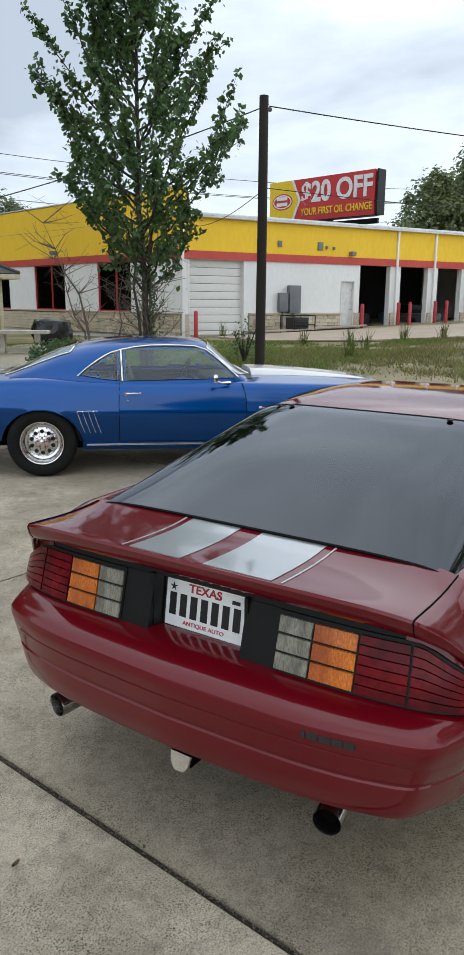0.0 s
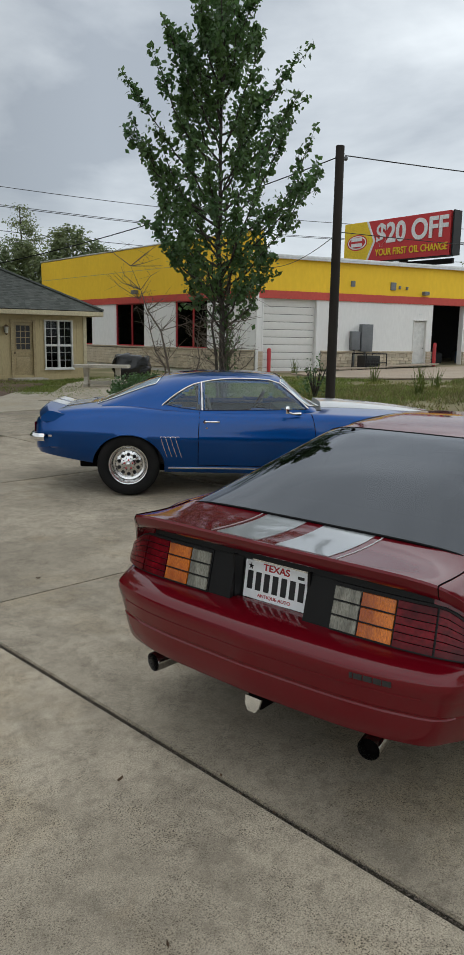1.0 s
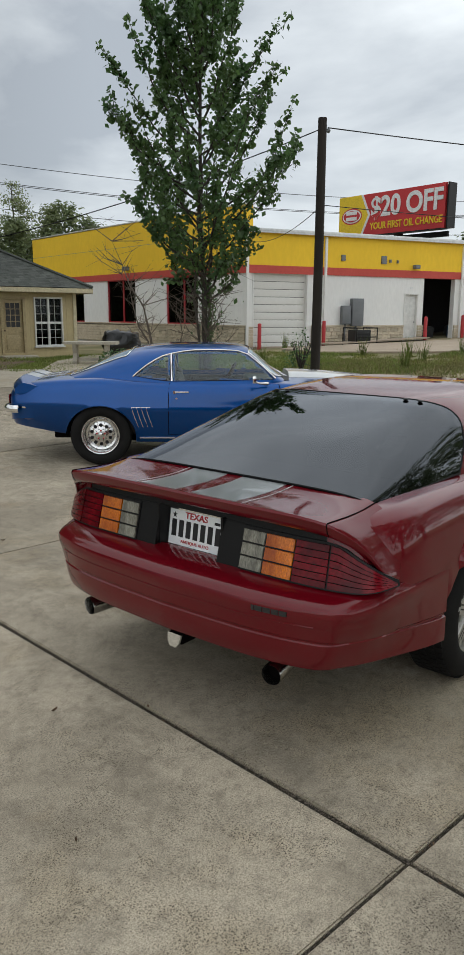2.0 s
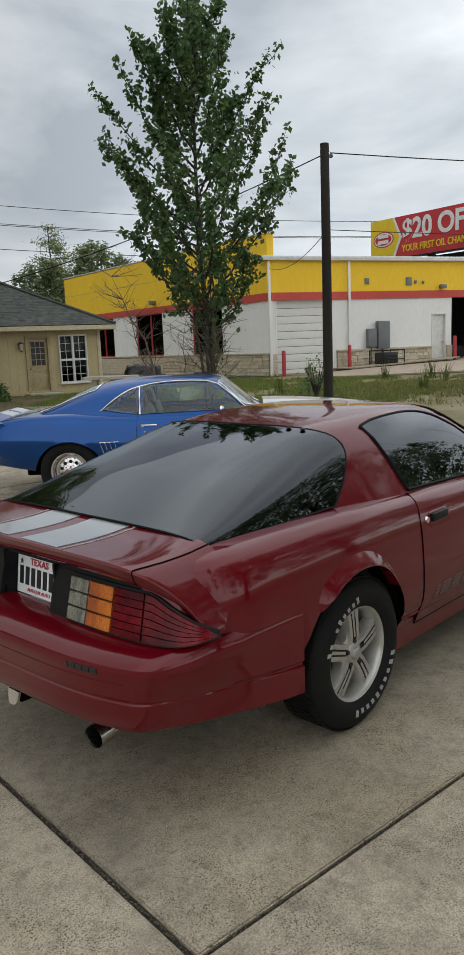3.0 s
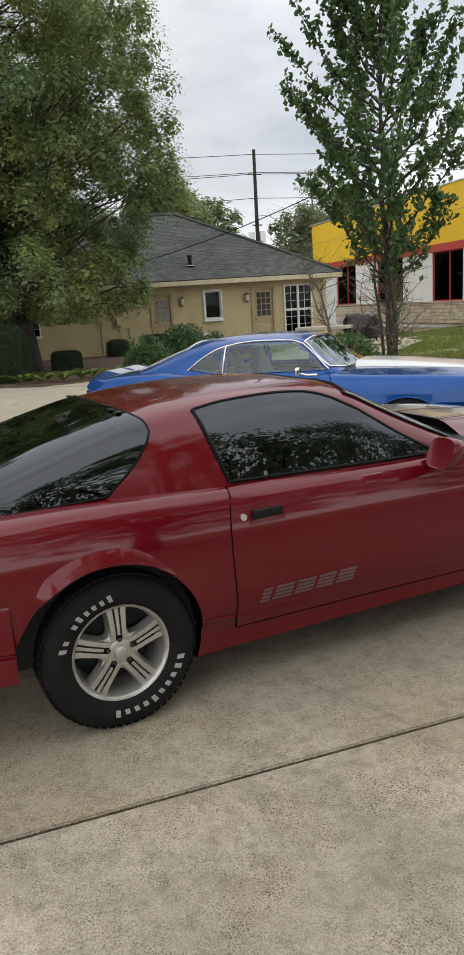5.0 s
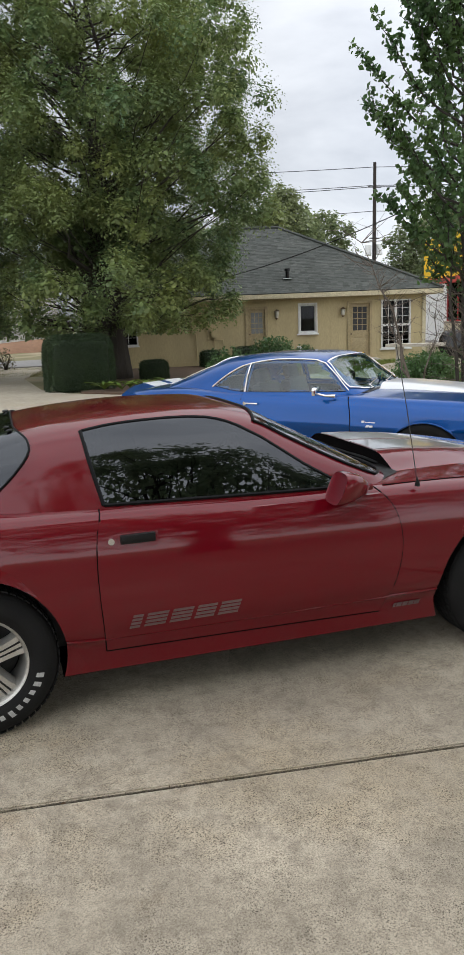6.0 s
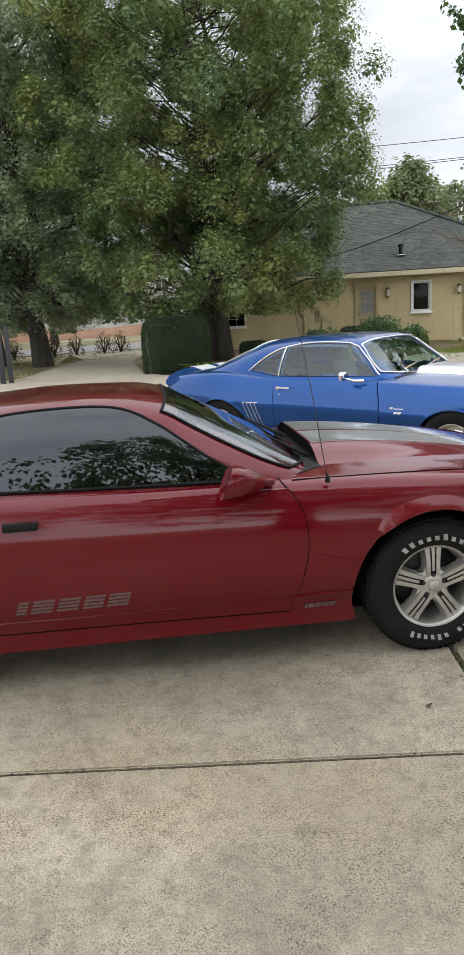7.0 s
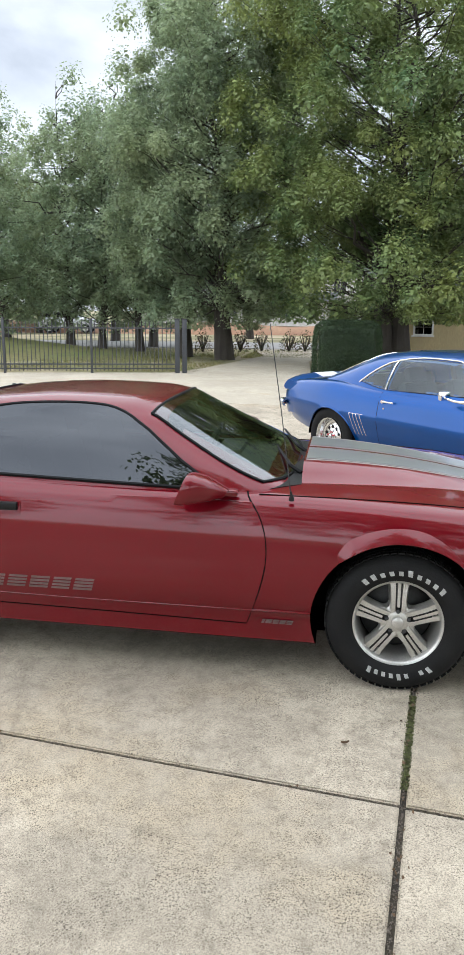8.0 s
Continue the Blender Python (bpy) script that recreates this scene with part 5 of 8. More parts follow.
brow = [[(-1.735 + (.69 - .06 * (abs(a - 90) / 50) ** 2) * k / 10, a) for k in range(11)] for a in (42, 46, 52, 60, 70, 80, 90, 100, 110, 120, 128, 134, 138)]
skin(bm, brow, bput, .005, .006)
bglass = part("rear_window", bm, M_CLEAR, blue)
edge = [r[0] for r in brow] + brow[-1][1:] + [r[-1] for r in brow[::-1]][1:] + brow[0][-2:0:-1]
bm = bmesh.new()
tube(bm, [bput(u, v, .007) for u, v in edge + edge[:1]], .0065, 6, False)
part("chrome_trim", bm, M_CHROME, bglass)
bm = bmesh.new()
brow = screen_rows(.285, .685, 44, 22)
skin(bm, brow, bput, .005, .006)
bscreen = part("windscreen", bm, M_CLEAR, blue, "clear windscreen with chrome trim")
edge = [r[0] for r in brow] + brow[-1][1:] + [r[-1] for r in brow[::-1]][1:] + brow[0][-2:0:-1]
bm = bmesh.new()
tube(bm, [bput(u, v, .008) for u, v in edge + edge[:1]], .008, 6, False)
part("chrome_trim", bm, M_CHROME, bscreen)
for s in (-1, 1):
    put = (lambda sd: lambda u, v, off: on_side(bfull, u, v, off, sd))(s)
    glass_side([(-.583, .928), (.535, .945)], rounded([(-.590, 1.218), (-.40, 1.237), (-.10, 1.243), (.20, 1.226)], 1), [(-.583, .928), (-.590, 1.218)], [(.535, .945), (.35, 1.115), (.20, 1.226)], put, "door_window", M_CLEAR, blue, .004)
    glass_side([(-.995, .982), (-.78, .945), (-.606, .928)], [(-.995, .982), (-.90, 1.058), (-.79, 1.132), (-.69, 1.182), (-.618, 1.210)], [(-.995, .982), (-.9951, .9821)], [(-.606, .928), (-.618, 1.210)], put, "quarter_window", M_CLEAR, blue, .004)
    bm = bmesh.new()
    rope(bm, put, [(-.595, .925), (-.606, 1.215)], .009, .007)
    rope(bm, put, rounded([(-1.025, .972), (-.91, 1.068), (-.79, 1.146), (-.67, 1.203), (-.40, 1.250), (-.10, 1.256), (.21, 1.240), (.37, 1.115), (.555, .950)], 1), .0085, .005)
    part("chrome_trim", bm, M_CHROME, blue)
    pb = (lambda sd: lambda u, v, off: on_side(blue_bvh, u, v, off, sd))(s)
    dr = [(-.635, .335), (-.632, .70), (-.622, .905)]
    df = rounded([(.570, .315), (.628, .55), (.622, .75), (.585, .895)], 2)
    bm = bmesh.new()
    skin(bm, coons([dr[0], df[0]], [dr[-1], df[-1]], dr, df, 24, 14), pb, .004, .006)
    bdoor = part("door", bm, M_BLUE, blue, "blue car door with chrome handle")
    bm = bmesh.new()
    for line in (dr, df, [dr[0], df[0]]):
        rope(bm, pb, line, .0055, 0)
    part("door_gap", bm, M_GAP, bdoor)
    bm = bmesh.new()
    q = pb(-.485, .812, .022)
    box(bm, q, (.155, .022, .016), .006)
    bmesh.ops.create_cone(bm, cap_ends=True, segments=14, radius1=.020, radius2=.018, depth=.03, matrix=Matrix.Translation(pb(-.565, .812, .012)) @ Matrix.Rotation(radians(90), 4, "X"))
    part("door_handle", bm, M_CHROME, bdoor, "chrome door handle")
    bm = bmesh.new()
    bmesh.ops.create_cone(bm, cap_ends=True, segments=12, radius1=.012, radius2=.010, depth=.012, matrix=Matrix.Translation(pb(-.545, .745, .005)) @ Matrix.Rotation(radians(90), 4, "X"))
    part("lock", bm, M_CHROME, bdoor)
    # chrome mirror on an arm
    bm = bmesh.new()
    box(bm, (.300, s * .955, .962), (.045, .125, .085), .018)
    tube(bm, [(.315, s * .93, .932), (.36, s * .885, .912), (.46, s * .85, .905)], [.012, .012, .02], 8)
    part("door_mirror", bm, M_CHROME, blue, "chrome door mirror")
    # gills before the rear wheel
    for k in range(4):
        bm = bmesh.new()
        x0 = -1.035 + .052 * k
        pts = [(x0, .648), (x0 + .012, .60), (x0 + .035, .52), (x0 + .065, .425)]
        rope(bm, pb, rounded(pts, 1), .0038, .001)
        rope(bm, pb, [(x0, .648), (x0 + .045, .648)], .0032, .001)
        part("gill", bm, M_CHROME, blue)
    # sill strip, side lamp, fender marking
    bm = bmesh.new()
    rope(bm, pb, [(-.96, .300), (.93, .288)], .011, .002)
    part("sill_trim", bm, M_CHROME, blue)
    bm = bmesh.new()
    skin(bm, coons([(-2.27, .632), (-2.20, .632)], [(-2.27, .652), (-2.20, .652)], [(-2.27, .632), (-2.27, .652)], [(-2.20, .632), (-2.20, .652)], 2, 1), pb, .006, .006)
    part("side_lamp", bm, M_CHROME, blue)
    bm = bmesh.new()
    for u0, u1, z0, z1 in ((.745, .775, .655, .676), (.782, .80, .655, .664), (.806, .84, .655, .664), (.848, .885, .655, .664), (.79, .822, .612, .632), (.83, .862, .612, .632)):
        skin(bm, coons([(u0, z0), (u1, z0)], [(u0 + .006, z1), (u1 + .006, z1)], [(u0, z0), (u0 + .006, z1)], [(u1, z0), (u1 + .006, z1)], 1, 1), pb, .005, .004)
    pieces("fender_marking", bm, M_WHITE_PAINT, blue, "small white badge bars")
    # wheel lips
    for hx, hz in BLUE_HUBS:
        bm = bmesh.new()
        pts = []
        for k in range(33):
            a = radians(12 + 156 * k / 32)
            x, z = hx + .393 * math.cos(a), hz + .393 * .93 * math.sin(a)
            pts.append(on_side(blue_bvh, x, z, .002, s))
        tube(bm, pts, .007, 6)
        part("wheel_lip", bm, M_BLUE, blue)

# stripes on the hood, deck and tail spoiler
btop = lambda u, v, off: on_top(blue_bvh, u, v, off)
for y0, y1 in ((.045, .345), (-.345, -.045)):
    for x0, x1, nm in ((.75, 2.30, "hood_stripe"), (-2.20, -1.84, "deck_stripe")):
        bm = bmesh.new()
        skin(bm, coons([(x0, y0), (x1, y0)], [(x0, y1), (x1, y1)], [(x0, y0), (x0, y1)], [(x1, y0), (x1, y1)], 14, 4), btop, .003, .003)
        part(nm, bm, M_WHITE_PAINT, blue, "white stripe")
for y0, y1 in ((.37, .385), (-.385, -.37)):
    bm = bmesh.new()
    skin(bm, coons([(.75, y0), (2.30, y0)], [(.75, y1), (2.30, y1)], [(.75, y0), (.75, y1)], [(2.30, y0), (2.30, y1)], 14, 1), btop, .003, .003)
    part("hood_stripe", bm, M_WHITE_PAINT, blue, "white stripe")
bm = bmesh.new()
rows = []
for k in range(15):
    x = .75 + 1.25 * k / 14
    h = .05 * (1 - (k / 14) ** 1.5)
    row = []
    for j in range(-8, 9):
        y = j / 8 * .36
        up = min(1, (.36 - abs(y)) / .07)
        row.append((x, y, on_top(blue_bvh, x, y, 0).z - .004 + (h + .010) * up * up * (3 - 2 * up)))
    rows.append(row)
grid(bm, rows)
grid(bm, [rows[0], [(x, y, z - .06) for x, y, z in rows[0]]])
part("hood_scoop", bm, M_WHITE_PAINT, blue, "raised white hood scoop")
bm = bmesh.new()
skin(bm, coons([(.59, -.66), (.72, -.60)], [(.59, .66), (.72, .60)], [(.59, -.66), (.71, 0), (.59, .66)], [(.72, -.60), (.78, 0), (.72, .60)], 4, 14), btop, .004, .005)
bcowl = part("cowl_panel", bm, M_BLACK, blue)
bm = bmesh.new()
for y0 in (-.42, .10):
    tube(bm, [(.71, y0, .955), (.65, y0 + .03, .985), (.59, y0 + .42, 1.02)], [.010, .008, .005], 6)
part("wiper", bm, M_CHROME, bcowl)
sp = [(-2.06, .920), (-2.14, .936), (-2.22, .957), (-2.275, .970), (-2.302, .966), (-2.345, .935), (-2.380, .900), (-2.380, .87), (-2.35, .85), (-2.2, .86)]
bm = bmesh.new()
rows = []
for y in (-.80, -.79, -.76, -.70, -.55, -.36, -.2, 0, .2, .36, .55, .70, .76, .79, .80):
    a = abs(y)
    dx = .07 * max(0, (a - .45) / .35) ** 2
    dz = -.062 * max(0, (a - .36) / .44) ** 1.7
    rows.append([(x + dx, y, z + dz) for x, z in sp])
vs = grid(bm, rows, True)
bm.faces.new(vs[0])
bm.faces.new(vs[-1][::-1])
bmesh.ops.recalc_face_normals(bm, faces=bm.faces)
bs_bvh = BVHTree.FromBMesh(bm)
bsp = part("spoiler", bm, M_BLUE, blue, sharp=40)
for y0, y1 in ((.06, .36), (-.36, -.06)):
    bm = bmesh.new()
    skin(bm, coons([(-2.374, y0), (-2.10, y0)], [(-2.374, y1), (-2.10, y1)], [(-2.374, y0), (-2.374, y1)], [(-2.10, y0), (-2.10, y1)], 16, 4), lambda u, v, off: on_top(bs_bvh, u, v, off), .003, .003)
    part("spoiler_stripe", bm, M_WHITE_PAINT, bsp, "white stripe")
# chrome bumper round the tail
bm = bmesh.new()
path = rounded([(-2.27, -.815), (-2.35, -.80), (-2.42, -.75), (-2.440, -.5), (-2.445, 0), (-2.440, .5), (-2.42, .75), (-2.35, .80), (-2.27, .815)], 3)
rows = []
for i, (x, y) in enumerate(path):
    a, b = path[max(i - 1, 0)], path[min(i + 1, len(path) - 1)]
    t = Vector((b[0] - a[0], b[1] - a[1])).normalized()
    n = Vector((t.y, -t.x)) * -1
    k = .5 if i in (0, len(path) - 1) else 1
    rows.append([(x + n.x * d * k, y + n.y * d * k, .625 + z * k) for d, z in ((-.01, .042), (.018, .040), (.032, .025), (.036, 0), (.032, -.025), (.018, -.040), (-.01, -.042))])
grid(bm, rows)
bmesh.ops.recalc_face_normals(bm, faces=bm.faces)
part("rear_bumper", bm, M_CHROME, blue, "chrome rear bumper")
bm = bmesh.new()
path = rounded([(2.05, -.86), (2.26, -.83), (2.38, -.76), (2.42, -.4), (2.43, 0), (2.42, .4), (2.38, .76), (2.26, .83), (2.05, .86)], 3)
tube(bm, [(x, y, .47) for x, y in path], .045, 8)
part("front_bumper", bm, M_CHROME, blue, "chrome front bumper")
for s in (-1, 1):
    boxes("tail_lamp", [((-2.405, s * .50, .72), (.012, .34, .10))], M_LENS_RED, blue, bevel=.01)
    boxes("headlamp", [((2.34, s * .60, .66), (.03, .22, .16))], M_LENS_CLEAR, blue, bevel=.02)
boxes("grille", [((2.34, 0, .64), (.03, .9, .15))], M_BLACK, blue, bevel=.01)
boxes("floor_pan", [((0, 0, .33), (3.9, 1.1, .14))], M_GAP, blue, bevel=.02)
boxes("cabin_floor", [((-.5, 0, .36), (2.3, 1.5, .06)), ((-1.35, 0, .62), (.5, 1.4, .5)), ((-.5, .76, .62), (2.2, .04, .52)), ((-.5, -.76, .62), (2.2, .04, .52))], M_INNER, blue, bevel=.02)
bm = bmesh.new()
box(bm, (.44, 0, .84), (.34, 1.36, .14), .05)
part("dashboard", bm, M_SEAT_BLACK, blue)
for y in (-.36, .36):
    seat(blue, -.22, y, M_SEAT_BLACK, .56)
bm = bmesh.new()
box(bm, (-.98, 0, .60), (.5, 1.2, .16), .06)
box(bm, (-1.22, 0, .80), (.14, 1.2, .46), .05, Matrix.Rotation(radians(-18), 3, "Y"))
part("rear_bench", bm, M_SEAT_BLACK, blue)
steering_wheel(blue, pose(.08, .36, .90, 0, -62, 0))


def blue_wheel():
    bm = bmesh.new()
    lathe(bm, [(-.02, .02), (-.02, .15), (.02, .18), (.10, .19), (.10, .02)], 32)
    hub = part("wheel", bm, M_ALLOY_DARK, blue, "polished drag wheel with round holes")
    bm = bmesh.new()
    lathe(bm, [(-.10, .212), (-.118, .23), (-.130, .255), (-.133, .28), (-.125, .315), (-.105, .336), (-.08, .343), (0, .345), (.08, .343), (.11, .33), (.125, .28), (.11, .22)], 64)
    part("tyre", bm, M_TYRE, hub, "wide black tyre", sharp=50)
    bm = bmesh.new()
    lathe(bm, [(-.045, .150), (-.050, .172), (-.085, .186), (-.110, .196), (-.122, .206), (-.124, .214), (-.115, .218), (-.09, .214)], 64)
    part("rim", bm, M_POLISHED, hub, "polished aluminium rim")
    bm = bmesh.new()
    n = 10
    for i in range(n):
        a0 = 2 * math.pi * i / n
        w = 2 * math.pi / n
        # a wedge of the disc with a round hole in it
        outer, hole = [], []
        m = 16
        ca = a0 + w / 2
        cx, cz = .108 * math.cos(ca), .108 * math.sin(ca)
        for k in range(m):
            t = 2 * math.pi * k / m
            dx, dz = math.cos(t), math.sin(t)
            hole.append((cx + .021 * dx, -.062, cz + .021 * dz))
            best = None
            for st in np.linspace(.021, .12, 60):
                x, z = cx + st * dx, cz + st * dz
                r, an = math.hypot(x, z), (math.atan2(z, x) - a0) % (2 * math.pi)
                if r > .152 or r < .060 or an > w:
                    break
                best = (x, -.062 + .012 * min(1, max(0, (r - .12) / .03)) - .010 * min(1, max(0, (.085 - r) / .02)), z)
            outer.append(best or hole[-1])
        grid(bm, [outer, hole, [(x, y + .03, z) for x, y, z in hole]], True)
    bmesh.ops.recalc_face_normals(bm, faces=bm.faces)
    part("wheel_disc", bm, M_POLISHED, hub)
    bm = bmesh.new()
    lathe(bm, [(-.055, .064), (-.074, .060), (-.078, .044), (-.078, .030), (-.105, .026), (-.108, .018), (-.108, .001)], 32)
    part("centre_cap", bm, M_POLISHED, hub)
    bm = bmesh.new()
    for i in range(5):
        a = radians(90 + 72 * i)
        bmesh.ops.create_cone(bm, cap_ends=True, segments=8, radius1=.011, radius2=.009, depth=.03, matrix=Matrix.Translation((.048 * math.cos(a), -.085, .048 * math.sin(a))) @ Matrix.Rotation(radians(90), 4, "X"))
    pieces("wheel_nut", bm, M_BOLLARD, hub, "red anodised nuts")
    return hub


w2 = blue_wheel()
w2.matrix_basis = pose(-1.385, -.745, .338) @ Matrix.Scale(.98, 4)
copy_thing(w2, pose(1.372, -.765, .345, 0, 12, 0))
copy_thing(w2, pose(-1.385, .745, .338, 0, 5, 180) @ Matrix.Scale(.98, 4))
copy_thing(w2, pose(1.372, .765, .345, 0, 20, 180))


# ---- the shop ----
A_DIR, B_DIR = -25.0, 79.0
SHOP = (21.5, 18.5)
sz = .22
shop = thing("auto_shop", pose(*SHOP, sz, 0, 0, A_DIR), "yellow, red and white repair shop with stone base and open bays", "shop building")
brel = B_DIR - A_DIR
bu = Vector((math.cos(radians(brel)), math.sin(radians(brel)), 0))


BM = Matrix(((bu.x, -bu.y, 0, 0), (bu.y, bu.x, 0, 0), (0, 0, 1, 0), (0, 0, 0, 1)))   # x along the front, y outwards


def wall_strip(name, m, x0, x1, z0, z1, openings, y0, y1, material, parent, label=""):
    """A wall in the xz plane with rectangular openings (x0, x1, z0, z1), y0..y1 thick."""
    cuts_x = sorted({x0, x1, *[v for o in openings for v in o[:2] if x0 < v < x1]})
    cuts_z = sorted({z0, z1, *[v for o in openings for v in o[2:] if z0 < v < z1]})
    runs, bm = [], None
    for a, b in zip(cuts_x, cuts_x[1:]):
        solid = [(c, d) for c, d in zip(cuts_z, cuts_z[1:]) if not any(o[0] < (a + b) / 2 < o[1] and o[2] < (c + d) / 2 < o[3] for o in openings)]
        if not solid:
            bm = None
            continue
        if bm is None:
            bm = bmesh.new()
            runs.append(bm)
        for c, d in solid:
            box(bm, ((a + b) / 2, (y0 + y1) / 2, (c + d) / 2), (b - a, y1 - y0, d - c))
    for bm in runs:
        bmesh.ops.remove_doubles(bm, verts=bm.verts, dist=1e-4)
        part(name, bm, material, parent, label, m)


# garage side: u along x, outwards is -y
A_LEN = 23.0
A_OPEN = [(.32, 3.05, -.3, 3.18), (9.70, 11.65, -.3, 3.25), (12.35, 14.25, -.3, 3.25), (14.95, 16.7, -.3, 3.25), (17.4, 19.2, -.3, 3.25), (8.55, 9.35, -.3, 2.42)]
ID = Matrix.Identity(4)
wall_strip("wall", ID, 0, A_LEN, -.3, 3.20, A_OPEN, 0, .30, M_WALL, shop, "white painted lower wall")
boxes("stripe", [((A_LEN / 2, .125, 3.36), (A_LEN, .37, .34))], M_STRIPE, shop, "red band")
boxes("upper_wall", [((A_LEN / 2, .13, 4.24), (A_LEN, .34, 1.42))], M_YELLOW, shop, "yellow upper wall")
boxes("coping", [((A_LEN / 2 - .1, .08, 4.99), (A_LEN + .5, .62, .13)), ((A_LEN / 2 - .1, -.20, 4.92), (A_LEN + .5, .06, .10))], M_CAP, shop, bevel=.01)
boxes("roof", [((A_LEN / 2, 9.0, 4.85), (A_LEN, 17.5, .12))], M_CAP, shop)
# front side with windows
B_LEN = 21.0
B_OPEN = [(3.55, 6.15, .95, 3.20), (9.0, 11.9, .95, 3.20), (14.6, 17.4, .95, 3.20)]
wall_strip("wall", BM, 0.0, B_LEN, -.3, 3.20, B_OPEN, -.30, 0, M_WALL, shop, "white painted lower wall")
boxes("stripe", [((B_LEN / 2, -.125, 3.36), (B_LEN, .37, .34))], M_STRIPE, shop, "red band", m=BM)
bm = bmesh.new()
prof = [(0, 3.53), (B_LEN, 3.53), (B_LEN, 5.95), (0, 6.02)]
vs0 = [bm.verts.new((x, -.32, z)) for x, z in prof]
vs1 = [bm.verts.new((x, .05, z)) for x, z in prof]
bm.faces.new(vs0)
bm.faces.new(vs1[::-1])
for k in range(4):
    bm.faces.new((vs0[k], vs1[k], vs1[(k + 1) % 4], vs0[(k + 1) % 4]))
bmesh.ops.recalc_face_normals(bm, faces=bm.faces)
part("upper_wall", bm, M_YELLOW, shop, "tall yellow parapet", m=BM)
boxes("coping", [((B_LEN / 2, -.14, 6.03), (B_LEN + .2, .46, .06))], M_CAP, shop, m=BM, bevel=.01)
boxes("panel_joint", [((B_LEN / 2, .053, 4.85), (B_LEN, .006, .022))], M_DOOR_TAN, shop, m=BM)
# far walls that close the building
boxes("wall", [((A_LEN - .15, 8, 2.3), (.3, 16, 5.2))], M_WALL, shop)
boxes("wall", [((B_LEN - .15, -9, 2.3), (.3, 18, 5.2))], M_WALL, shop, m=BM)
boxes("floor", [((A_LEN / 2, 6, -.02), (A_LEN, 12, .08))], M_GRAVEL, shop)
# inner walls and ceiling: the dimness of the bays is in their dark colour
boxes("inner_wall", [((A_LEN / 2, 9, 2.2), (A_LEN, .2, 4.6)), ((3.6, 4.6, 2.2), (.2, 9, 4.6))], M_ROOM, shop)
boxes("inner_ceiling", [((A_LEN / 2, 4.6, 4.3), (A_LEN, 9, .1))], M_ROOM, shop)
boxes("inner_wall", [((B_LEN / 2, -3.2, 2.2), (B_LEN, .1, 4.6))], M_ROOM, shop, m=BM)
# shutter of ribbed panels
for k in range(10):
    boxes("shutter_panel", [((1.685, .20, -.14 + .333 * k + .166), (2.70, .05, .318))], M_SHUTTER, shop, bevel=.012)
for x in (.30, 3.07):
    boxes("shutter_frame", [((x, .10, 1.5), (.06, .26, 3.3))], M_WALL, shop)
door = boxes("door", [((8.95, .13, 1.18), (.78, .05, 2.42))], M_TRIM_WHITE, shop, "white steel door", bevel=.01)
boxes("door_frame", [((8.56, .05, 1.2), (.05, .16, 2.5)), ((9.34, .05, 1.2), (.05, .16, 2.5)), ((8.95, .05, 2.43), (.83, .16, .05))], M_SHUTTER, shop)
boxes("door_knob", [((9.25, .08, 1.1), (.05, .08, .05))], M_METALBOX, door, bevel=.015)
# downpipes
for x, zt in ((-.02, 4.9), (3.95, 4.9), (12.0, 4.9), (14.6, 4.9), (17.05, 4.9)):
    boxes("downpipe", [((x, -.09, zt / 2 - .05), (.11, .10, zt))], M_WALL, shop, bevel=.012)
# windows
for x0, x1, z0, z1 in B_OPEN:
    w = boxes("window", [((x0 + .03, -.10, (z0 + z1) / 2), (.06, .10, z1 - z0)), ((x1 - .03, -.10, (z0 + z1) / 2), (.06, .10, z1 - z0)), (((x0 + x1) / 2, -.10, z0 + .03), (x1 - x0, .10, .06)),
                         (((x0 + x1) / 2, -.10, z1 - .03), (x1 - x0, .10, .06)), ((x0 + (x1 - x0) * .45, -.10, (z0 + z1) / 2), (.06, .10, z1 - z0))], M_BOLLARD, shop, "red framed window", m=BM)
    boxes("pane", [(((x0 + x1) / 2, -.12, (z0 + z1) / 2), (x1 - x0 - .1, .012, z1 - z0 - .1))], M_SHOP_GLASS, w, m=ID)
# stone base: coursed blocks
rng = random.Random(11)
stone_meshes = []
for k in range(10):
    bm = bmesh.new()
    box(bm, (0, 0, 0), (1, 1, 1))
    for v in bm.verts:
        v.co += Vector((rng.uniform(-.05, .05), rng.uniform(-.06, .06), rng.uniform(-.08, .08)))
    bmesh.ops.bevel(bm, geom=list(bm.edges), offset=.07, segments=1, affect="EDGES")
    me = bpy.data.meshes.new("stone")
    finish(bm, 25)
    bm.to_mesh(me)
    bm.free()
    me.materials.append(M_STONE)
    stone_meshes.append(me)


def stone_run(m, x0, x1, z0, z1, out, blocks):
    """Coursed stones on a face; out is the sign of the outward y."""
    z = z0
    while z < z1 - .05:
        h = min(rng.uniform(.10, .17), z1 - z)
        x = x0
        while x < x1 - .04:
            w = min(rng.uniform(.16, .48), x1 - x)
            if x1 - x - w < .1:
                w = x1 - x
            blocks.append((m @ Matrix.Translation((x + w / 2, out * .05, z + h / 2)) @ Matrix.Diagonal((w - .012, .12 + rng.uniform(0, .03), h - .012, 1))))
            x += w
        z += h


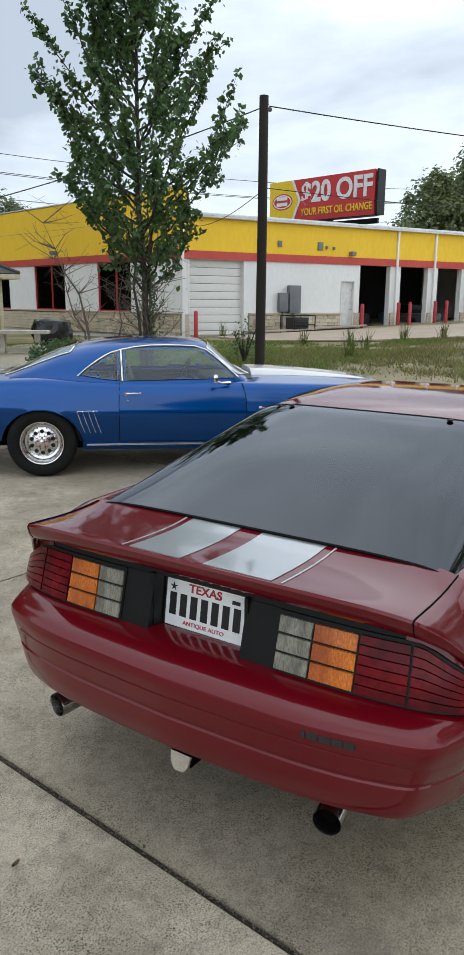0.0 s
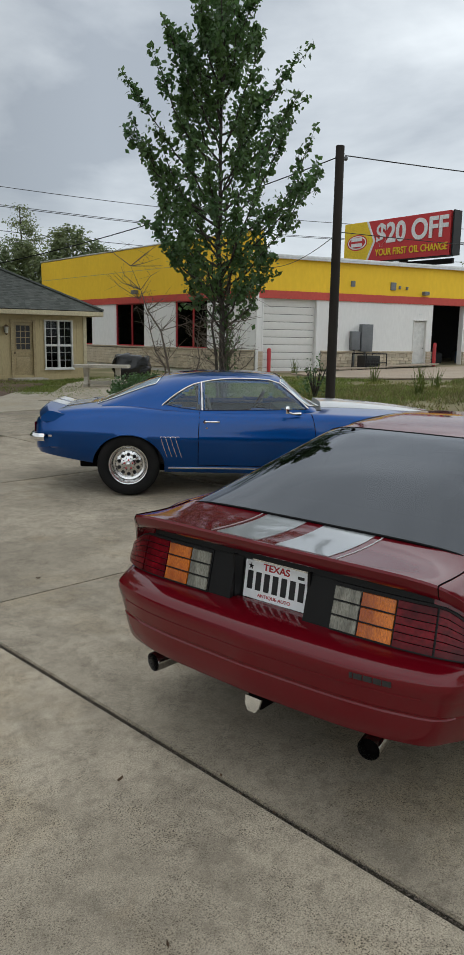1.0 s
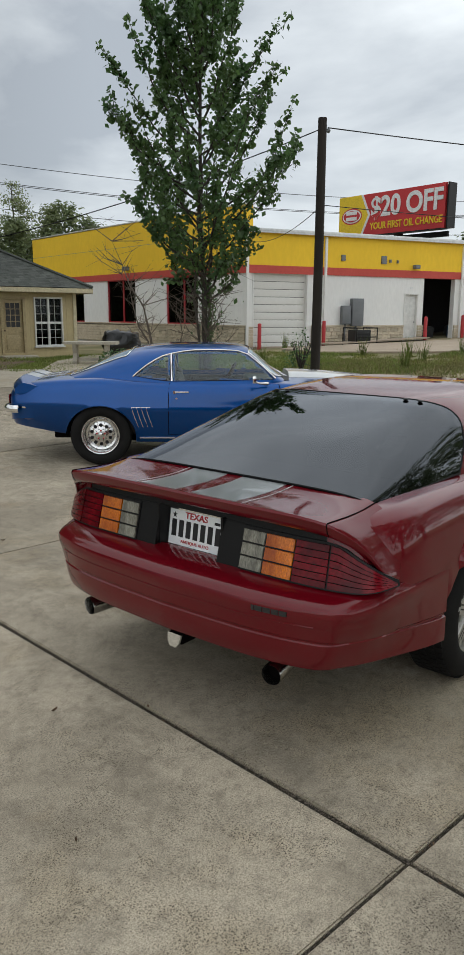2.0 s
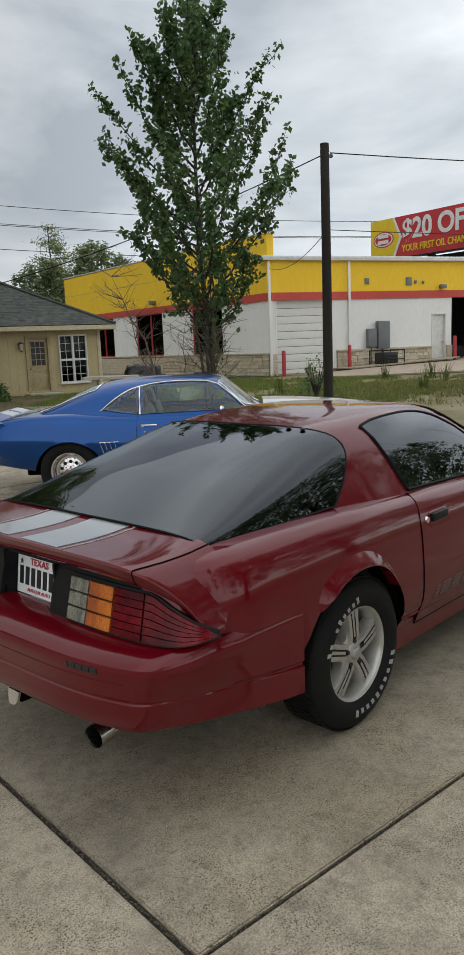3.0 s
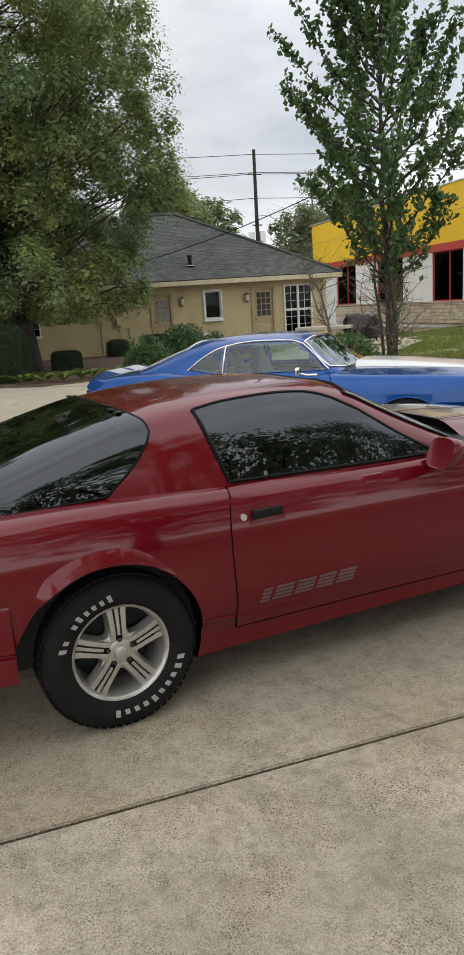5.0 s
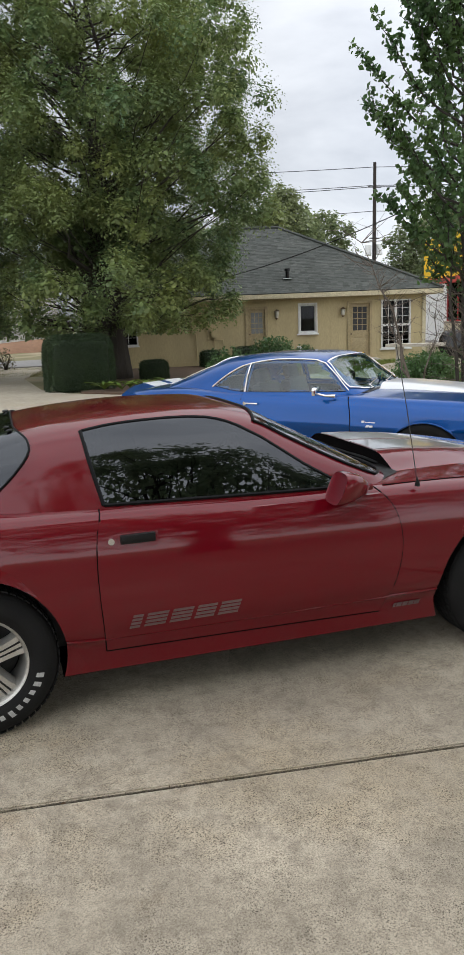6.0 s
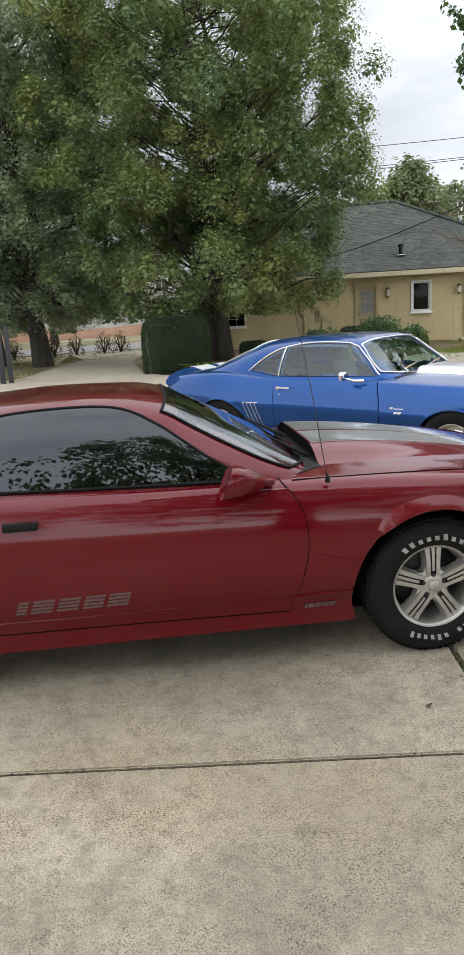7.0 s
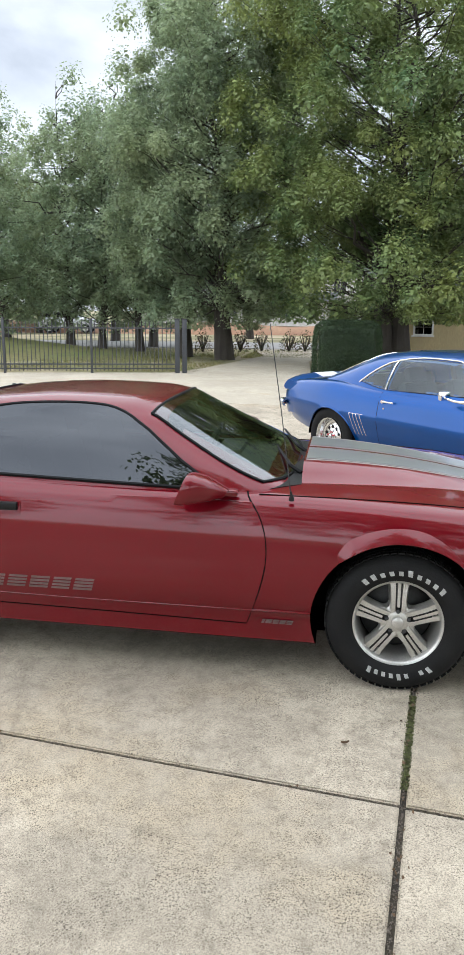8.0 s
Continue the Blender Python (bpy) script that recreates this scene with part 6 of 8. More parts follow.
near, far_blocks = [], []
stone_run(BM, .05, 9.0, -.05, .88, 1, near)
stone_run(ID, 3.30, 8.50, .0, .92, -1, near)
stone_run(BM, 9.0, 17.4, -.05, .88, 1, far_blocks)
for x0, x1 in ((9.38, 9.68), (11.68, 12.33), (14.28, 14.93), (16.73, 17.38), (-.02, .28)):
    stone_run(ID, x0, x1, .0, .95, -1, far_blocks)
boxes("mortar", [((4.5, .03, .42), (9, .05, .98)), ((13.2, .03, .42), (8.4, .05, .98))], M_MORTAR, shop, m=BM)
boxes("mortar", [((5.9, -.03, .44), (5.2, .05, .98))], M_MORTAR, shop)
for i, m in enumerate(near[:300]):
    o = new("stone", stone_meshes[i % 10])
    o.parent = shop
    o.matrix_basis = m
bm = bmesh.new()
for m in near[300:] + far_blocks:
    vs = bmesh.ops.create_cube(bm, size=1.0)["verts"]
    for v in vs:
        v.co = m @ v.co
o = part("stone", bm, M_STONE, shop, "pale limestone blocks")
o["kind"] = "stuff"
for m, x0, x1, y in ((BM, 0, 17.4, .07), (ID, 3.30, 8.5, -.07)):
    boxes("stone_ledge", [(((x0 + x1) / 2, y, .92), (x1 - x0, .17, .07))], M_STONE, shop, m=m, bevel=.012)
# wall lamps, vents, pipes
for x in (9.05,):
    boxes("wall_lamp", [((x, -.16, 3.70), (.28, .26, .18))], M_METALBOX, shop, bevel=.03)
boxes("wall_lamp", [((9.6, .20, 3.75), (.34, .28, .20))], M_METALBOX, shop, bevel=.03, m=BM)
boxes("vent", [((4.9, -.07, 3.98), (.22, .06, .26))], M_METALBOX, shop, bevel=.01)
boxes("vent", [((7.18, -.07, 3.96), (.30, .06, .36))], M_METALBOX, shop, bevel=.01)
boxes("vent", [((7.55, -.08, 3.92), (.10, .08, .14))], M_METALBOX, shop, bevel=.01)
boxes("vent", [((7.98, -.08, 3.90), (.10, .08, .14))], M_METALBOX, shop, bevel=.01)
boxes("door_number", [((8.93, -.03, 2.72), (.14, .02, .06))], M_CAP, shop)


def bollard_at(u, out, h=1.08):
    p = shop.matrix_basis @ Vector((u, -out, 0))
    g = height(p.x, p.y)
    b = thing("bollard", pose(p.x, p.y, g - .05), "red painted steel bollard beside a bay", "bollard", "shop bollards")
    bm = bmesh.new()
    tube(bm, [(0, 0, 0), (0, 0, h), (0, 0, h + .03), (0, 0, h + .05)], [.085, .085, .07, .03], 16)
    part("post", bm, M_BOLLARD, b)


for u, o in ((.46, .35), (3.75, .40), (9.60, .4), (11.95, .4), (12.25, .9), (14.5, .4), (14.8, .9), (17.1, .4)):
    bollard_at(u, o)
# switch boxes and air unit before the wall
ub = thing("switch_cabinet", shop.matrix_basis @ pose(5.48, -.06, .0), "grey electrical switch boxes on the shop wall", "electrical box")
boxes("tall_box", [((.18, -.13, 1.55), (.62, .26, 1.25))], M_METALBOX, ub, bevel=.015)
boxes("small_box", [((-.42, -.11, 1.42), (.46, .22, .85))], M_METALBOX, ub, bevel=.015)
boxes("conduit", [((-.42, -.08, .6), (.06, .06, .9))], M_METALBOX, ub, bevel=.01)
boxes("conduit", [((.18, -.08, .6), (.08, .08, .9))], M_METALBOX, ub, bevel=.01)
au = thing("air_unit", shop.matrix_basis @ pose(5.40, -.85, .0), "dark air-conditioning unit behind a pipe guard", "air conditioner")
boxes("cabinet", [((0, 0, .38), (.86, .6, .76))], M_ALLOY_DARK, au, bevel=.03)
for k in range(9):
    boxes("slat", [((0, -.31, .10 + .065 * k), (.80, .02, .02))], M_BLACK, au)
bm = bmesh.new()
for x in (-0.56, 0.56):
    tube(bm, [(x, -.6, -.1), (x, -.6, .85)], .025, 8)
    tube(bm, [(x, .5, -.1), (x, .5, .85)], .025, 8)
    tube(bm, [(x, -.6, .85), (x, .5, .85)], .025, 8)
tube(bm, [(-0.56, -.6, .85), (0.56, -.6, .85)], .025, 8)
tube(bm, [(-0.56, -.6, .45), (0.56, -.6, .45)], .025, 8)
pieces("guard_pipe", bm, M_BLACK, au)
# cars and drums in the bays
for u, w, h, nm, lab, cat in ((10.8, 1.5, 1.35, "parked_car", "dark car inside an open bay", "car"), (16.0, 1.5, 1.4, "parked_car", "grey car inside an open bay", "car")):
    p = shop.matrix_basis @ pose(u, 3.0, .03)
    c = thing(nm, p, lab, cat)
    mt = M_INNER if u < 12 else M_METALBOX
    bm = bmesh.new()
    box(bm, (0, 0, .55), (w, 3.6, .6), .15)
    part("body", bm, mt, c)
    bm = bmesh.new()
    box(bm, (0, .2, 1.05), (w * .85, 1.9, .55), .22)
    part("cabin", bm, M_BLACK, c)
    for sx in (-1, 1):
        for sy in (-1.1, 1.1):
            bm = bmesh.new()
            tube(bm, [(sx * w / 2 - sx * .18, sy, .30), (sx * w / 2, sy, .30)], .30, 16)
            part("wheel", bm, M_TYRE, c)
dm = thing("drum", shop.matrix_basis @ pose(13.1, 1.6, .02), "blue plastic drum in an open bay", "drum")
bm = bmesh.new()
tube(bm, [(0, 0, 0), (0, 0, .3), (0, 0, .32), (0, 0, .6), (0, 0, .62), (0, 0, .88), (0, 0, .92)], [.28, .29, .30, .29, .30, .29, .26], 20)
part("barrel", bm, mat("blue_plastic", (.03, .09, .2), .4), dm)

# ---- the house ----
HZ = -.02
house = thing("house", pose(12.26, 23.1, HZ, 0, 0, -15), "tan board house with white windows and a grey shingle hip roof", "house")
H0, H1, HD, HW = -9.6, 3.02, 10.4, 2.42
H_OPEN = [(1.28, 2.40, .42, 2.26), (-2.00, -1.30, 1.12, 2.24), (-.02, .82, .06, 2.20), (-4.04, -3.30, .20, 2.12), (-9.05, -8.35, .90, 2.05)]
wall_strip("wall", ID, H0, H1, -.2, HW + .2, H_OPEN, 0, .20, M_SIDING, house, "tan vertical board wall")
boxes("wall", [((H1 - .1, HD / 2 + .1, HW / 2), (.2, HD, HW + .4)), ((H0 + .1, HD / 2 + .1, HW / 2), (.2, HD, HW + .4)), (((H0 + H1) / 2, HD, HW / 2), (H1 - H0, .2, HW + .4))], M_SIDING, house)
# room surfaces behind the windows, with the indoor dimness in their colour
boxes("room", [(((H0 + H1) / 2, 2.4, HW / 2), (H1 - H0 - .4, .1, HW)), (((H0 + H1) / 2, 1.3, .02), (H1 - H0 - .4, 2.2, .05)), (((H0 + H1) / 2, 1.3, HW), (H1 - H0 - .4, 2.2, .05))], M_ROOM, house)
# boards with narrow grooves between them, cut round the openings
for k in range(41):
    xa, xb = H0 + .305 * k + .004, min(H0 + .305 * (k + 1) - .004, H1)
    cuts = sorted({xa, xb} | {e for o in H_OPEN for e in (o[0] - .02, o[1] + .02) if xa < e < xb})
    items = []
    for x0, x1 in zip(cuts[:-1], cuts[1:]):
        xm, lo = (x0 + x1) / 2, .14
        for o in sorted([o for o in H_OPEN if o[0] - .02 < xm < o[1] + .02], key=lambda o: o[2]):
            if o[2] - .02 > lo:
                items.append(((xm, -.005, (lo + o[2] - .02) / 2), (x1 - x0, .010, o[2] - .02 - lo)))
            lo = o[3] + .02
        items.append(((xm, -.005, (lo + HW + .05) / 2), (x1 - x0, .010, HW + .05 - lo)))
    for item in items:
        boxes("board", [item], M_SIDING, house)
for x in (H0 + .06, H1 - .06):
    boxes("corner_board", [((x, -.02, HW / 2), (.14, .05, HW + .3))], M_TRIM_CREAM, house)
boxes("skirting", [(((H0 + H1) / 2, -.02, .05), (H1 - H0, .05, .22))], M_SIDING, house)
# eaves
EV = .52
ex0, ex1, ey0, ey1 = H0 - EV, H1 + EV, -EV, HD + EV
boxes("fascia", [(((ex0 + ex1) / 2, ey0, HW + .13), (ex1 - ex0, .04, .17)), ((ex1, (ey0 + ey1) / 2, HW + .13), (.04, ey1 - ey0, .20)), ((ex0, (ey0 + ey1) / 2, HW + .13), (.04, ey1 - ey0, .20))], M_TRIM_CREAM, house)
boxes("soffit", [(((ex0 + ex1) / 2, -EV / 2 - .01, HW + .06), (ex1 - ex0 - .04, EV - .04, .03)), ((H1 + EV / 2, HD / 2, HW + .06), (EV - .04, HD, .03))], M_TRIM_CREAM, house)
# hip roof with courses of shingles
run = (ey1 - ey0) / 2
RZ0, RZ1 = HW + .24, HW + .24 + run * .53
rx0, rx1 = ex0 + run, ex1 - run
bm = bmesh.new()
c = [(ex0, ey0, RZ0), (ex1, ey0, RZ0), (ex1, ey1, RZ0), (ex0, ey1, RZ0)]
r0, r1 = (rx0, ey0 + run, RZ1), (rx1, ey0 + run, RZ1)
for f in ((c[0], c[1], r1, r0), (c[1], c[2], r1), (c[2], c[3], r0, r1), (c[3], c[0], r0)):
    bm.faces.new([bm.verts.new(v) for v in f])
bm.faces.new([bm.verts.new(v) for v in c[::-1]])
bmesh.ops.remove_doubles(bm, verts=bm.verts, dist=1e-4)
bmesh.ops.recalc_face_normals(bm, faces=bm.faces)
roof = part("roof", bm, M_SHINGLE, house, "grey shingle hip roof", sharp=10)
rngs = random.Random(3)
bm = bmesh.new()
slope = math.hypot(run, RZ1 - RZ0)
n_rows = int(slope / .145)
for face in ("front", "right"):
    L0, L1 = (c[0], c[1]) if face == "front" else (c[1], c[2])
    T0, T1 = (r0, r1) if face == "front" else (r1, r1)
    for k in range(n_rows):
        f = k / n_rows
        a, b = Vector(L0).lerp(Vector(T0), f), Vector(L1).lerp(Vector(T1), f)
        a2, b2 = Vector(L0).lerp(Vector(T0), min(1, f + 1.15 / n_rows)), Vector(L1).lerp(Vector(T1), min(1, f + 1.15 / n_rows))
        d = (b - a)
        ln = d.length
        if ln < .3:
            continue
        nrm = (b - a).cross(a2 - a).normalized()
        nrm = nrm if nrm.z > 0 else -nrm
        up = (a2 - a) - d * ((a2 - a).dot(d) / (ln * ln))
        x = 0.0
        while x < ln - .02:
            w = min(rngs.uniform(.12, .30), ln - x)
            lift = rngs.uniform(.004, .013)
            p0 = a + d * (x / ln) + nrm * lift
            p1 = a + d * ((x + w - .012) / ln) + nrm * lift
            q0, q1 = p0 + up - nrm * (lift - .003), p1 + up - nrm * (lift - .003)
            fv = [bm.verts.new(v) for v in (p0, p1, q1, q0)]
            bm.faces.new(fv)
            g0, g1 = bm.verts.new(p0 - nrm * lift), bm.verts.new(p1 - nrm * lift)
            bm.faces.new((fv[0], g0, g1, fv[1]))
            x += w
me = bpy.data.meshes.new("shingle")
bm.normal_update()
bm.to_mesh(me)
bm.free()
me.materials.append(M_SHINGLE)
o = new("shingle", me)
o.parent = roof
o["kind"] = "stuff"
bm = bmesh.new()
tube(bm, [Vector(r0) + Vector((0, 0, .02)), Vector(r1) + Vector((0, 0, .02))], .09, 6)
tube(bm, [Vector(c[1]) + Vector((0, 0, .01)), Vector(r1) + Vector((0, 0, .02))], .08, 6)
part("ridge", bm, M_SHINGLE, roof)


def roof_z(y):
    return RZ0 + (y - ey0) * .53


for x, y in ((-2.35, .55), (-4.9, 4.2)):
    bm = bmesh.new()
    z = roof_z(y)
    tube(bm, [(x, y, z - .05), (x, y, z + .30), (x, y, z + .31), (x, y, z + .40)], [.075, .075, .12, .11], 12)
    part("roof_vent", bm, M_BLACK, roof)
    boxes("vent_base", [((x, y, z + .02), (.34, .34, .03))], M_CAP, roof)


def window(x0, x1, z0, z1, cols, rows, name="window", frame=M_TRIM_WHITE, back=M_BLIND, split=None):
    fw = .055
    items = [((x0, -.01, (z0 + z1) / 2), (fw, .12, z1 - z0 + fw)), ((x1, -.01, (z0 + z1) / 2), (fw, .12, z1 - z0 + fw)), (((x0 + x1) / 2, -.01, z0), (x1 - x0, .14, fw)), (((x0 + x1) / 2, -.01, z1), (x1 - x0, .12, fw))]
    if split:
        items += [((x0 + (x1 - x0) * s, .0, (z0 + z1) / 2), (.085, .10, z1 - z0)) for s in split]
    w = boxes(name, items, frame, house, "white framed window", bevel=.006)
    boxes("sill", [(((x0 + x1) / 2, -.06, z0 - .05), (x1 - x0 + .14, .12, .05))], frame, w, bevel=.008)
    for i in range(1, cols):
        x = x0 + (x1 - x0) * i / cols
        if not split or all(abs(x - (x0 + (x1 - x0) * s)) > .05 for s in split):
            boxes("glazing_bar", [((x, .03, (z0 + z1) / 2), (.014, .035, z1 - z0))], frame, w)
    for j in range(1, rows):
        boxes("glazing_bar", [(((x0 + x1) / 2, .03, z0 + (z1 - z0) * j / rows), (x1 - x0, .035, .015))], frame, w)
    boxes("pane", [(((x0 + x1) / 2, .045, (z0 + z1) / 2), (x1 - x0, .008, z1 - z0))], M_HOUSE_GLASS, w)
    if back:
        boxes("blind", [(((x0 + x1) / 2, .12, z0 + (z1 - z0) * .62), (x1 - x0, .02, (z1 - z0) * .75))], back, w)
    return w


window(1.28, 2.40, .42, 2.26, 4, 6, split=(.5,), back=M_BLIND)
boxes("mid_rail", [((1.84, -.01, 1.30), (1.12, .11, .07))], M_TRIM_WHITE, house)
w = window(-2.00, -1.30, 1.12, 2.24, 1, 1, back=None)
boxes("sash", [((x, .025, 1.68), (.05, .04, 1.02)) for x in (-1.945, -1.355)] + [((-1.65, .025, z), (.64, .04, .05)) for z in (1.175, 2.185)], M_TRIM_WHITE, w, bevel=.004)
bm = bmesh.new()
tube(bm, [(-1.55, .10, 1.14), (-1.55, .10, 1.36), (-1.57, .10, 1.42), (-1.63, .10, 1.45), (-1.69, .10, 1.42), (-1.71, .10, 1.34)], .016, 8)
part("tap", bm, M_CHROME, w, "white curved tap behind the glass")
window(-9.05, -8.35, .90, 2.05, 2, 4, back=M_BLIND)


def house_door(x0, x1, z0, z1, behind=M_ROOM):
    d = boxes("door", [(((x0 + x1) / 2, .06, (z0 + z1) / 2), (x1 - x0 - .04, .05, z1 - z0))], M_DOOR_TAN, house, "tan panel door with small panes", bevel=.006)
    boxes("door_frame", [((x0 - .02, -.01, (z0 + z1) / 2), (.10, .12, z1 - z0 + .1)), ((x1 + .02, -.01, (z0 + z1) / 2), (.10, .12, z1 - z0 + .1)), (((x0 + x1) / 2, -.01, z1 + .03), (x1 - x0 + .14, .12, .09))], M_DOOR_TAN, house)
    gx0, gx1, gz0, gz1 = x0 + .15, x1 - .12, z0 + (z1 - z0) * .50, z1 - .14
    boxes("door_pane", [(((gx0 + gx1) / 2, .028, (gz0 + gz1) / 2), (gx1 - gx0, .012, gz1 - gz0))], behind, d)
    bars = [((gx0 + (gx1 - gx0) * i / 3, .020, (gz0 + gz1) / 2), (.022, .02, gz1 - gz0 + .03)) for i in range(4)] + [(((gx0 + gx1) / 2, .020, gz0 + (gz1 - gz0) * j / 4), (gx1 - gx0 + .03, .02, .022)) for j in range(5)]
    for b in bars:
        boxes("glazing_bar", [b], M_DOOR_TAN, d)
    for zz in (z0 + .28, ):
        boxes("panel", [(((x0 + x1) / 2, .03, zz + .22), (x1 - x0 - .30, .02, .55))], M_DOOR_TAN, d, bevel=.01)
    bm = bmesh.new()
    bmesh.ops.create_uvsphere(bm, u_segments=12, v_segments=8, radius=.035, matrix=Matrix.Translation((x0 + .09, -.01, z0 + .95)))
    part("door_knob", bm, M_BRASS, d)


house_door(-.02, .82, .06, 2.20)
house_door(-4.04, -3.30, .20, 2.12, M_DIM_BLIND)
boxes("step", [((.4, -.45, .02), (1.3, .8, .10))], M_BENCH, house, bevel=.01)
for x, z in ((-.28, 1.86), (-2.88, 1.86)):
    lam = boxes("wall_lantern", [((x, -.03, z + .02), (.09, .05, .22))], M_BRASS, house, "brass wall lantern", bevel=.01)
    bm = bmesh.new()
    tube(bm, [(x, -.05, z - .05), (x, -.12, z + .16), (x, -.15, z + .20)], .012, 6)
    tube(bm, [(x, -.15, z + .21), (x, -.15, z + .13)], [.02, .12], 10)
    tube(bm, [(x, -.15, z - .12), (x, -.15, z - .18)], [.07, .02], 10)
    part("lantern_cap", bm, M_BRASS, lam)
    bm = bmesh.new()
    tube(bm, [(x, -.15, z - .11), (x, -.15, z + .13)], [.06, .085], 10)
    part("lantern_glass", bm, M_LAMP_GLASS, lam)
# meter boxes and pipes on the wall
for x, z, w, h in ((-6.05, 1.45, .28, .42), (-5.6, 1.6, .20, .26), (-5.35, 1.25, .24, .30)):
    boxes("meter_box", [((x, -.08, z), (w, .16, h))], M_SIDING, house, bevel=.01)
bm = bmesh.new()
for pts in ([(-6.05, -.05, 1.3), (-6.05, -.05, .1)], [(-5.35, -.05, 1.1), (-5.35, -.05, .1)], [(-5.6, -.05, 1.5), (-5.6, -.05, 1.0), (-5.0, -.05, 1.0), (-5.0, -.05, .15)]):
    tube(bm, pts, .022, 6)
part("conduit", bm, M_SIDING, house)
boxes("wall_outlet", [((-2.0, -.07, .55), (.20, .12, .14))], M_CAP, house, bevel=.02)


# ---- paving beyond the slabs ----
polygon_sheet("driveway", [(-30, 13.03), (2.52, 9.27), (2.94, 12.9), (.55, 15.7), (.0, 17.2), (-.3, 22.5), (1.0, 30.2), (-3.2, 30.2), (-2.2, 25.0), (-3.2, 18.6), (-3.9, 16.35), (-12, 14.3), (-30, 14.0)], .0, M_DRIVE, "pale worn concrete driveway to the street", "driveway")
polygon_sheet("patio", [(7.2, 14.6), (9.2, 16.6), (11.9, 19.4), (15.4, 21.6), (16.8, 20.6), (14.9, 16.2), (11.5, 13.4), (8.4, 11.9)], .02, M_DRIVE, "pale concrete patio beside the house", "patio")
polygon_sheet("mulch_bed", [(.9, 15.6), (2.0, 14.5), (4.6, 14.4), (6.4, 15.6), (8.6, 17.6), (11.4, 20.0), (11.6, 22.9), (2.8, 25.2), (1.2, 21)], .01, M_MULCH, "brown mulch planting bed along the house", "planting bed")
polygon_sheet("apron", [(21.4, 16.6), (24.6, 15.1), (30.5, 10.4), (48, 1.0), (48, -9), (27.0, 3.0), (20.9, 9.6), (19.6, 13.6)], .03, M_GRAVEL, "sandy concrete apron before the shop bays", "apron")
polygon_sheet("street", [(-90, 22.0), (-30, 29.0), (0, 31.0), (60, 38), (120, 46), (120, 55), (60, 46.5), (0, 38.0), (-30, 36.0), (-90, 29)], .0, M_ROAD, "pale street across the end of the driveway", "street")

# a raised walk with a kerb along the shop's foot
q0 = [shop.matrix_basis @ Vector(v) for v in ((3.1, -.02, 0), (9.45, -.02, 0), (9.6, -.8, 0), (8.6, -1.35, 0), (3.3, -1.6, 0))]
polygon_sheet("shop_walk", [(v.x, v.y) for v in q0], .10, M_GRAVEL, "low kerbed concrete walk along the shop wall", "walkway")
polygon_sheet("terrace", [(2.96, 12.93), (6.78, 12.47), (8.38, 11.92), (7.2, 14.6), (9.15, 16.6), (8.58, 17.55), (6.4, 15.57), (4.6, 14.35), (2.0, 14.42), (1.72, 14.36)], .004, M_DRIVE, "pale concrete between the slabs and the planting bed", "terrace")


# ---- trees and plants ----
def leaf_mesh(name, centres, size, material, rg, droop=0.0, facing=None):
    """One mesh of many small folded leaves at the given places; facing turns them outwards from their clumps."""
    n = len(centres)
    nrm = rg.normal(size=(n, 3))
    nrm[:, 2] = np.abs(nrm[:, 2]) * .8 + .15
    if facing is not None:
        nrm = nrm * .42 + facing
    nrm /= np.linalg.norm(nrm, axis=1)[:, None]
    t = rg.normal(size=(n, 3))
    t[:, 2] -= droop
    t -= nrm * (t * nrm).sum(1)[:, None]
    t /= np.linalg.norm(t, axis=1)[:, None]
    b = np.cross(nrm, t)
    s = (size * rg.uniform(.65, 1.3, n))[:, None]
    quad = np.stack([centres - t * s * .5, centres + b * s * .36 + nrm * s * .08, centres + t * s * .55, centres - b * s * .36 + nrm * s * .08], 1)
    me = bpy.data.meshes.new(name)
    me.vertices.add(n * 4)
    me.vertices.foreach_set("co", quad.reshape(-1).astype(np.float32))
    me.loops.add(n * 4)
    me.loops.foreach_set("vertex_index", np.arange(n * 4, dtype=np.int32))
    me.polygons.add(n)
    me.polygons.foreach_set("loop_start", np.arange(0, n * 4, 4, dtype=np.int32))
    me.polygons.foreach_set("loop_total", np.full(n, 4, dtype=np.int32))
    me.update()
    me.validate()
    me.materials.append(material)
    return me


def leaf_part(name, me, parent, label=""):
    o = new(name, me)
    o.parent = parent
    if label:
        o["label"] = label
    return o


def bent(p, q, rg, amount, n=5):
    p, q = np.array(p, float), np.array(q, float)
    out = [p + (q - p) * k / n + (rg.normal(size=3) * amount * math.sin(math.pi * k / n)) for k in range(n + 1)]
    return out


def lump(a, z, seed):
    """Uneven swelling of a crown's outline over angle and height."""
    return noise.noise(Vector((math.cos(a) * 1.7 + seed * 3.1, math.sin(a) * 1.7, z * .55))) * .34 + noise.noise(Vector((math.cos(a) * 4, math.sin(a) * 4 + seed, z * 1.3))) * .16


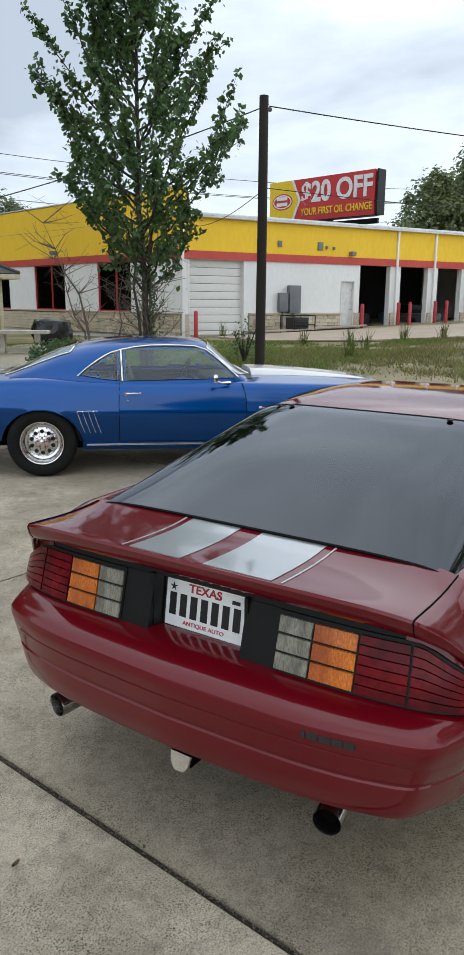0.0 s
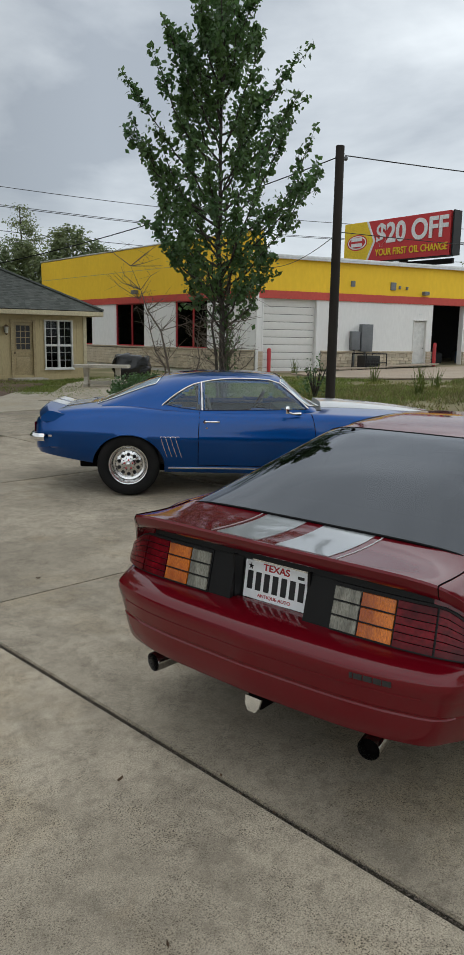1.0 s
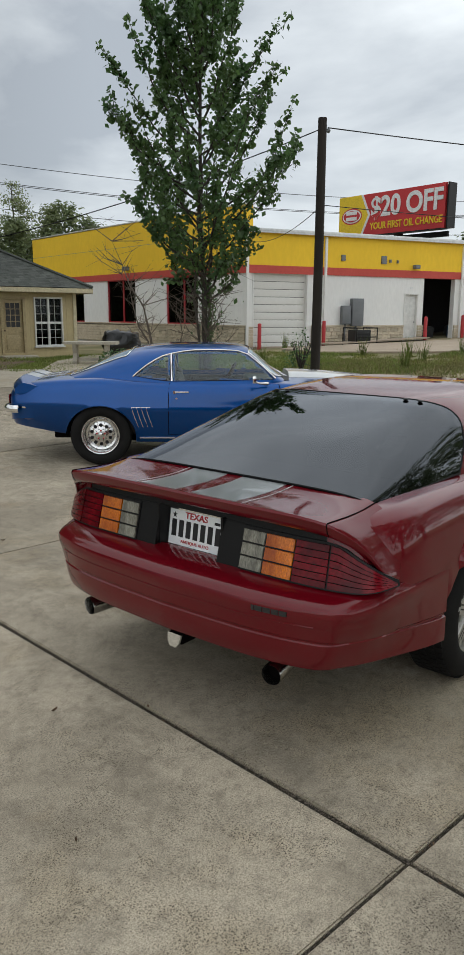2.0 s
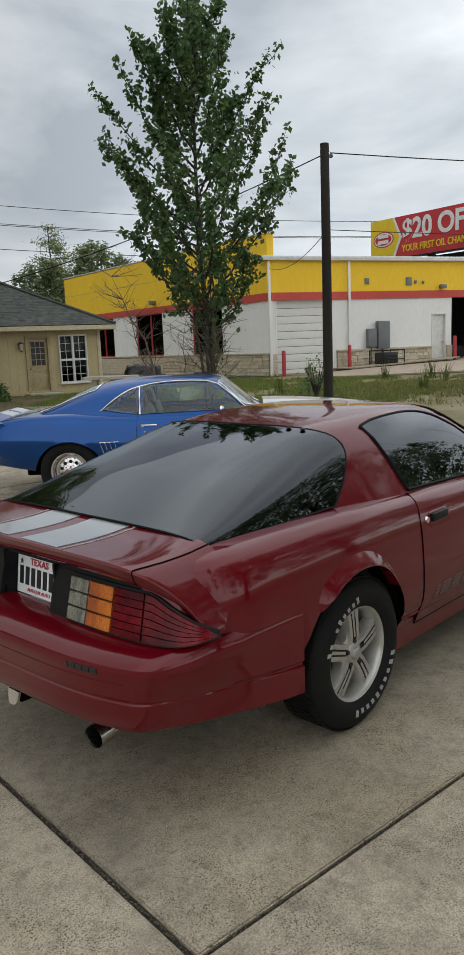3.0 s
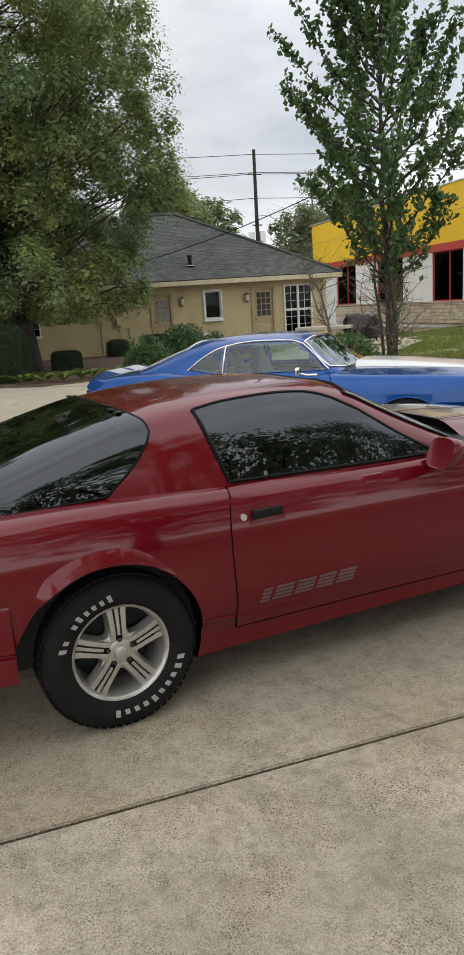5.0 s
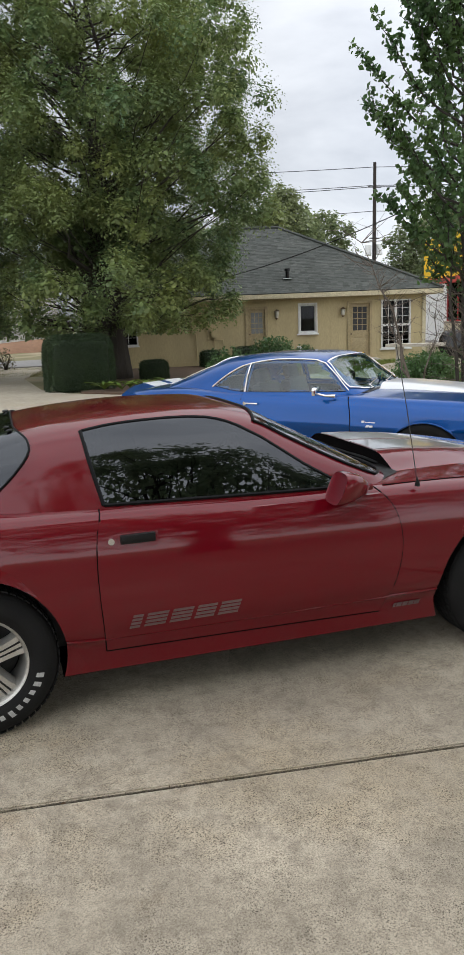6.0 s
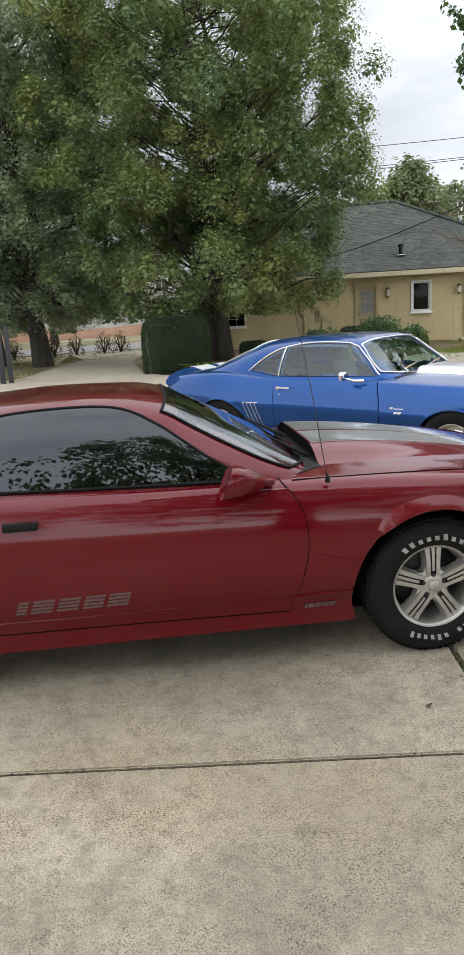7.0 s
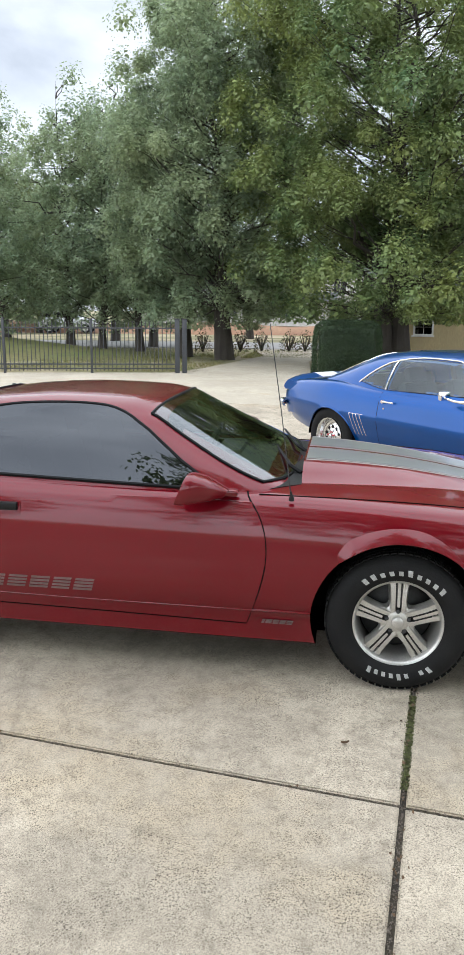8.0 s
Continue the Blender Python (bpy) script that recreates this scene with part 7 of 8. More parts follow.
def big_tree(name, label, m, seed, outline, stems=1, girth=.28, clumps=700, per=90, leaf=.09, spread=.6, material=None, twigs=3):
    """A broad tree: stems, limbs out to leafy sprays, and a crown that follows an outline (height, radius) unevenly."""
    rg = np.random.default_rng(seed)
    tree = thing(name, m, label, "tree")
    reach = curve(*outline)
    z_lo, z_hi = outline[0][0], outline[-1][0]
    bm = bmesh.new()
    axes = []
    for k in range(stems):
        off = np.array([(k - (stems - 1) / 2) * girth * 1.6, .12 * (k % 2), 0])
        top = off * 1.6 + np.array([rg.normal() * .3, rg.normal() * .3, z_hi * .93])
        axis = bent(off + np.array([0, 0, -.1]), top, rg, .14, 9)
        tube(bm, axis, [girth * (1.3 if i == 0 else 1) * (1 - .098 * i) ** (1.0 if i < 2 else 1.9) for i in range(10)], 10)
        axes.append(axis)
    # clump centres: more where the crown is wide, most of them out near the edge
    zs = np.linspace(z_lo, z_hi - .3, 60)
    wt_z = np.array([reach(z) ** 1.6 for z in zs])
    wt_z *= 1 + .5 * np.exp(-(zs - z_lo) / 1.1)
    cz = rg.choice(zs, clumps, p=wt_z / wt_z.sum()) + rg.normal(size=clumps) * .15
    ca = rg.uniform(0, 2 * math.pi, clumps)
    cf = rg.uniform(.10, 1.0, clumps) ** .62
    centres = []
    for z, a, f in zip(cz, ca, cf):
        r = reach(max(z, z_lo)) * f * (1 + lump(a, z, seed)) * .93
        if z < z_lo + 1.6 and f < .5:
            z += 1.7
        centres.append((math.cos(a) * r, math.sin(a) * r, z))
    centres = np.array(centres)
    for i in range(0, clumps, twigs):
        c = centres[i]
        axis = axes[i % stems]
        rr = math.hypot(c[0], c[1])
        zb = min(max(c[2] - rr * rg.uniform(.25, .7), z_hi * .12), z_hi * .88)
        j = min(int(zb / (z_hi * .93) * 9), 8)
        base = axis[j] + (axis[j + 1] - axis[j]) * min(max(zb / (z_hi * .93) * 9 - j, 0), 1)
        big = i % (twigs * 6) == 0
        r0 = float(girth * (.30 if big else .13) * (1 - .7 * zb / z_hi) + .012)
        tube(bm, bent(base, c, rg, .12, 4), [r0, r0 * .75, r0 * .5, r0 * .3, .006], 5 if big else 3, False)
    part("trunk", bm, M_BARK, tree)
    # leaves: rounded sprays, thick near their outside, that hang a little at their outer ends
    r = rg.uniform(.5, 1.25, clumps) * spread
    d = rg.normal(size=(clumps * per, 3))
    d /= np.linalg.norm(d, axis=1)[:, None]
    low = (d[:, 2] < -.15) & (rg.uniform(size=clumps * per) < .6)
    d[low, 2] *= -1
    k = rg.uniform(.25, 1.12, clumps * per) ** .5
    inner = rg.uniform(size=clumps * per) < .19
    k[inner] *= .55
    rr = np.repeat(r, per)
    pts = np.repeat(centres, per, 0) + d * (k * rr)[:, None] * np.array([.92, .92, .95]) + rg.normal(size=(clumps * per, 3)) * .05
    pts[:, 2] -= .38 * (d[:, 0] ** 2 + d[:, 1] ** 2) * rr
    face = d * .8 + np.array([0, 0, .35])
    keep = pts[:, 2] > z_lo * .8
    size = np.where(inner, max(leaf * 1.2, .16), leaf)
    leaf_part("crown", leaf_mesh("crown", pts[keep], size[keep], material or M_OAK, rg, .5, face[keep]), tree)
    return tree


def more(tree, places):
    for x, y, turn, s in places:
        t = copy_thing(tree, pose(x, y, -.05, 0, 0, turn))
        t.scale = (s, s, s)


big_tree("oak_tree", "broad green oak with twin dark trunks beside the hedge", pose(2.36, 19.9, -.05), 21,
         [(1.75, 3.4), (2.4, 4.3), (3.4, 4.7), (5.0, 4.9), (6.2, 5.4), (8.2, 5.5), (9.8, 4.9), (11.5, 4.0), (13.5, 2.6), (15.4, .5)], stems=2, girth=.34, clumps=820, per=405, leaf=.070, spread=.64)
big_tree("oak_tree", "tall spreading green oak on the lawn by the driveway", pose(-3.4, 22.9, -.05), 22,
         [(1.4, 2.4), (2.6, 3.8), (5.5, 4.5), (8.5, 4.4), (11.5, 3.4), (14.0, 2.0), (16.0, .5)], girth=.30, clumps=520, per=310, leaf=.080, spread=.66, material=M_OAK_HAZED)
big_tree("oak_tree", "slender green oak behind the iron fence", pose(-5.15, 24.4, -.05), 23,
         [(1.2, 1.6), (2.4, 2.7), (5.0, 3.2), (8.0, 3.1), (10.5, 2.4), (12.5, 1.5), (14.5, .4)], girth=.22, clumps=300, per=240, leaf=.082, spread=.60, material=M_OAK_HAZED)
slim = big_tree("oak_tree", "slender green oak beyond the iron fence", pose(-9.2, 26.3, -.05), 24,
                [(1.0, 1.2), (1.8, 2.0), (3.6, 2.4), (5.8, 2.3), (7.6, 1.8), (9.0, 1.1), (10.4, .3)], girth=.17, clumps=250, per=88, leaf=.100, spread=.46, material=M_OAK_HAZED)
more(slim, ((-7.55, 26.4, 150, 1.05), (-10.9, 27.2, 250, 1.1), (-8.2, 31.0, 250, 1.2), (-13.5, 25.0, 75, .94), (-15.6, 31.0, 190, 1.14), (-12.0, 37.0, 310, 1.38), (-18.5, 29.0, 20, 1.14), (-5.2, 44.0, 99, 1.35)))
# trees that stand behind the camera and on the near side of the lot
broad = big_tree("oak_tree", "broad green oak on the near side of the lot", pose(2.2, -9.9, -.05), 25,
                 [(1.6, 2.8), (3.0, 4.4), (6.4, 5.2), (9.9, 5.1), (13.3, 4.0), (16.2, 2.3), (18.5, .6)], girth=.34, clumps=480, per=75, leaf=.16, spread=.75, material=M_OAK_HAZED)
more(broad, ((11.2, -10.2, 190, .9),))
more(slim, ((-10, -17, 30, 1.4), (20, -9, 200, 1.26)))

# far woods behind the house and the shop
far_tree = big_tree("far_tree", "distant green tree behind the house", pose(22, 56, -.05), 31, [(1.0, 1.5), (2.5, 2.7), (5, 3.2), (7.5, 2.7), (9.3, 1.6), (10.6, .3)], girth=.2, clumps=170, per=66, leaf=.28, spread=.95, material=M_FAR_HAZED, twigs=10)
rw = random.Random(8)


def clear_of_pole(x, y):
    return min(abs(x - (40.3 - m * (73.6 - y))) for m in (.532, .545, .557)) > 2.6


woods = [(9 + k * 1.45 + rw.uniform(-.7, .7), 61 - k * .55 + rw.uniform(-4, 3), rw.uniform(0, 360), rw.uniform(.78, 1.03)) for k in range(0, 22)][::2] + [(8 + k * 2.6, 57 - k * .8, k * 50, .92) for k in range(4)]
more(far_tree, [q for q in woods if clear_of_pole(q[0], q[1])])
more(far_tree, ((19.6, 48.5, 40, 1.08), (17.4, 47.0, 140, .95), (60, 38, 10, .8), (-30, 52, 20, 1.1), (-36, 44, 90, 1.2), (-22, 50, 20, 1.1), (-28, 40, 80, 1.05)))


def pine(m, seed, tall, wide, label):
    rg = np.random.default_rng(seed)
    t = thing("pine_tree", m, label, "tree")
    bm = bmesh.new()
    tube(bm, bent((0, 0, -.1), (rg.normal() * .3, 0, tall), rg, .1, 6), [.22, .20, .17, .14, .10, .07, .03], 8)
    cl = []
    for k in range(40):
        f = rg.uniform(.38, 1.0)
        a = rg.uniform(0, 2 * math.pi)
        r = wide * (1.12 - f) ** .55 * rg.uniform(.5, 1.1)
        p = np.array([0, 0, tall * f])
        q = p + np.array([math.cos(a) * r, math.sin(a) * r, r * rg.uniform(-.05, .4)])
        tube(bm, [p, (p + q) / 2 + np.array([0, 0, .1]), q], [.05, .035, .012], 5)
        cl += [q, p + (q - p) * .7]
    part("trunk", bm, M_BARK, t)
    cl = np.array(cl)
    pts = np.repeat(cl, 70, 0) + rg.normal(size=(len(cl) * 70, 3)) * np.array([.5, .5, .28])
    leaf_part("crown", leaf_mesh("crown", pts, .20, M_FAR_HAZED, rg), t)
    return t


pine(pose(43.9, 67.3, -.05), 5, 14.8, 2.6, "tall thin pine above the house roof")
more(far_tree, ((60.2, 21.6, 10, 1.22), (63.6, 18.4, 200, 1.5), (66.5, 22.0, 90, 1.3)))

# the young tree before the shop, with upright limbs and large leaves
young = thing("young_tree", pose(7.54, 8.52, -.05), "young green tree with upright limbs and bare lower twigs", "tree")
rg = np.random.default_rng(77)
bm = bmesh.new()
axis = bent((0, 0, 0), (-.14, .10, 8.7), rg, .07, 12)
tube(bm, axis, [.066, .060, .057, .054, .050, .046, .042, .037, .032, .026, .020, .014, .008], 10)
side = bent((.16, .10, 0), (.32, .22, 4.0), rg, .06, 7)
tube(bm, side, [.046, .043, .040, .035, .030, .024, .016, .010], 8)
third = bent((-.14, .05, 0), (-.55, -.10, 3.3), rg, .08, 7)
tube(bm, third, [.038, .035, .032, .028, .024, .019, .013, .007], 8)
spots = []
Y_R = curve((1.1, .3), (1.8, .75), (2.7, 1.05), (4.0, 1.60), (4.8, 1.98), (5.5, 2.0), (6.2, 1.8), (7.2, 1.4), (8.7, .62))
for k in range(54):
    f = (k + rg.uniform(0, 1)) / 54
    z0 = 1.75 + 5.4 * f
    a = k * 2.39996 + rg.normal() * .35
    long = rg.uniform(.60, .98) if k % 3 else rg.uniform(1.0, 1.2)
    z1 = min(z0 + rg.uniform(1.3, 2.7) * (1 - .25 * f), 9.1)
    reach = Y_R(min(z1, 8.6)) * long
    i = min(int(z0 / 8.7 * 12), 11)
    p = axis[i] + (axis[i + 1] - axis[i]) * (z0 / 8.7 * 12 - i)
    # a limb leaves the trunk slanting, sags a little, then turns up at its end
    turn = a + rg.normal() * .25
    out, tip_out = np.array([math.cos(a), math.sin(a), 0]), np.array([math.cos(turn), math.sin(turn), 0])
    limb = [p]
    for g in (.2, .4, .6, .8, 1.0):
        limb.append(p + (out * (1 - g) + tip_out * g) * reach * g ** .85 + np.array([0, 0, (z1 - p[2]) * (.65 * g + .35 * g ** 2.2)]) + rg.normal(size=3) * .04)
    tube(bm, limb, [.026, .022, .017, .012, .008, .003], 5)
    subs = [limb]
    for _ in range(8):
        g = rg.uniform(.25, .95)
        j = min(int(g * 5), 4)
        s0 = limb[j] + (limb[j + 1] - limb[j]) * (g * 5 - j)
        s1 = s0 + (limb[j + 1] - limb[j]) * rg.uniform(.3, .8) + rg.normal(size=3) * (.20 - .13 * g) + np.array([0, 0, .06])
        tube(bm, [s0, (s0 + s1) / 2 + rg.normal(size=3) * .02, s1], [.008, .006, .003], 4, False)
        subs.append([s0, (s0 + s1) / 2, s1])
    for sgm in subs:
        sgm = np.array(sgm)
        cnt = 84 if len(sgm) == 6 else 22
        for g in rg.uniform(.15 if len(sgm) == 3 else .3, 1.0, cnt):
            j = min(int(g * (len(sgm) - 1)), len(sgm) - 2)
            spots.append(sgm[j] + (sgm[j + 1] - sgm[j]) * (g * (len(sgm) - 1) - j) + rg.normal(size=3) * (.075 - .03 * g))
for z0 in rg.uniform(2.4, 8.9, 3400):
    i = min(int(z0 / 8.7 * 12), 11)
    a, r = rg.uniform(0, 2 * math.pi), Y_R(z0) * rg.uniform(.05, .62)
    if noise.noise(Vector((math.cos(a) * r * 1.6, math.sin(a) * r * 1.6, z0 * 1.6))) > .02:
        spots.append(axis[i] + np.array([math.cos(a) * r, math.sin(a) * r, rg.uniform(-.3, .5)]))
part("trunk", bm, M_BARK, young)
leaf_part("crown", leaf_mesh("crown", np.array(spots), .110, M_LEAF, rg, .8), young)
bm = bmesh.new()
for k in range(80):
    a = rg.uniform(0, 2 * math.pi)
    z0 = rg.uniform(.3, 2.7)
    p = np.array([.05, .0, z0])
    q = p + np.array([math.cos(a) * rg.uniform(.3, 1.0), math.sin(a) * rg.uniform(.3, 1.0), rg.uniform(.1, .9)])
    m2 = (p + q) / 2 + rg.normal(size=3) * .08
    tube(bm, [p, m2, q], [.012, .008, .003], 4, False)
    for _ in range(3):
        tube(bm, [m2, m2 + rg.normal(size=3) * .22], [.005, .002], 3, False)
part("bare_twig", bm, M_TWIG, young)
spots = []
for z0 in rg.uniform(.1, 2.6, 900):
    a = rg.uniform(0, 2 * math.pi)
    r = abs(rg.normal()) * .26 * (.6 + .5 * noise.noise(Vector((z0 * 2.2, a, 0))))
    spots.append((.08 + math.cos(a) * r, math.sin(a) * r, z0))
leaf_part("creeper", leaf_mesh("creeper", np.array(spots), .062, M_LEAF, rg, .6), young, "small leaves creeping up the stems")
dead = thing("dead_sapling", pose(6.75, 8.95, -.05), "leafless grey sapling beside the young tree", "tree")
bm = bmesh.new()
for end, r in (((-.95, .55, 3.1), .035), ((-.55, .75, 2.5), .028), ((.35, -.2, 2.3), .022)):
    ax_pts = bent((0, 0, 0), end, rg, .07, 7)
    tube(bm, ax_pts, [r, r * .9, r * .8, r * .68, r * .55, r * .4, r * .25, .003], 6)
    for q in ax_pts[3:]:
        for _ in range(5):
            e = q + np.array([rg.normal() * .38, rg.normal() * .38, rg.uniform(.0, .55)])
            md = (q + e) / 2 + rg.normal(size=3) * .05
            tube(bm, [q, md, e], [r * .3, r * .18, .002], 4, False)
            for _ in range(2):
                tube(bm, [md, md + rg.normal(size=3) * .18], [.004, .0015], 3, False)
part("stem", bm, M_TWIG, dead)


def shrub(name, label, x, y, rx, ry, h, count, leaf, material, seed, boxy=False, category="shrub"):
    """Leaves over a rounded body, uneven at the edge, with a dark stem core."""
    rg = np.random.default_rng(seed)
    sh = thing(name, pose(x, y, height(x, y) - .04), label, category)
    bm = bmesh.new()
    if boxy:
        box(bm, (0, 0, h * .46), (rx * 1.66, ry * 1.66, h * .90), min(rx, ry, h) * .26)
    else:
        for k in range(9):
            a = 2 * math.pi * k / 9
            tube(bm, [(0, 0, 0), (math.cos(a) * rx * .3, math.sin(a) * ry * .3, h * .4), (math.cos(a) * rx * .6, math.sin(a) * ry * .6, h * .75)], [.03, .02, .006], 5)
    part("stem", bm, M_HEDGE if boxy else M_BARK, sh)
    d = rg.normal(size=(count, 3))
    d /= np.linalg.norm(d, axis=1)[:, None]
    d[:, 2] = np.abs(d[:, 2])
    if boxy:
        d = d / np.maximum(np.abs(d).max(1), 1e-6)[:, None]
        d[:, 2] = np.where(rg.uniform(size=count) < .7, rg.uniform(.0, 1, count), d[:, 2])
        d /= ((np.abs(d) ** 7).sum(1) ** (1 / 7))[:, None]
        k = rg.uniform(.92, 1.02, count)[:, None]
    else:
        k = rg.uniform(.45, 1.0, count)[:, None] ** .6
        ang = np.arctan2(d[:, 1], d[:, 0])
        k = k * (1 + .18 * np.sin(ang * 5 + seed) * np.cos(d[:, 2] * 7 + seed))[:, None]
    pts = d * k * np.array([rx, ry, h]) + rg.normal(size=(count, 3)) * leaf * .35
    pts = pts[pts[:, 2] > 0]
    leaf_part("foliage", leaf_mesh("foliage", pts, leaf, material, rg), sh)
    return sh


shrub("hedge", "clipped dark green box hedge at the driveway", 1.0, 16.9, .92, .85, 1.50, 32000, .036, M_HEDGE, 41, True, "hedge")
shrub("hedge", "small clipped dark green hedge block", 3.5, 18.9, .42, .38, .62, 6000, .036, M_HEDGE, 42, True, "hedge")
shrub("hedge", "small clipped dark green hedge block", 6.6, 23.4, .38, .34, .65, 4400, .036, M_HEDGE, 43, True, "hedge")
shrub("hedge", "small clipped dark green hedge block", 7.9, 22.9, .5, .42, .75, 5200, .036, M_HEDGE, 44, True, "hedge")
shrub("bush", "loose mid green bush before the house", 8.0, 20.4, .95, .9, 1.15, 4200, .085, M_LEAF, 45)
shrub("bush", "loose mid green bush before the house", 9.3, 20.6, .5, .5, .8, 1500, .08, M_LEAF, 46)
shrub("bush", "leafy green bush in the planting bed", 5.0, 15.9, .75, .7, .95, 2600, .085, M_LEAF, 47)
shrub("bush", "leafy green bush on the patio edge", 9.75, 13.45, 1.05, .7, .70, 3200, .075, M_LEAF, 48)
shrub("bush", "leafy green bush beside the young tree", 9.1, 12.2, .8, .7, .75, 2400, .08, M_LEAF, 49)
shrub("weed_bush", "scrubby thin bush at the dark pole", 12.7, 9.6, .55, .5, 1.15, 420, .07, M_LEAF, 50)
for k, (x, y) in enumerate(((1.9, 15.3), (2.4, 15.0), (2.9, 15.1), (3.3, 15.5), (2.2, 15.8), (3.8, 15.0), (1.5, 15.6))):
    f = thing("fern", pose(x, y, 0), "yellow-green arching fern leaves in the bed", "fern", "ferns in the bed")
    rg = np.random.default_rng(60 + k)
    for j in range(16):
        bm = bmesh.new()
        a = rg.uniform(0, 2 * math.pi)
        l = rg.uniform(.30, .55)
        rows = []
        for i in range(7):
            t = i / 6
            c = Vector((math.cos(a) * l * t, math.sin(a) * l * t, .05 + l * 1.0 * t * (1 - .62 * t)))
            wd = .045 * math.sin(math.pi * min(t + .12, 1)) + .002
            sd = Vector((-math.sin(a), math.cos(a), 0)) * wd
            rows.append([c - sd, c + Vector((0, 0, -.012)), c + sd])
        grid(bm, rows)
        part("frond", bm, M_FERN, f)

# rose bushes along the street
for k, (x, y) in enumerate(((-3.6, 28.4), (-2.7, 28.6), (-1.5, 28.7), (-.8, 28.9), (-5.2, 28.0), (1.4, 27.4))):
    shrub("rose_bush", "thin reddish rose bush by the street", x, y, .45, .45, .95, 380, .07, mat("rose_leaf_%s" % "abcdef"[k], (.14, .07, .035), .7, col2=(.07, .09, .03), island_tint=.4), 70 + k)

# grass: blades and tufts on the bank before the shop and on the lawns
rg = np.random.default_rng(90)


def blades(name, label, areas, seed, hgt, material=None):
    rg = np.random.default_rng(seed)
    pts = []
    for (x0, x1, y0, y1, n) in areas:
        pts.append(np.c_[rg.uniform(x0, x1, n), rg.uniform(y0, y1, n)])
    pts = np.concatenate(pts)
    keep = []
    for x, y in pts:
        s = SLAB_M.inverted() @ Vector((x, y, 0))
        on_slab = -4 * SU < s.x < 3 * SU and -4 * SV < s.y < 4 * SV and x < 9.6 and not (y > 14)
        on_apron = (x > 19.6 and y > 9.0 or x > 20.9 and y > 9.6 - (x - 20.9) * 1.08) and y < 18
        thick = noise.noise(Vector((x * .35, y * .35, 3))) + .6 * noise.noise(Vector((x * 1.1, y * 1.1, 7))) + .5 * noise.noise(Vector((x * 3.1, y * 3.1, 2)))
        keep.append(not on_slab and not on_apron and thick + rg.uniform(-.35, .35) > -.10)
    pts = pts[np.array(keep)]
    n = len(pts)
    z = np.array([height(x, y) for x, y in pts]) - .05
    a = rg.uniform(0, 2 * math.pi, n)
    h = hgt * rg.uniform(.4, 1.5, n)
    w = .010 + .012 * rg.uniform(size=n)
    base = np.c_[pts, z]
    side_v = np.c_[np.cos(a) * w, np.sin(a) * w, np.zeros(n)]
    lean = np.c_[rg.normal(size=n) * h * .45, rg.normal(size=n) * h * .45, h]
    tri = np.stack([base - side_v, base + side_v, base + lean], 1)
    me = bpy.data.meshes.new(name)
    me.vertices.add(n * 3)
    me.vertices.foreach_set("co", tri.reshape(-1).astype(np.float32))
    me.loops.add(n * 3)
    me.loops.foreach_set("vertex_index", np.arange(n * 3, dtype=np.int32))
    me.polygons.add(n)
    me.polygons.foreach_set("loop_start", np.arange(0, n * 3, 3, dtype=np.int32))
    me.polygons.foreach_set("loop_total", np.full(n, 3, dtype=np.int32))
    me.update()
    me.materials.append(material or M_BLADE)
    o = new(name, me)
    tagged(o, label, "grass", kind="stuff")


blades("bank_grass", "rough green grass on the bank before the shop", [(8, 22, 7, 22, 150000), (12, 30, -2, 14, 22000)], 91, .085)
blades("dry_grass", "dry straw-coloured grass on the bank", [(12.5, 30, -2, 10.5, 66000)], 93, .10, mat("dry_grass_blades", (.27, .22, .10), .8, col2=(.17, .16, .06), scale=.4, fine=3, island_tint=.35, thin=.25))
blades("lawn_grass", "short lawn grass by the driveway", [(-14, -3.2, 16.6, 29, 26000), (-3, 2, 24, 29.5, 9000)], 92, .07, M_LAWN)
for k, (x, y) in enumerate(((15.1, 7.7), (17.6, 8.3), (19.2, 9.6), (21.6, 8.6), (22.8, 7.6), (18.9, 11.2), (14.0, 11.9), (22.3, 17.0))):
    wd = thing("weed_tuft", pose(x, y, height(x, y) - .05), "tall green weed tuft on the bank", "weed", "weeds on the bank")
    rg = np.random.default_rng(100 + k)
    bm = bmesh.new()
    for j in range(34):
        a = rg.uniform(0, 2 * math.pi)
        h = rg.uniform(.25, .75)
        r = rg.uniform(.05, .28)
        p0 = Vector((rg.normal() * .06, rg.normal() * .06, 0))
        tube(bm, [p0, p0 + Vector((math.cos(a) * r * .4, math.sin(a) * r * .4, h * .6)), p0 + Vector((math.cos(a) * r, math.sin(a) * r, h))], [.010, .008, .001], 3, False)
    part("stalk", bm, M_BLADE, wd)


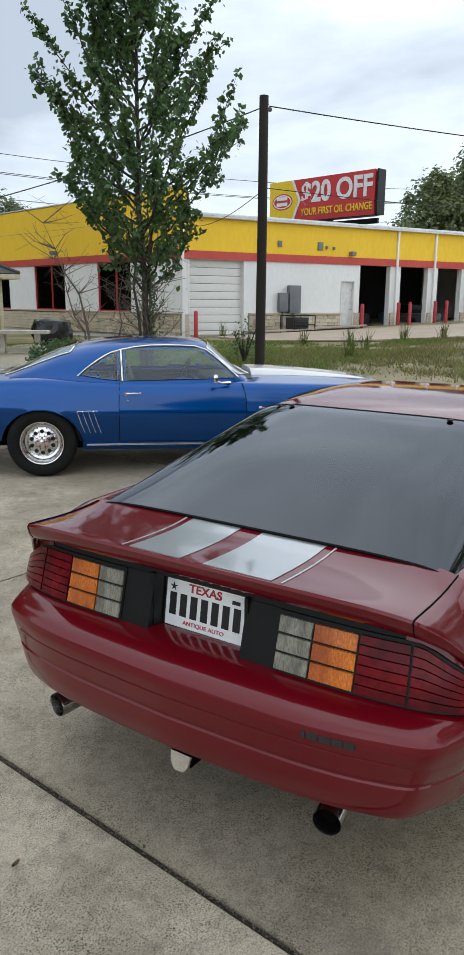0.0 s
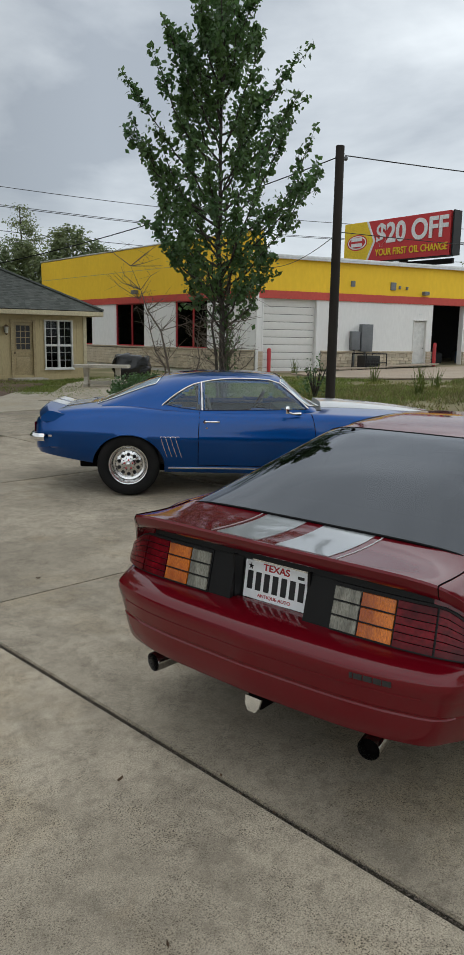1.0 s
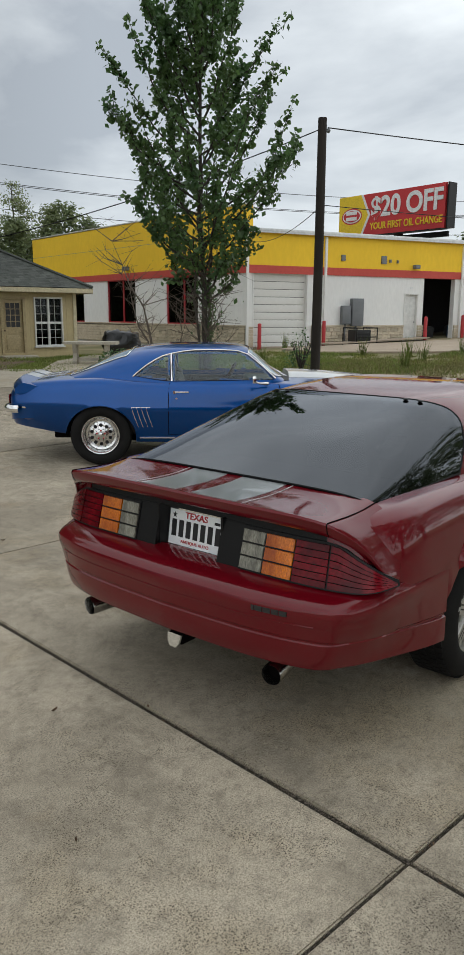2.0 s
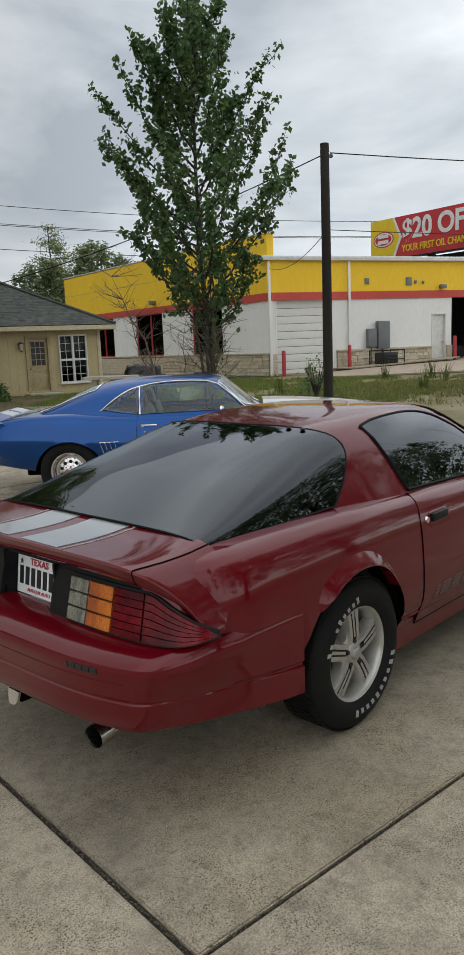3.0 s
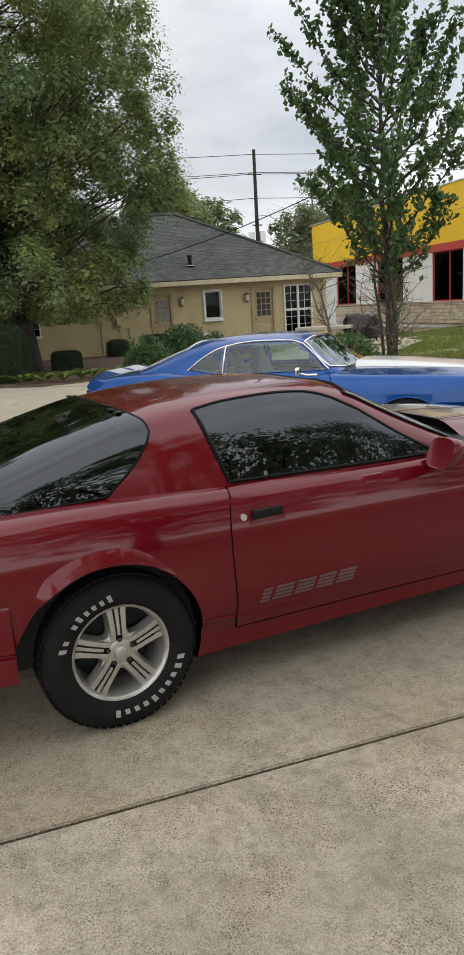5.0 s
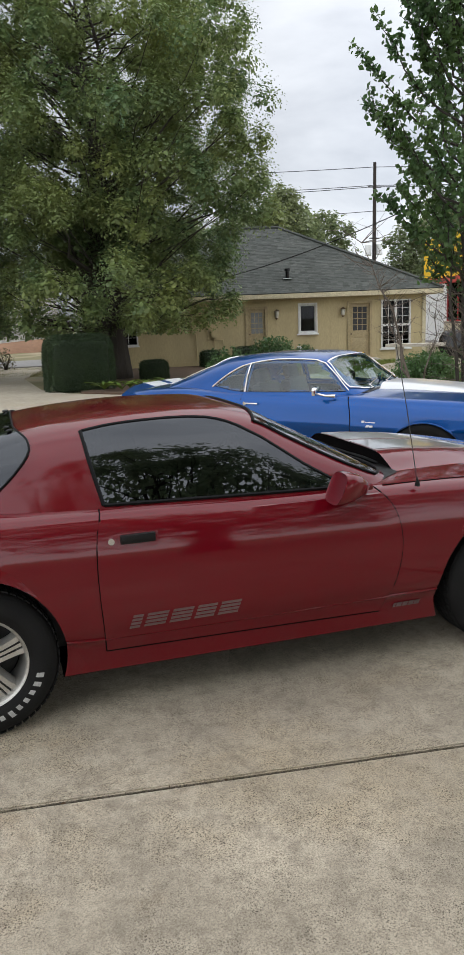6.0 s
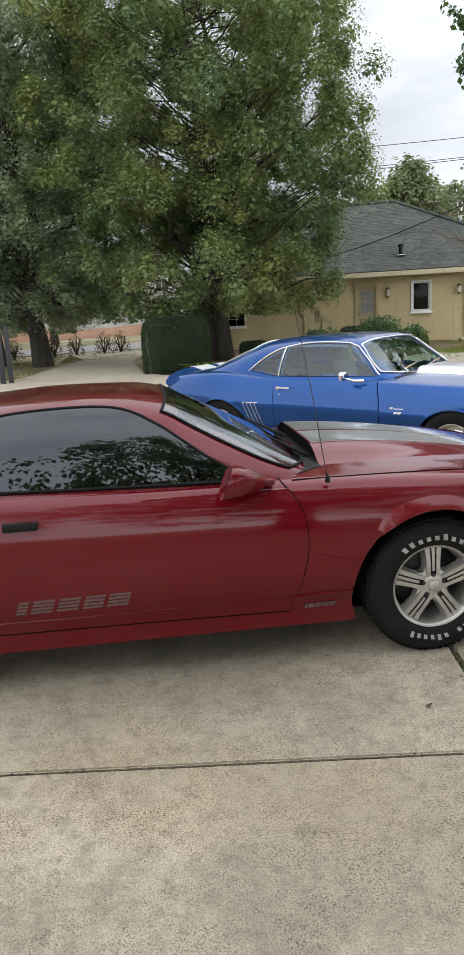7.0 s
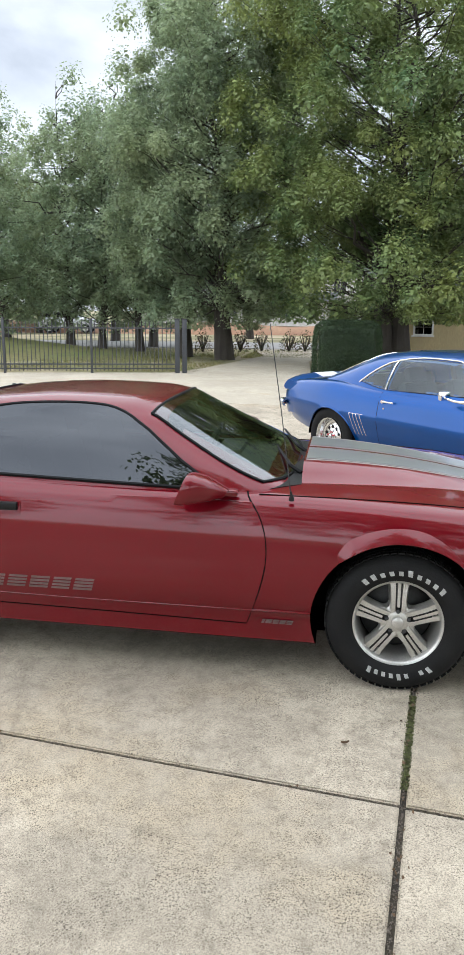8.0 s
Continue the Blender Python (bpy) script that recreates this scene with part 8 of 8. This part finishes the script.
# ---- pole, cables, billboard ----
pole = thing("utility_pole", pose(11.68, 8.48, height(11.68, 8.48) - .1), "dark brown square-cut wooden utility pole", "utility pole")
bm = bmesh.new()
tube(bm, [(0, 0, 0), (.02, 0, 3.2), (.03, .01, 6.28)], [.125, .115, .105], 12)
part("post", bm, M_POLE, pole)
bm = bmesh.new()
tube(bm, [(.10, 0, 5.98), (.22, -.02, 6.02)], .02, 6)
bmesh.ops.create_uvsphere(bm, u_segments=10, v_segments=8, radius=.055, matrix=Matrix.Translation((.25, -.02, 6.03)))
bmesh.ops.create_uvsphere(bm, u_segments=10, v_segments=8, radius=.045, matrix=Matrix.Translation((.14, 0, 6.12)))
part("insulator", bm, M_METALBOX, pole)


def cable(p, q, sag, r, label):
    c = thing("cable", pose(0, 0, 0), label, "cable", "overhead cables")
    bm = bmesh.new()
    p, q = Vector(p), Vector(q)
    tube(bm, [p.lerp(q, k / 24) - Vector((0, 0, sag * 4 * (k / 24) * (1 - k / 24))) for k in range(25)], r, 5)
    part("wire", bm, M_WIRE, c)


cable((11.75, 8.48, 6.05), (6.4, 24.4, 3.1), .55, .014, "black service cable from the pole to the house")
cable((11.9, 8.46, 6.08), (38.0, -9.0, 6.9), .55, .014, "black twisted cable from the pole across the lot")
cable((11.72, 8.48, 4.25), (21.45, 18.4, 4.75), .35, .010, "thin black cable from the pole to the shop")
cable((11.72, 8.44, 4.28), (38.0, -6.0, 5.2), .45, .010, "thin black cable from the pole across the lot")

far_pole = thing("utility_pole", pose(40.3, 73.6, -.1), "far grey wooden pole with a transformer and cross cables", "utility pole")
bm = bmesh.new()
tube(bm, [(0, 0, 0), (.05, 0, 9), (.1, 0, 18.2)], [.26, .22, .17], 10)
part("post", bm, M_POLE, far_pole)
for dx, z in ((-.75, 8.9), (.62, 9.0)):
    bm = bmesh.new()
    tube(bm, [(dx, -.1, z - .6), (dx, -.1, z - .55), (dx, -.1, z + .55), (dx, -.1, z + .6)], [.28, .36, .36, .28], 14)
    part("transformer", bm, M_CAP, far_pole, "pale grey transformer can")
boxes("cross_arm", [((0, -.15, 15.6), (1.6, .12, .12)), ((0, -.15, 10.2), (1.2, .12, .12))], M_POLE, far_pole)
for z, dz in ((17.6, .6), (15.7, .4), (15.55, -.3), (13.0, .2)):
    cable((-40, 82, z - .5 + dz), (40.3, 73.6, z), 1.2, .035, "far overhead power cable")
    cable((40.3, 73.6, z), (110, 40, z + .5), 1.2, .035, "far overhead power cable")

SG_L, SG_R, Z0, Z1 = Vector((68.44, 42.80, 0)), Vector((65.66, 29.46, 0)), 9.86, 13.98
SLEN = (SG_R - SG_L).length
sign = thing("billboard", pose(SG_L.x, SG_L.y, 0, 0, 0, math.degrees(math.atan2(SG_R.y - SG_L.y, SG_R.x - SG_L.x))), "red and yellow roadside billboard with white lettering", "billboard")
SH = Z1 - Z0
FACE = Matrix(((1, 0, 0, 0), (0, 0, -1, 0), (0, 1, 0, 0), (0, 0, 0, 1)))


def on_sign(u, z, out):
    return Matrix.Translation((u, -out, z)) @ FACE


boxes("panel", [((SLEN / 2, .15, (Z0 + Z1) / 2), (SLEN, .30, SH))], M_BILL_RED, sign, "red sign face")
boxes("back_panel", [((SLEN / 2 + .30, 1.1, (Z0 + Z1) / 2), (SLEN, .2, SH)), ((SLEN + .30, .6, (Z0 + Z1) / 2), (.15, 1.2, SH))], M_BLACK, sign)
bm = bmesh.new()
prism(bm, [(0, 0), (SLEN * .225, 0), (SLEN * .30, SH * .5), (SLEN * .225, SH), (0, SH)], 0, .05)
part("yellow_field", bm, M_BILL_YELLOW, sign, "yellow sign field", m=on_sign(0, Z0, .0))
bm = bmesh.new()
prism(bm, [(SLEN * .225, 0), (SLEN * .245, 0), (SLEN * .32, SH * .5), (SLEN * .245, SH), (SLEN * .225, SH), (SLEN * .30, SH * .5)], 0, .05)
part("white_edge", bm, M_BILL_WHITE, sign, m=on_sign(0, Z0, .0))
for rx, ry, z, mt in ((.105, .20, .06, M_BILL_RED), (.095, .17, .08, M_BILL_WHITE), (.085, .14, .10, M_BILL_RED)):
    bm = bmesh.new()
    prism(bm, [(SLEN * .135 + SLEN * rx * math.cos(a), SH * .5 + SH * ry * math.sin(a)) for a in (2 * math.pi * k / 28 for k in range(28))], 0, z)
    part("logo_oval", bm, mt, sign, m=on_sign(0, Z0, .0))
for k, dz in ((0, .08), (1, -.06)):
    boxes("logo_bar", [((SLEN * .135, -.13, Z0 + SH * (.5 + dz)), (SLEN * .11, .03, SH * .085))], M_BILL_WHITE, sign)
writing("offer", "$20 OFF", SH * .66, M_BILL_WHITE, sign, on_sign(SLEN * .655, Z0 + SH * .64, .04), .06, .92, bold=.028)
writing("offer_line", "YOUR FIRST OIL CHANGE", SH * .235, M_BILL_YELLOW, sign, on_sign(SLEN * .655, Z0 + SH * .20, .04), .06, .80, bold=.016)
boxes("catwalk", [((SLEN / 2, -.4, Z0 - .15), (SLEN + .8, 1.0, .08)), ((SLEN / 2, .8, Z0 - .5), (SLEN, .25, .5))], M_BLACK, sign)
bm = bmesh.new()
tube(bm, [(SLEN * .55, .9, 0), (SLEN * .55, .9, Z0 + SH * .5)], .45, 16)
part("post", bm, M_POLE, sign)

# ---- patio: concrete bench table and covered grill ----
table = thing("concrete_table", pose(11.75, 17.35, height(11.75, 17.35) + .02, 0, 0, -48), "pale cast concrete table with carved legs on the patio", "table")
bm = bmesh.new()
prism(bm, [(-.85, -.36), (.85, -.36), (.90, -.30), (.90, .30), (.85, .36), (-.85, .36), (-.90, .30), (-.90, -.30)], .64, .73)
part("tabletop", bm, M_BENCH, table)
for sx in (-1, 1):
    bm = bmesh.new()
    prof = [(-.26, 0), (.26, 0), (.28, .10), (.20, .16), (.14, .34), (.22, .54), (.26, .64), (-.26, .64), (-.22, .54), (-.14, .34), (-.20, .16), (-.28, .10)]
    lo = [bm.verts.new((sx * .52 - .07, y, z)) for y, z in prof]
    hi = [bm.verts.new((sx * .52 + .07, y, z)) for y, z in prof]
    bm.faces.new(lo[::-1])
    bm.faces.new(hi)
    for k in range(len(prof)):
        bm.faces.new((lo[k], lo[(k + 1) % len(prof)], hi[(k + 1) % len(prof)], hi[k]))
    bmesh.ops.recalc_face_normals(bm, faces=bm.faces)
    part("leg", bm, M_BENCH, table)
boxes("stretcher", [((0, 0, .14), (.9, .10, .12))], M_BENCH, table, bevel=.02)
grill = thing("covered_grill", pose(14.3, 18.7, height(14.3, 18.7), 0, 0, -40), "barbecue grill under a crumpled black cover", "grill")
bm = bmesh.new()
bmesh.ops.create_icosphere(bm, subdivisions=4, radius=1.0)
for v in bm.verts:
    d = v.co.copy()
    k = max(abs(d.x), abs(d.y), abs(d.z))
    v.co = (d * .55 + d / k * .45)
    v.co = Vector((v.co.x * .72, v.co.y * .34, v.co.z * .48 + .58))
    v.co += d * .07 * noise.noise(v.co * 5.0) + Vector((0, 0, .09 * noise.noise(Vector((v.co.x * 3, v.co.y * 3, 1)))))
part("cover", bm, M_COVER, grill)
for sx in (-.5, .5):
    bm = bmesh.new()
    tube(bm, [(sx, 0, 0), (sx, 0, .3)], .03, 8)
    part("leg", bm, M_BLACK, grill)

# ---- iron fence and gate posts ----
fence = thing("iron_fence", pose(-3.66, 16.28, 0, 0, 0, 194.6), "dark iron picket fence with pointed tops along the lawn", "fence")
F_LEN = 19.0
for z in (.12, .24, 1.22):
    boxes("rail", [((F_LEN / 2, 0, z), (F_LEN, .035, .035))], M_FENCE, fence)
bm = bmesh.new()
box(bm, (0, 0, .70), (.020, .020, 1.30))
tube(bm, [(0, 0, 1.35), (0, 0, 1.42)], [.014, .001], 4)
picket = part("picket", bm, M_FENCE, fence, m=pose(.18, 0, .0))
for k in range(1, 162):
    again(picket, pose(.18 + .115 * k, 0, 0))
bm = bmesh.new()
box(bm, (0, 0, .72), (.065, .065, 1.52), .004)
post = part("post", bm, M_FENCE, fence, m=pose(2.35, 0, 0))
for k in range(1, 8):
    again(post, pose(2.35 + 2.35 * k, 0, 0))
for dx in (.0, -.20):
    boxes("gate_post", [((dx, .02, .72), (.13, .13, 1.48))], M_FENCE, fence, bevel=.006)
    boxes("post_cap", [((dx, .02, 1.47), (.16, .16, .03))], M_FENCE, fence, bevel=.008)

# ---- beyond the street ----
suv = thing("parked_suv", pose(-19.6, 50.0, .0, 0, 0, 8), "pale silver suv parked across the street", "car")
M_SUV = paint("pale_silver_paint", (.42, .43, .44), .4)
bm = bmesh.new()
sec = [(-2.2, .45, .85), (-2.1, .40, 1.05), (-1.9, .38, 1.62), (-1.3, .36, 1.72), (.0, .36, 1.70), (.55, .36, 1.55), (1.1, .36, 1.12), (1.9, .38, 1.0), (2.2, .45, .85)]
rows = []
for x, zb, zt in sec:
    rows.append([(x, y * (1 if z < 1.05 else .80), z) for y, z in [(-.85, zb), (-.90, .7), (-.88, min(1.02, zt)), (-.80, zt - .03 if zt > 1.05 else zt), (-.5, zt), (.5, zt), (.80, zt - .03 if zt > 1.05 else zt), (.88, min(1.02, zt)), (.90, .7), (.85, zb)]])
vs = grid(bm, rows, True)
bm.faces.new(vs[0])
bm.faces.new(vs[-1][::-1])
bmesh.ops.recalc_face_normals(bm, faces=bm.faces)
part("body", bm, M_SUV, suv)
for x0, x1 in ((-1.75, -1.05), (-.95, -.1), (0.0, .75)):
    boxes("side_window", [(((x0 + x1) / 2, -.80, 1.32), (x1 - x0, .10, .40))], M_BLACK, suv, bevel=.03)
for x in (-1.35, 1.35):
    for y in (-.82, .82):
        bm = bmesh.new()
        tube(bm, [(x, y - .1, .34), (x, y + .1, .34)], .34, 20)
        wh = part("wheel", bm, M_TYRE, suv)
        bm = bmesh.new()
        tube(bm, [(x, y - .11, .34), (x, y + .11, .34)], .20, 16)
        part("rim", bm, M_ALLOY, wh)
boxes("headlamp", [((2.12, -.65, .90), (.12, .30, .12))], M_LENS_CLEAR, suv, bevel=.03)

M_FAR_WALL = mat("far_white_wall", (.50, .48, .44), .8, col2=(.42, .41, .38), scale=.2, fine=2)
M_BANK = mat("red_brown_earth", (.20, .105, .06), .95, col2=(.27, .155, .09), scale=.4, fine=4, bump=.5)
bm = bmesh.new()
rows = []
for k in range(81):
    x = -60 + 120 * k / 80
    h = .75 + .35 * noise.noise(Vector((x * .15, 0, 0)))
    rows.append([(x, 52 + .06 * x, -.1), (x, 53.5 + .06 * x, h), (x, 56 + .06 * x, h * .9), (x, 59 + .06 * x, -.1)])
grid(bm, rows)
tagged(part("earth_bank", bm, M_BANK), "reddish brown earth bank across the street", "earth bank", kind="structure")


def far_block(x, y, rz, length, floors, label, mt):
    b = thing("apartment_building", pose(x, y, 0, 0, 0, rz), label, "building")
    H = floors * 2.9
    boxes("wall", [((length / 2, 5, H / 2), (length, 10, H))], mt, b)
    bm = bmesh.new()
    v = [(-.4, -.4, H), (length + .4, -.4, H), (length + .4, 10.4, H), (-.4, 10.4, H), (3, 5, H + 2.4), (length - 3, 5, H + 2.4)]
    for f in ((0, 1, 5, 4), (1, 2, 5), (2, 3, 4, 5), (3, 0, 4)):
        bm.faces.new([bm.verts.new(v[i]) for i in f])
    part("roof", bm, M_SHINGLE, b, sharp=10)
    n = int(length / 3.2)
    for fl in range(floors):
        for k in range(n):
            xx = 1.6 + 3.2 * k
            w = boxes("window", [((xx, -.03, fl * 2.9 + 1.6), (1.5, .10, 1.45))], M_TRIM_WHITE, b)
            boxes("pane", [((xx - .37, -.06, fl * 2.9 + 1.6), (.66, .08, 1.30)), ((xx + .37, -.06, fl * 2.9 + 1.6), (.66, .08, 1.30))], M_ROOM, w)
    for k in range(n // 2):
        boxes("balcony", [((3.2 + 6.4 * k, -.6, 2.9), (2.8, 1.2, .12)), ((3.2 + 6.4 * k, -1.15, 3.4), (2.8, .05, .9))], M_METALBOX, b)


far_block(-24, 86, -3, 30, 2, "far pale apartment building with balconies", M_FAR_WALL)
far_block(10, 90, 4, 26, 2, "far pale apartment building with balconies", M_FAR_WALL)
far_block(-70, 60, 25, 30, 2, "far pale low building behind the trees", M_FAR_WALL)
bm = bmesh.new()
grid(bm, [[(x, y, -.08 + .75 * math.exp(-((x + 15) / 5.5) ** 2 - ((y - 25.0) / 3.2) ** 2)) for x in np.arange(-30, 0, 1.0)] for y in np.arange(18, 30, .7)])
tagged(part("lawn_mound", bm, M_LAWN), "low green grass mound behind the fence", "lawn", kind="structure")

# ---- leaf litter on the slabs ----
rl = random.Random(17)
M_DRY = mat("dry_leaf", (.14, .085, .045), .9, col2=(.075, .045, .024), island_tint=.35)
for k, (x, y) in enumerate(((-2.75, .35), (-3.05, .95), (-3.2, -.35), (-2.0, 3.3), (-3.5, .2), (.1, -2.6), (1.05, -1.35), (-.6, -2.5), (1.5, -2.2), (-1.5, 2.6), (-3.45, 1.7), (-1.1, 4.6))):
    lf = thing("dry_leaf", pose(x, y, .002, 0, 0, rl.uniform(0, 360)), "small curled dry brown leaf on the concrete", "leaf", "fallen leaves")
    bm = bmesh.new()
    l, w = rl.uniform(.010, .019), rl.uniform(.004, .008)
    rows = []
    for i in range(6):
        t = i / 5
        ww = w * math.sin(math.pi * min(.08 + t * .9, 1))
        z = .003 + .006 * (2 * t - 1) ** 2
        rows.append([(l * (2 * t - 1), -ww, z + .006), (l * (2 * t - 1), 0, z), (l * (2 * t - 1), ww, z + .007)])
    grid(bm, rows)
    part("blade", bm, M_DRY, lf)

# brown crumbs of leaves and soil caught in the joints
rg = np.random.default_rng(44)
spots = []
for i in range(-2, 2):
    for v in rg.uniform(-2.2 * SV, 2.0 * SV, 520 if i == 1 else 150):
        if noise.noise(Vector((v * .9, i * 7.0, 1))) > -.15:
            spots.append(SLAB_M @ Vector((joint_at(i, v) + rg.normal() * .012, v, .0005)))
for j in range(-2, 2):
    for u in rg.uniform(-1.6 * SU, 2.0 * SU, 130):
        if noise.noise(Vector((u * .9, j * 7.0, 5))) > -.05:
            spots.append(SLAB_M @ Vector((u, j * SV + rg.normal() * .006, -.002)))
o = new("joint_litter", leaf_mesh("joint_litter", np.array([tuple(q) for q in spots]), .014, M_DRY, rg))
tagged(o, "brown leaf crumbs caught in the slab joints", "leaf litter", kind="stuff")

# moss in the joint beside the front wheel
spots = [SLAB_M @ Vector((SU + rg.normal() * .009, rg.uniform(.10, .80), -.004)) for _ in range(1500)]
o = new("joint_moss", leaf_mesh("joint_moss", np.array([tuple(q) for q in spots]), .009, M_MOSS, rg))
tagged(o, "green moss grown in the slab joint", "moss", kind="stuff")

# dark crumbs of soil and bark that fill the joints round the car
spots = []
for i in (0, 1):
    spots += [SLAB_M @ Vector((joint_at(i, v) + rg.normal() * .006, v, -.007 + rg.uniform(-.003, .003))) for v in rg.uniform(-.9 * SV, .9 * SV, 2600)]
spots += [SLAB_M @ Vector((u, rg.normal() * .0035, -.008 + rg.uniform(-.003, .003))) for u in rg.uniform(-.6 * SU, 1.9 * SU, 2600)]
o = new("joint_debris", leaf_mesh("joint_debris", np.array([tuple(q) for q in spots]), .0080, M_TWIG, rg))
tagged(o, "dark soil and bark crumbs in the joints", "debris", kind="stuff")
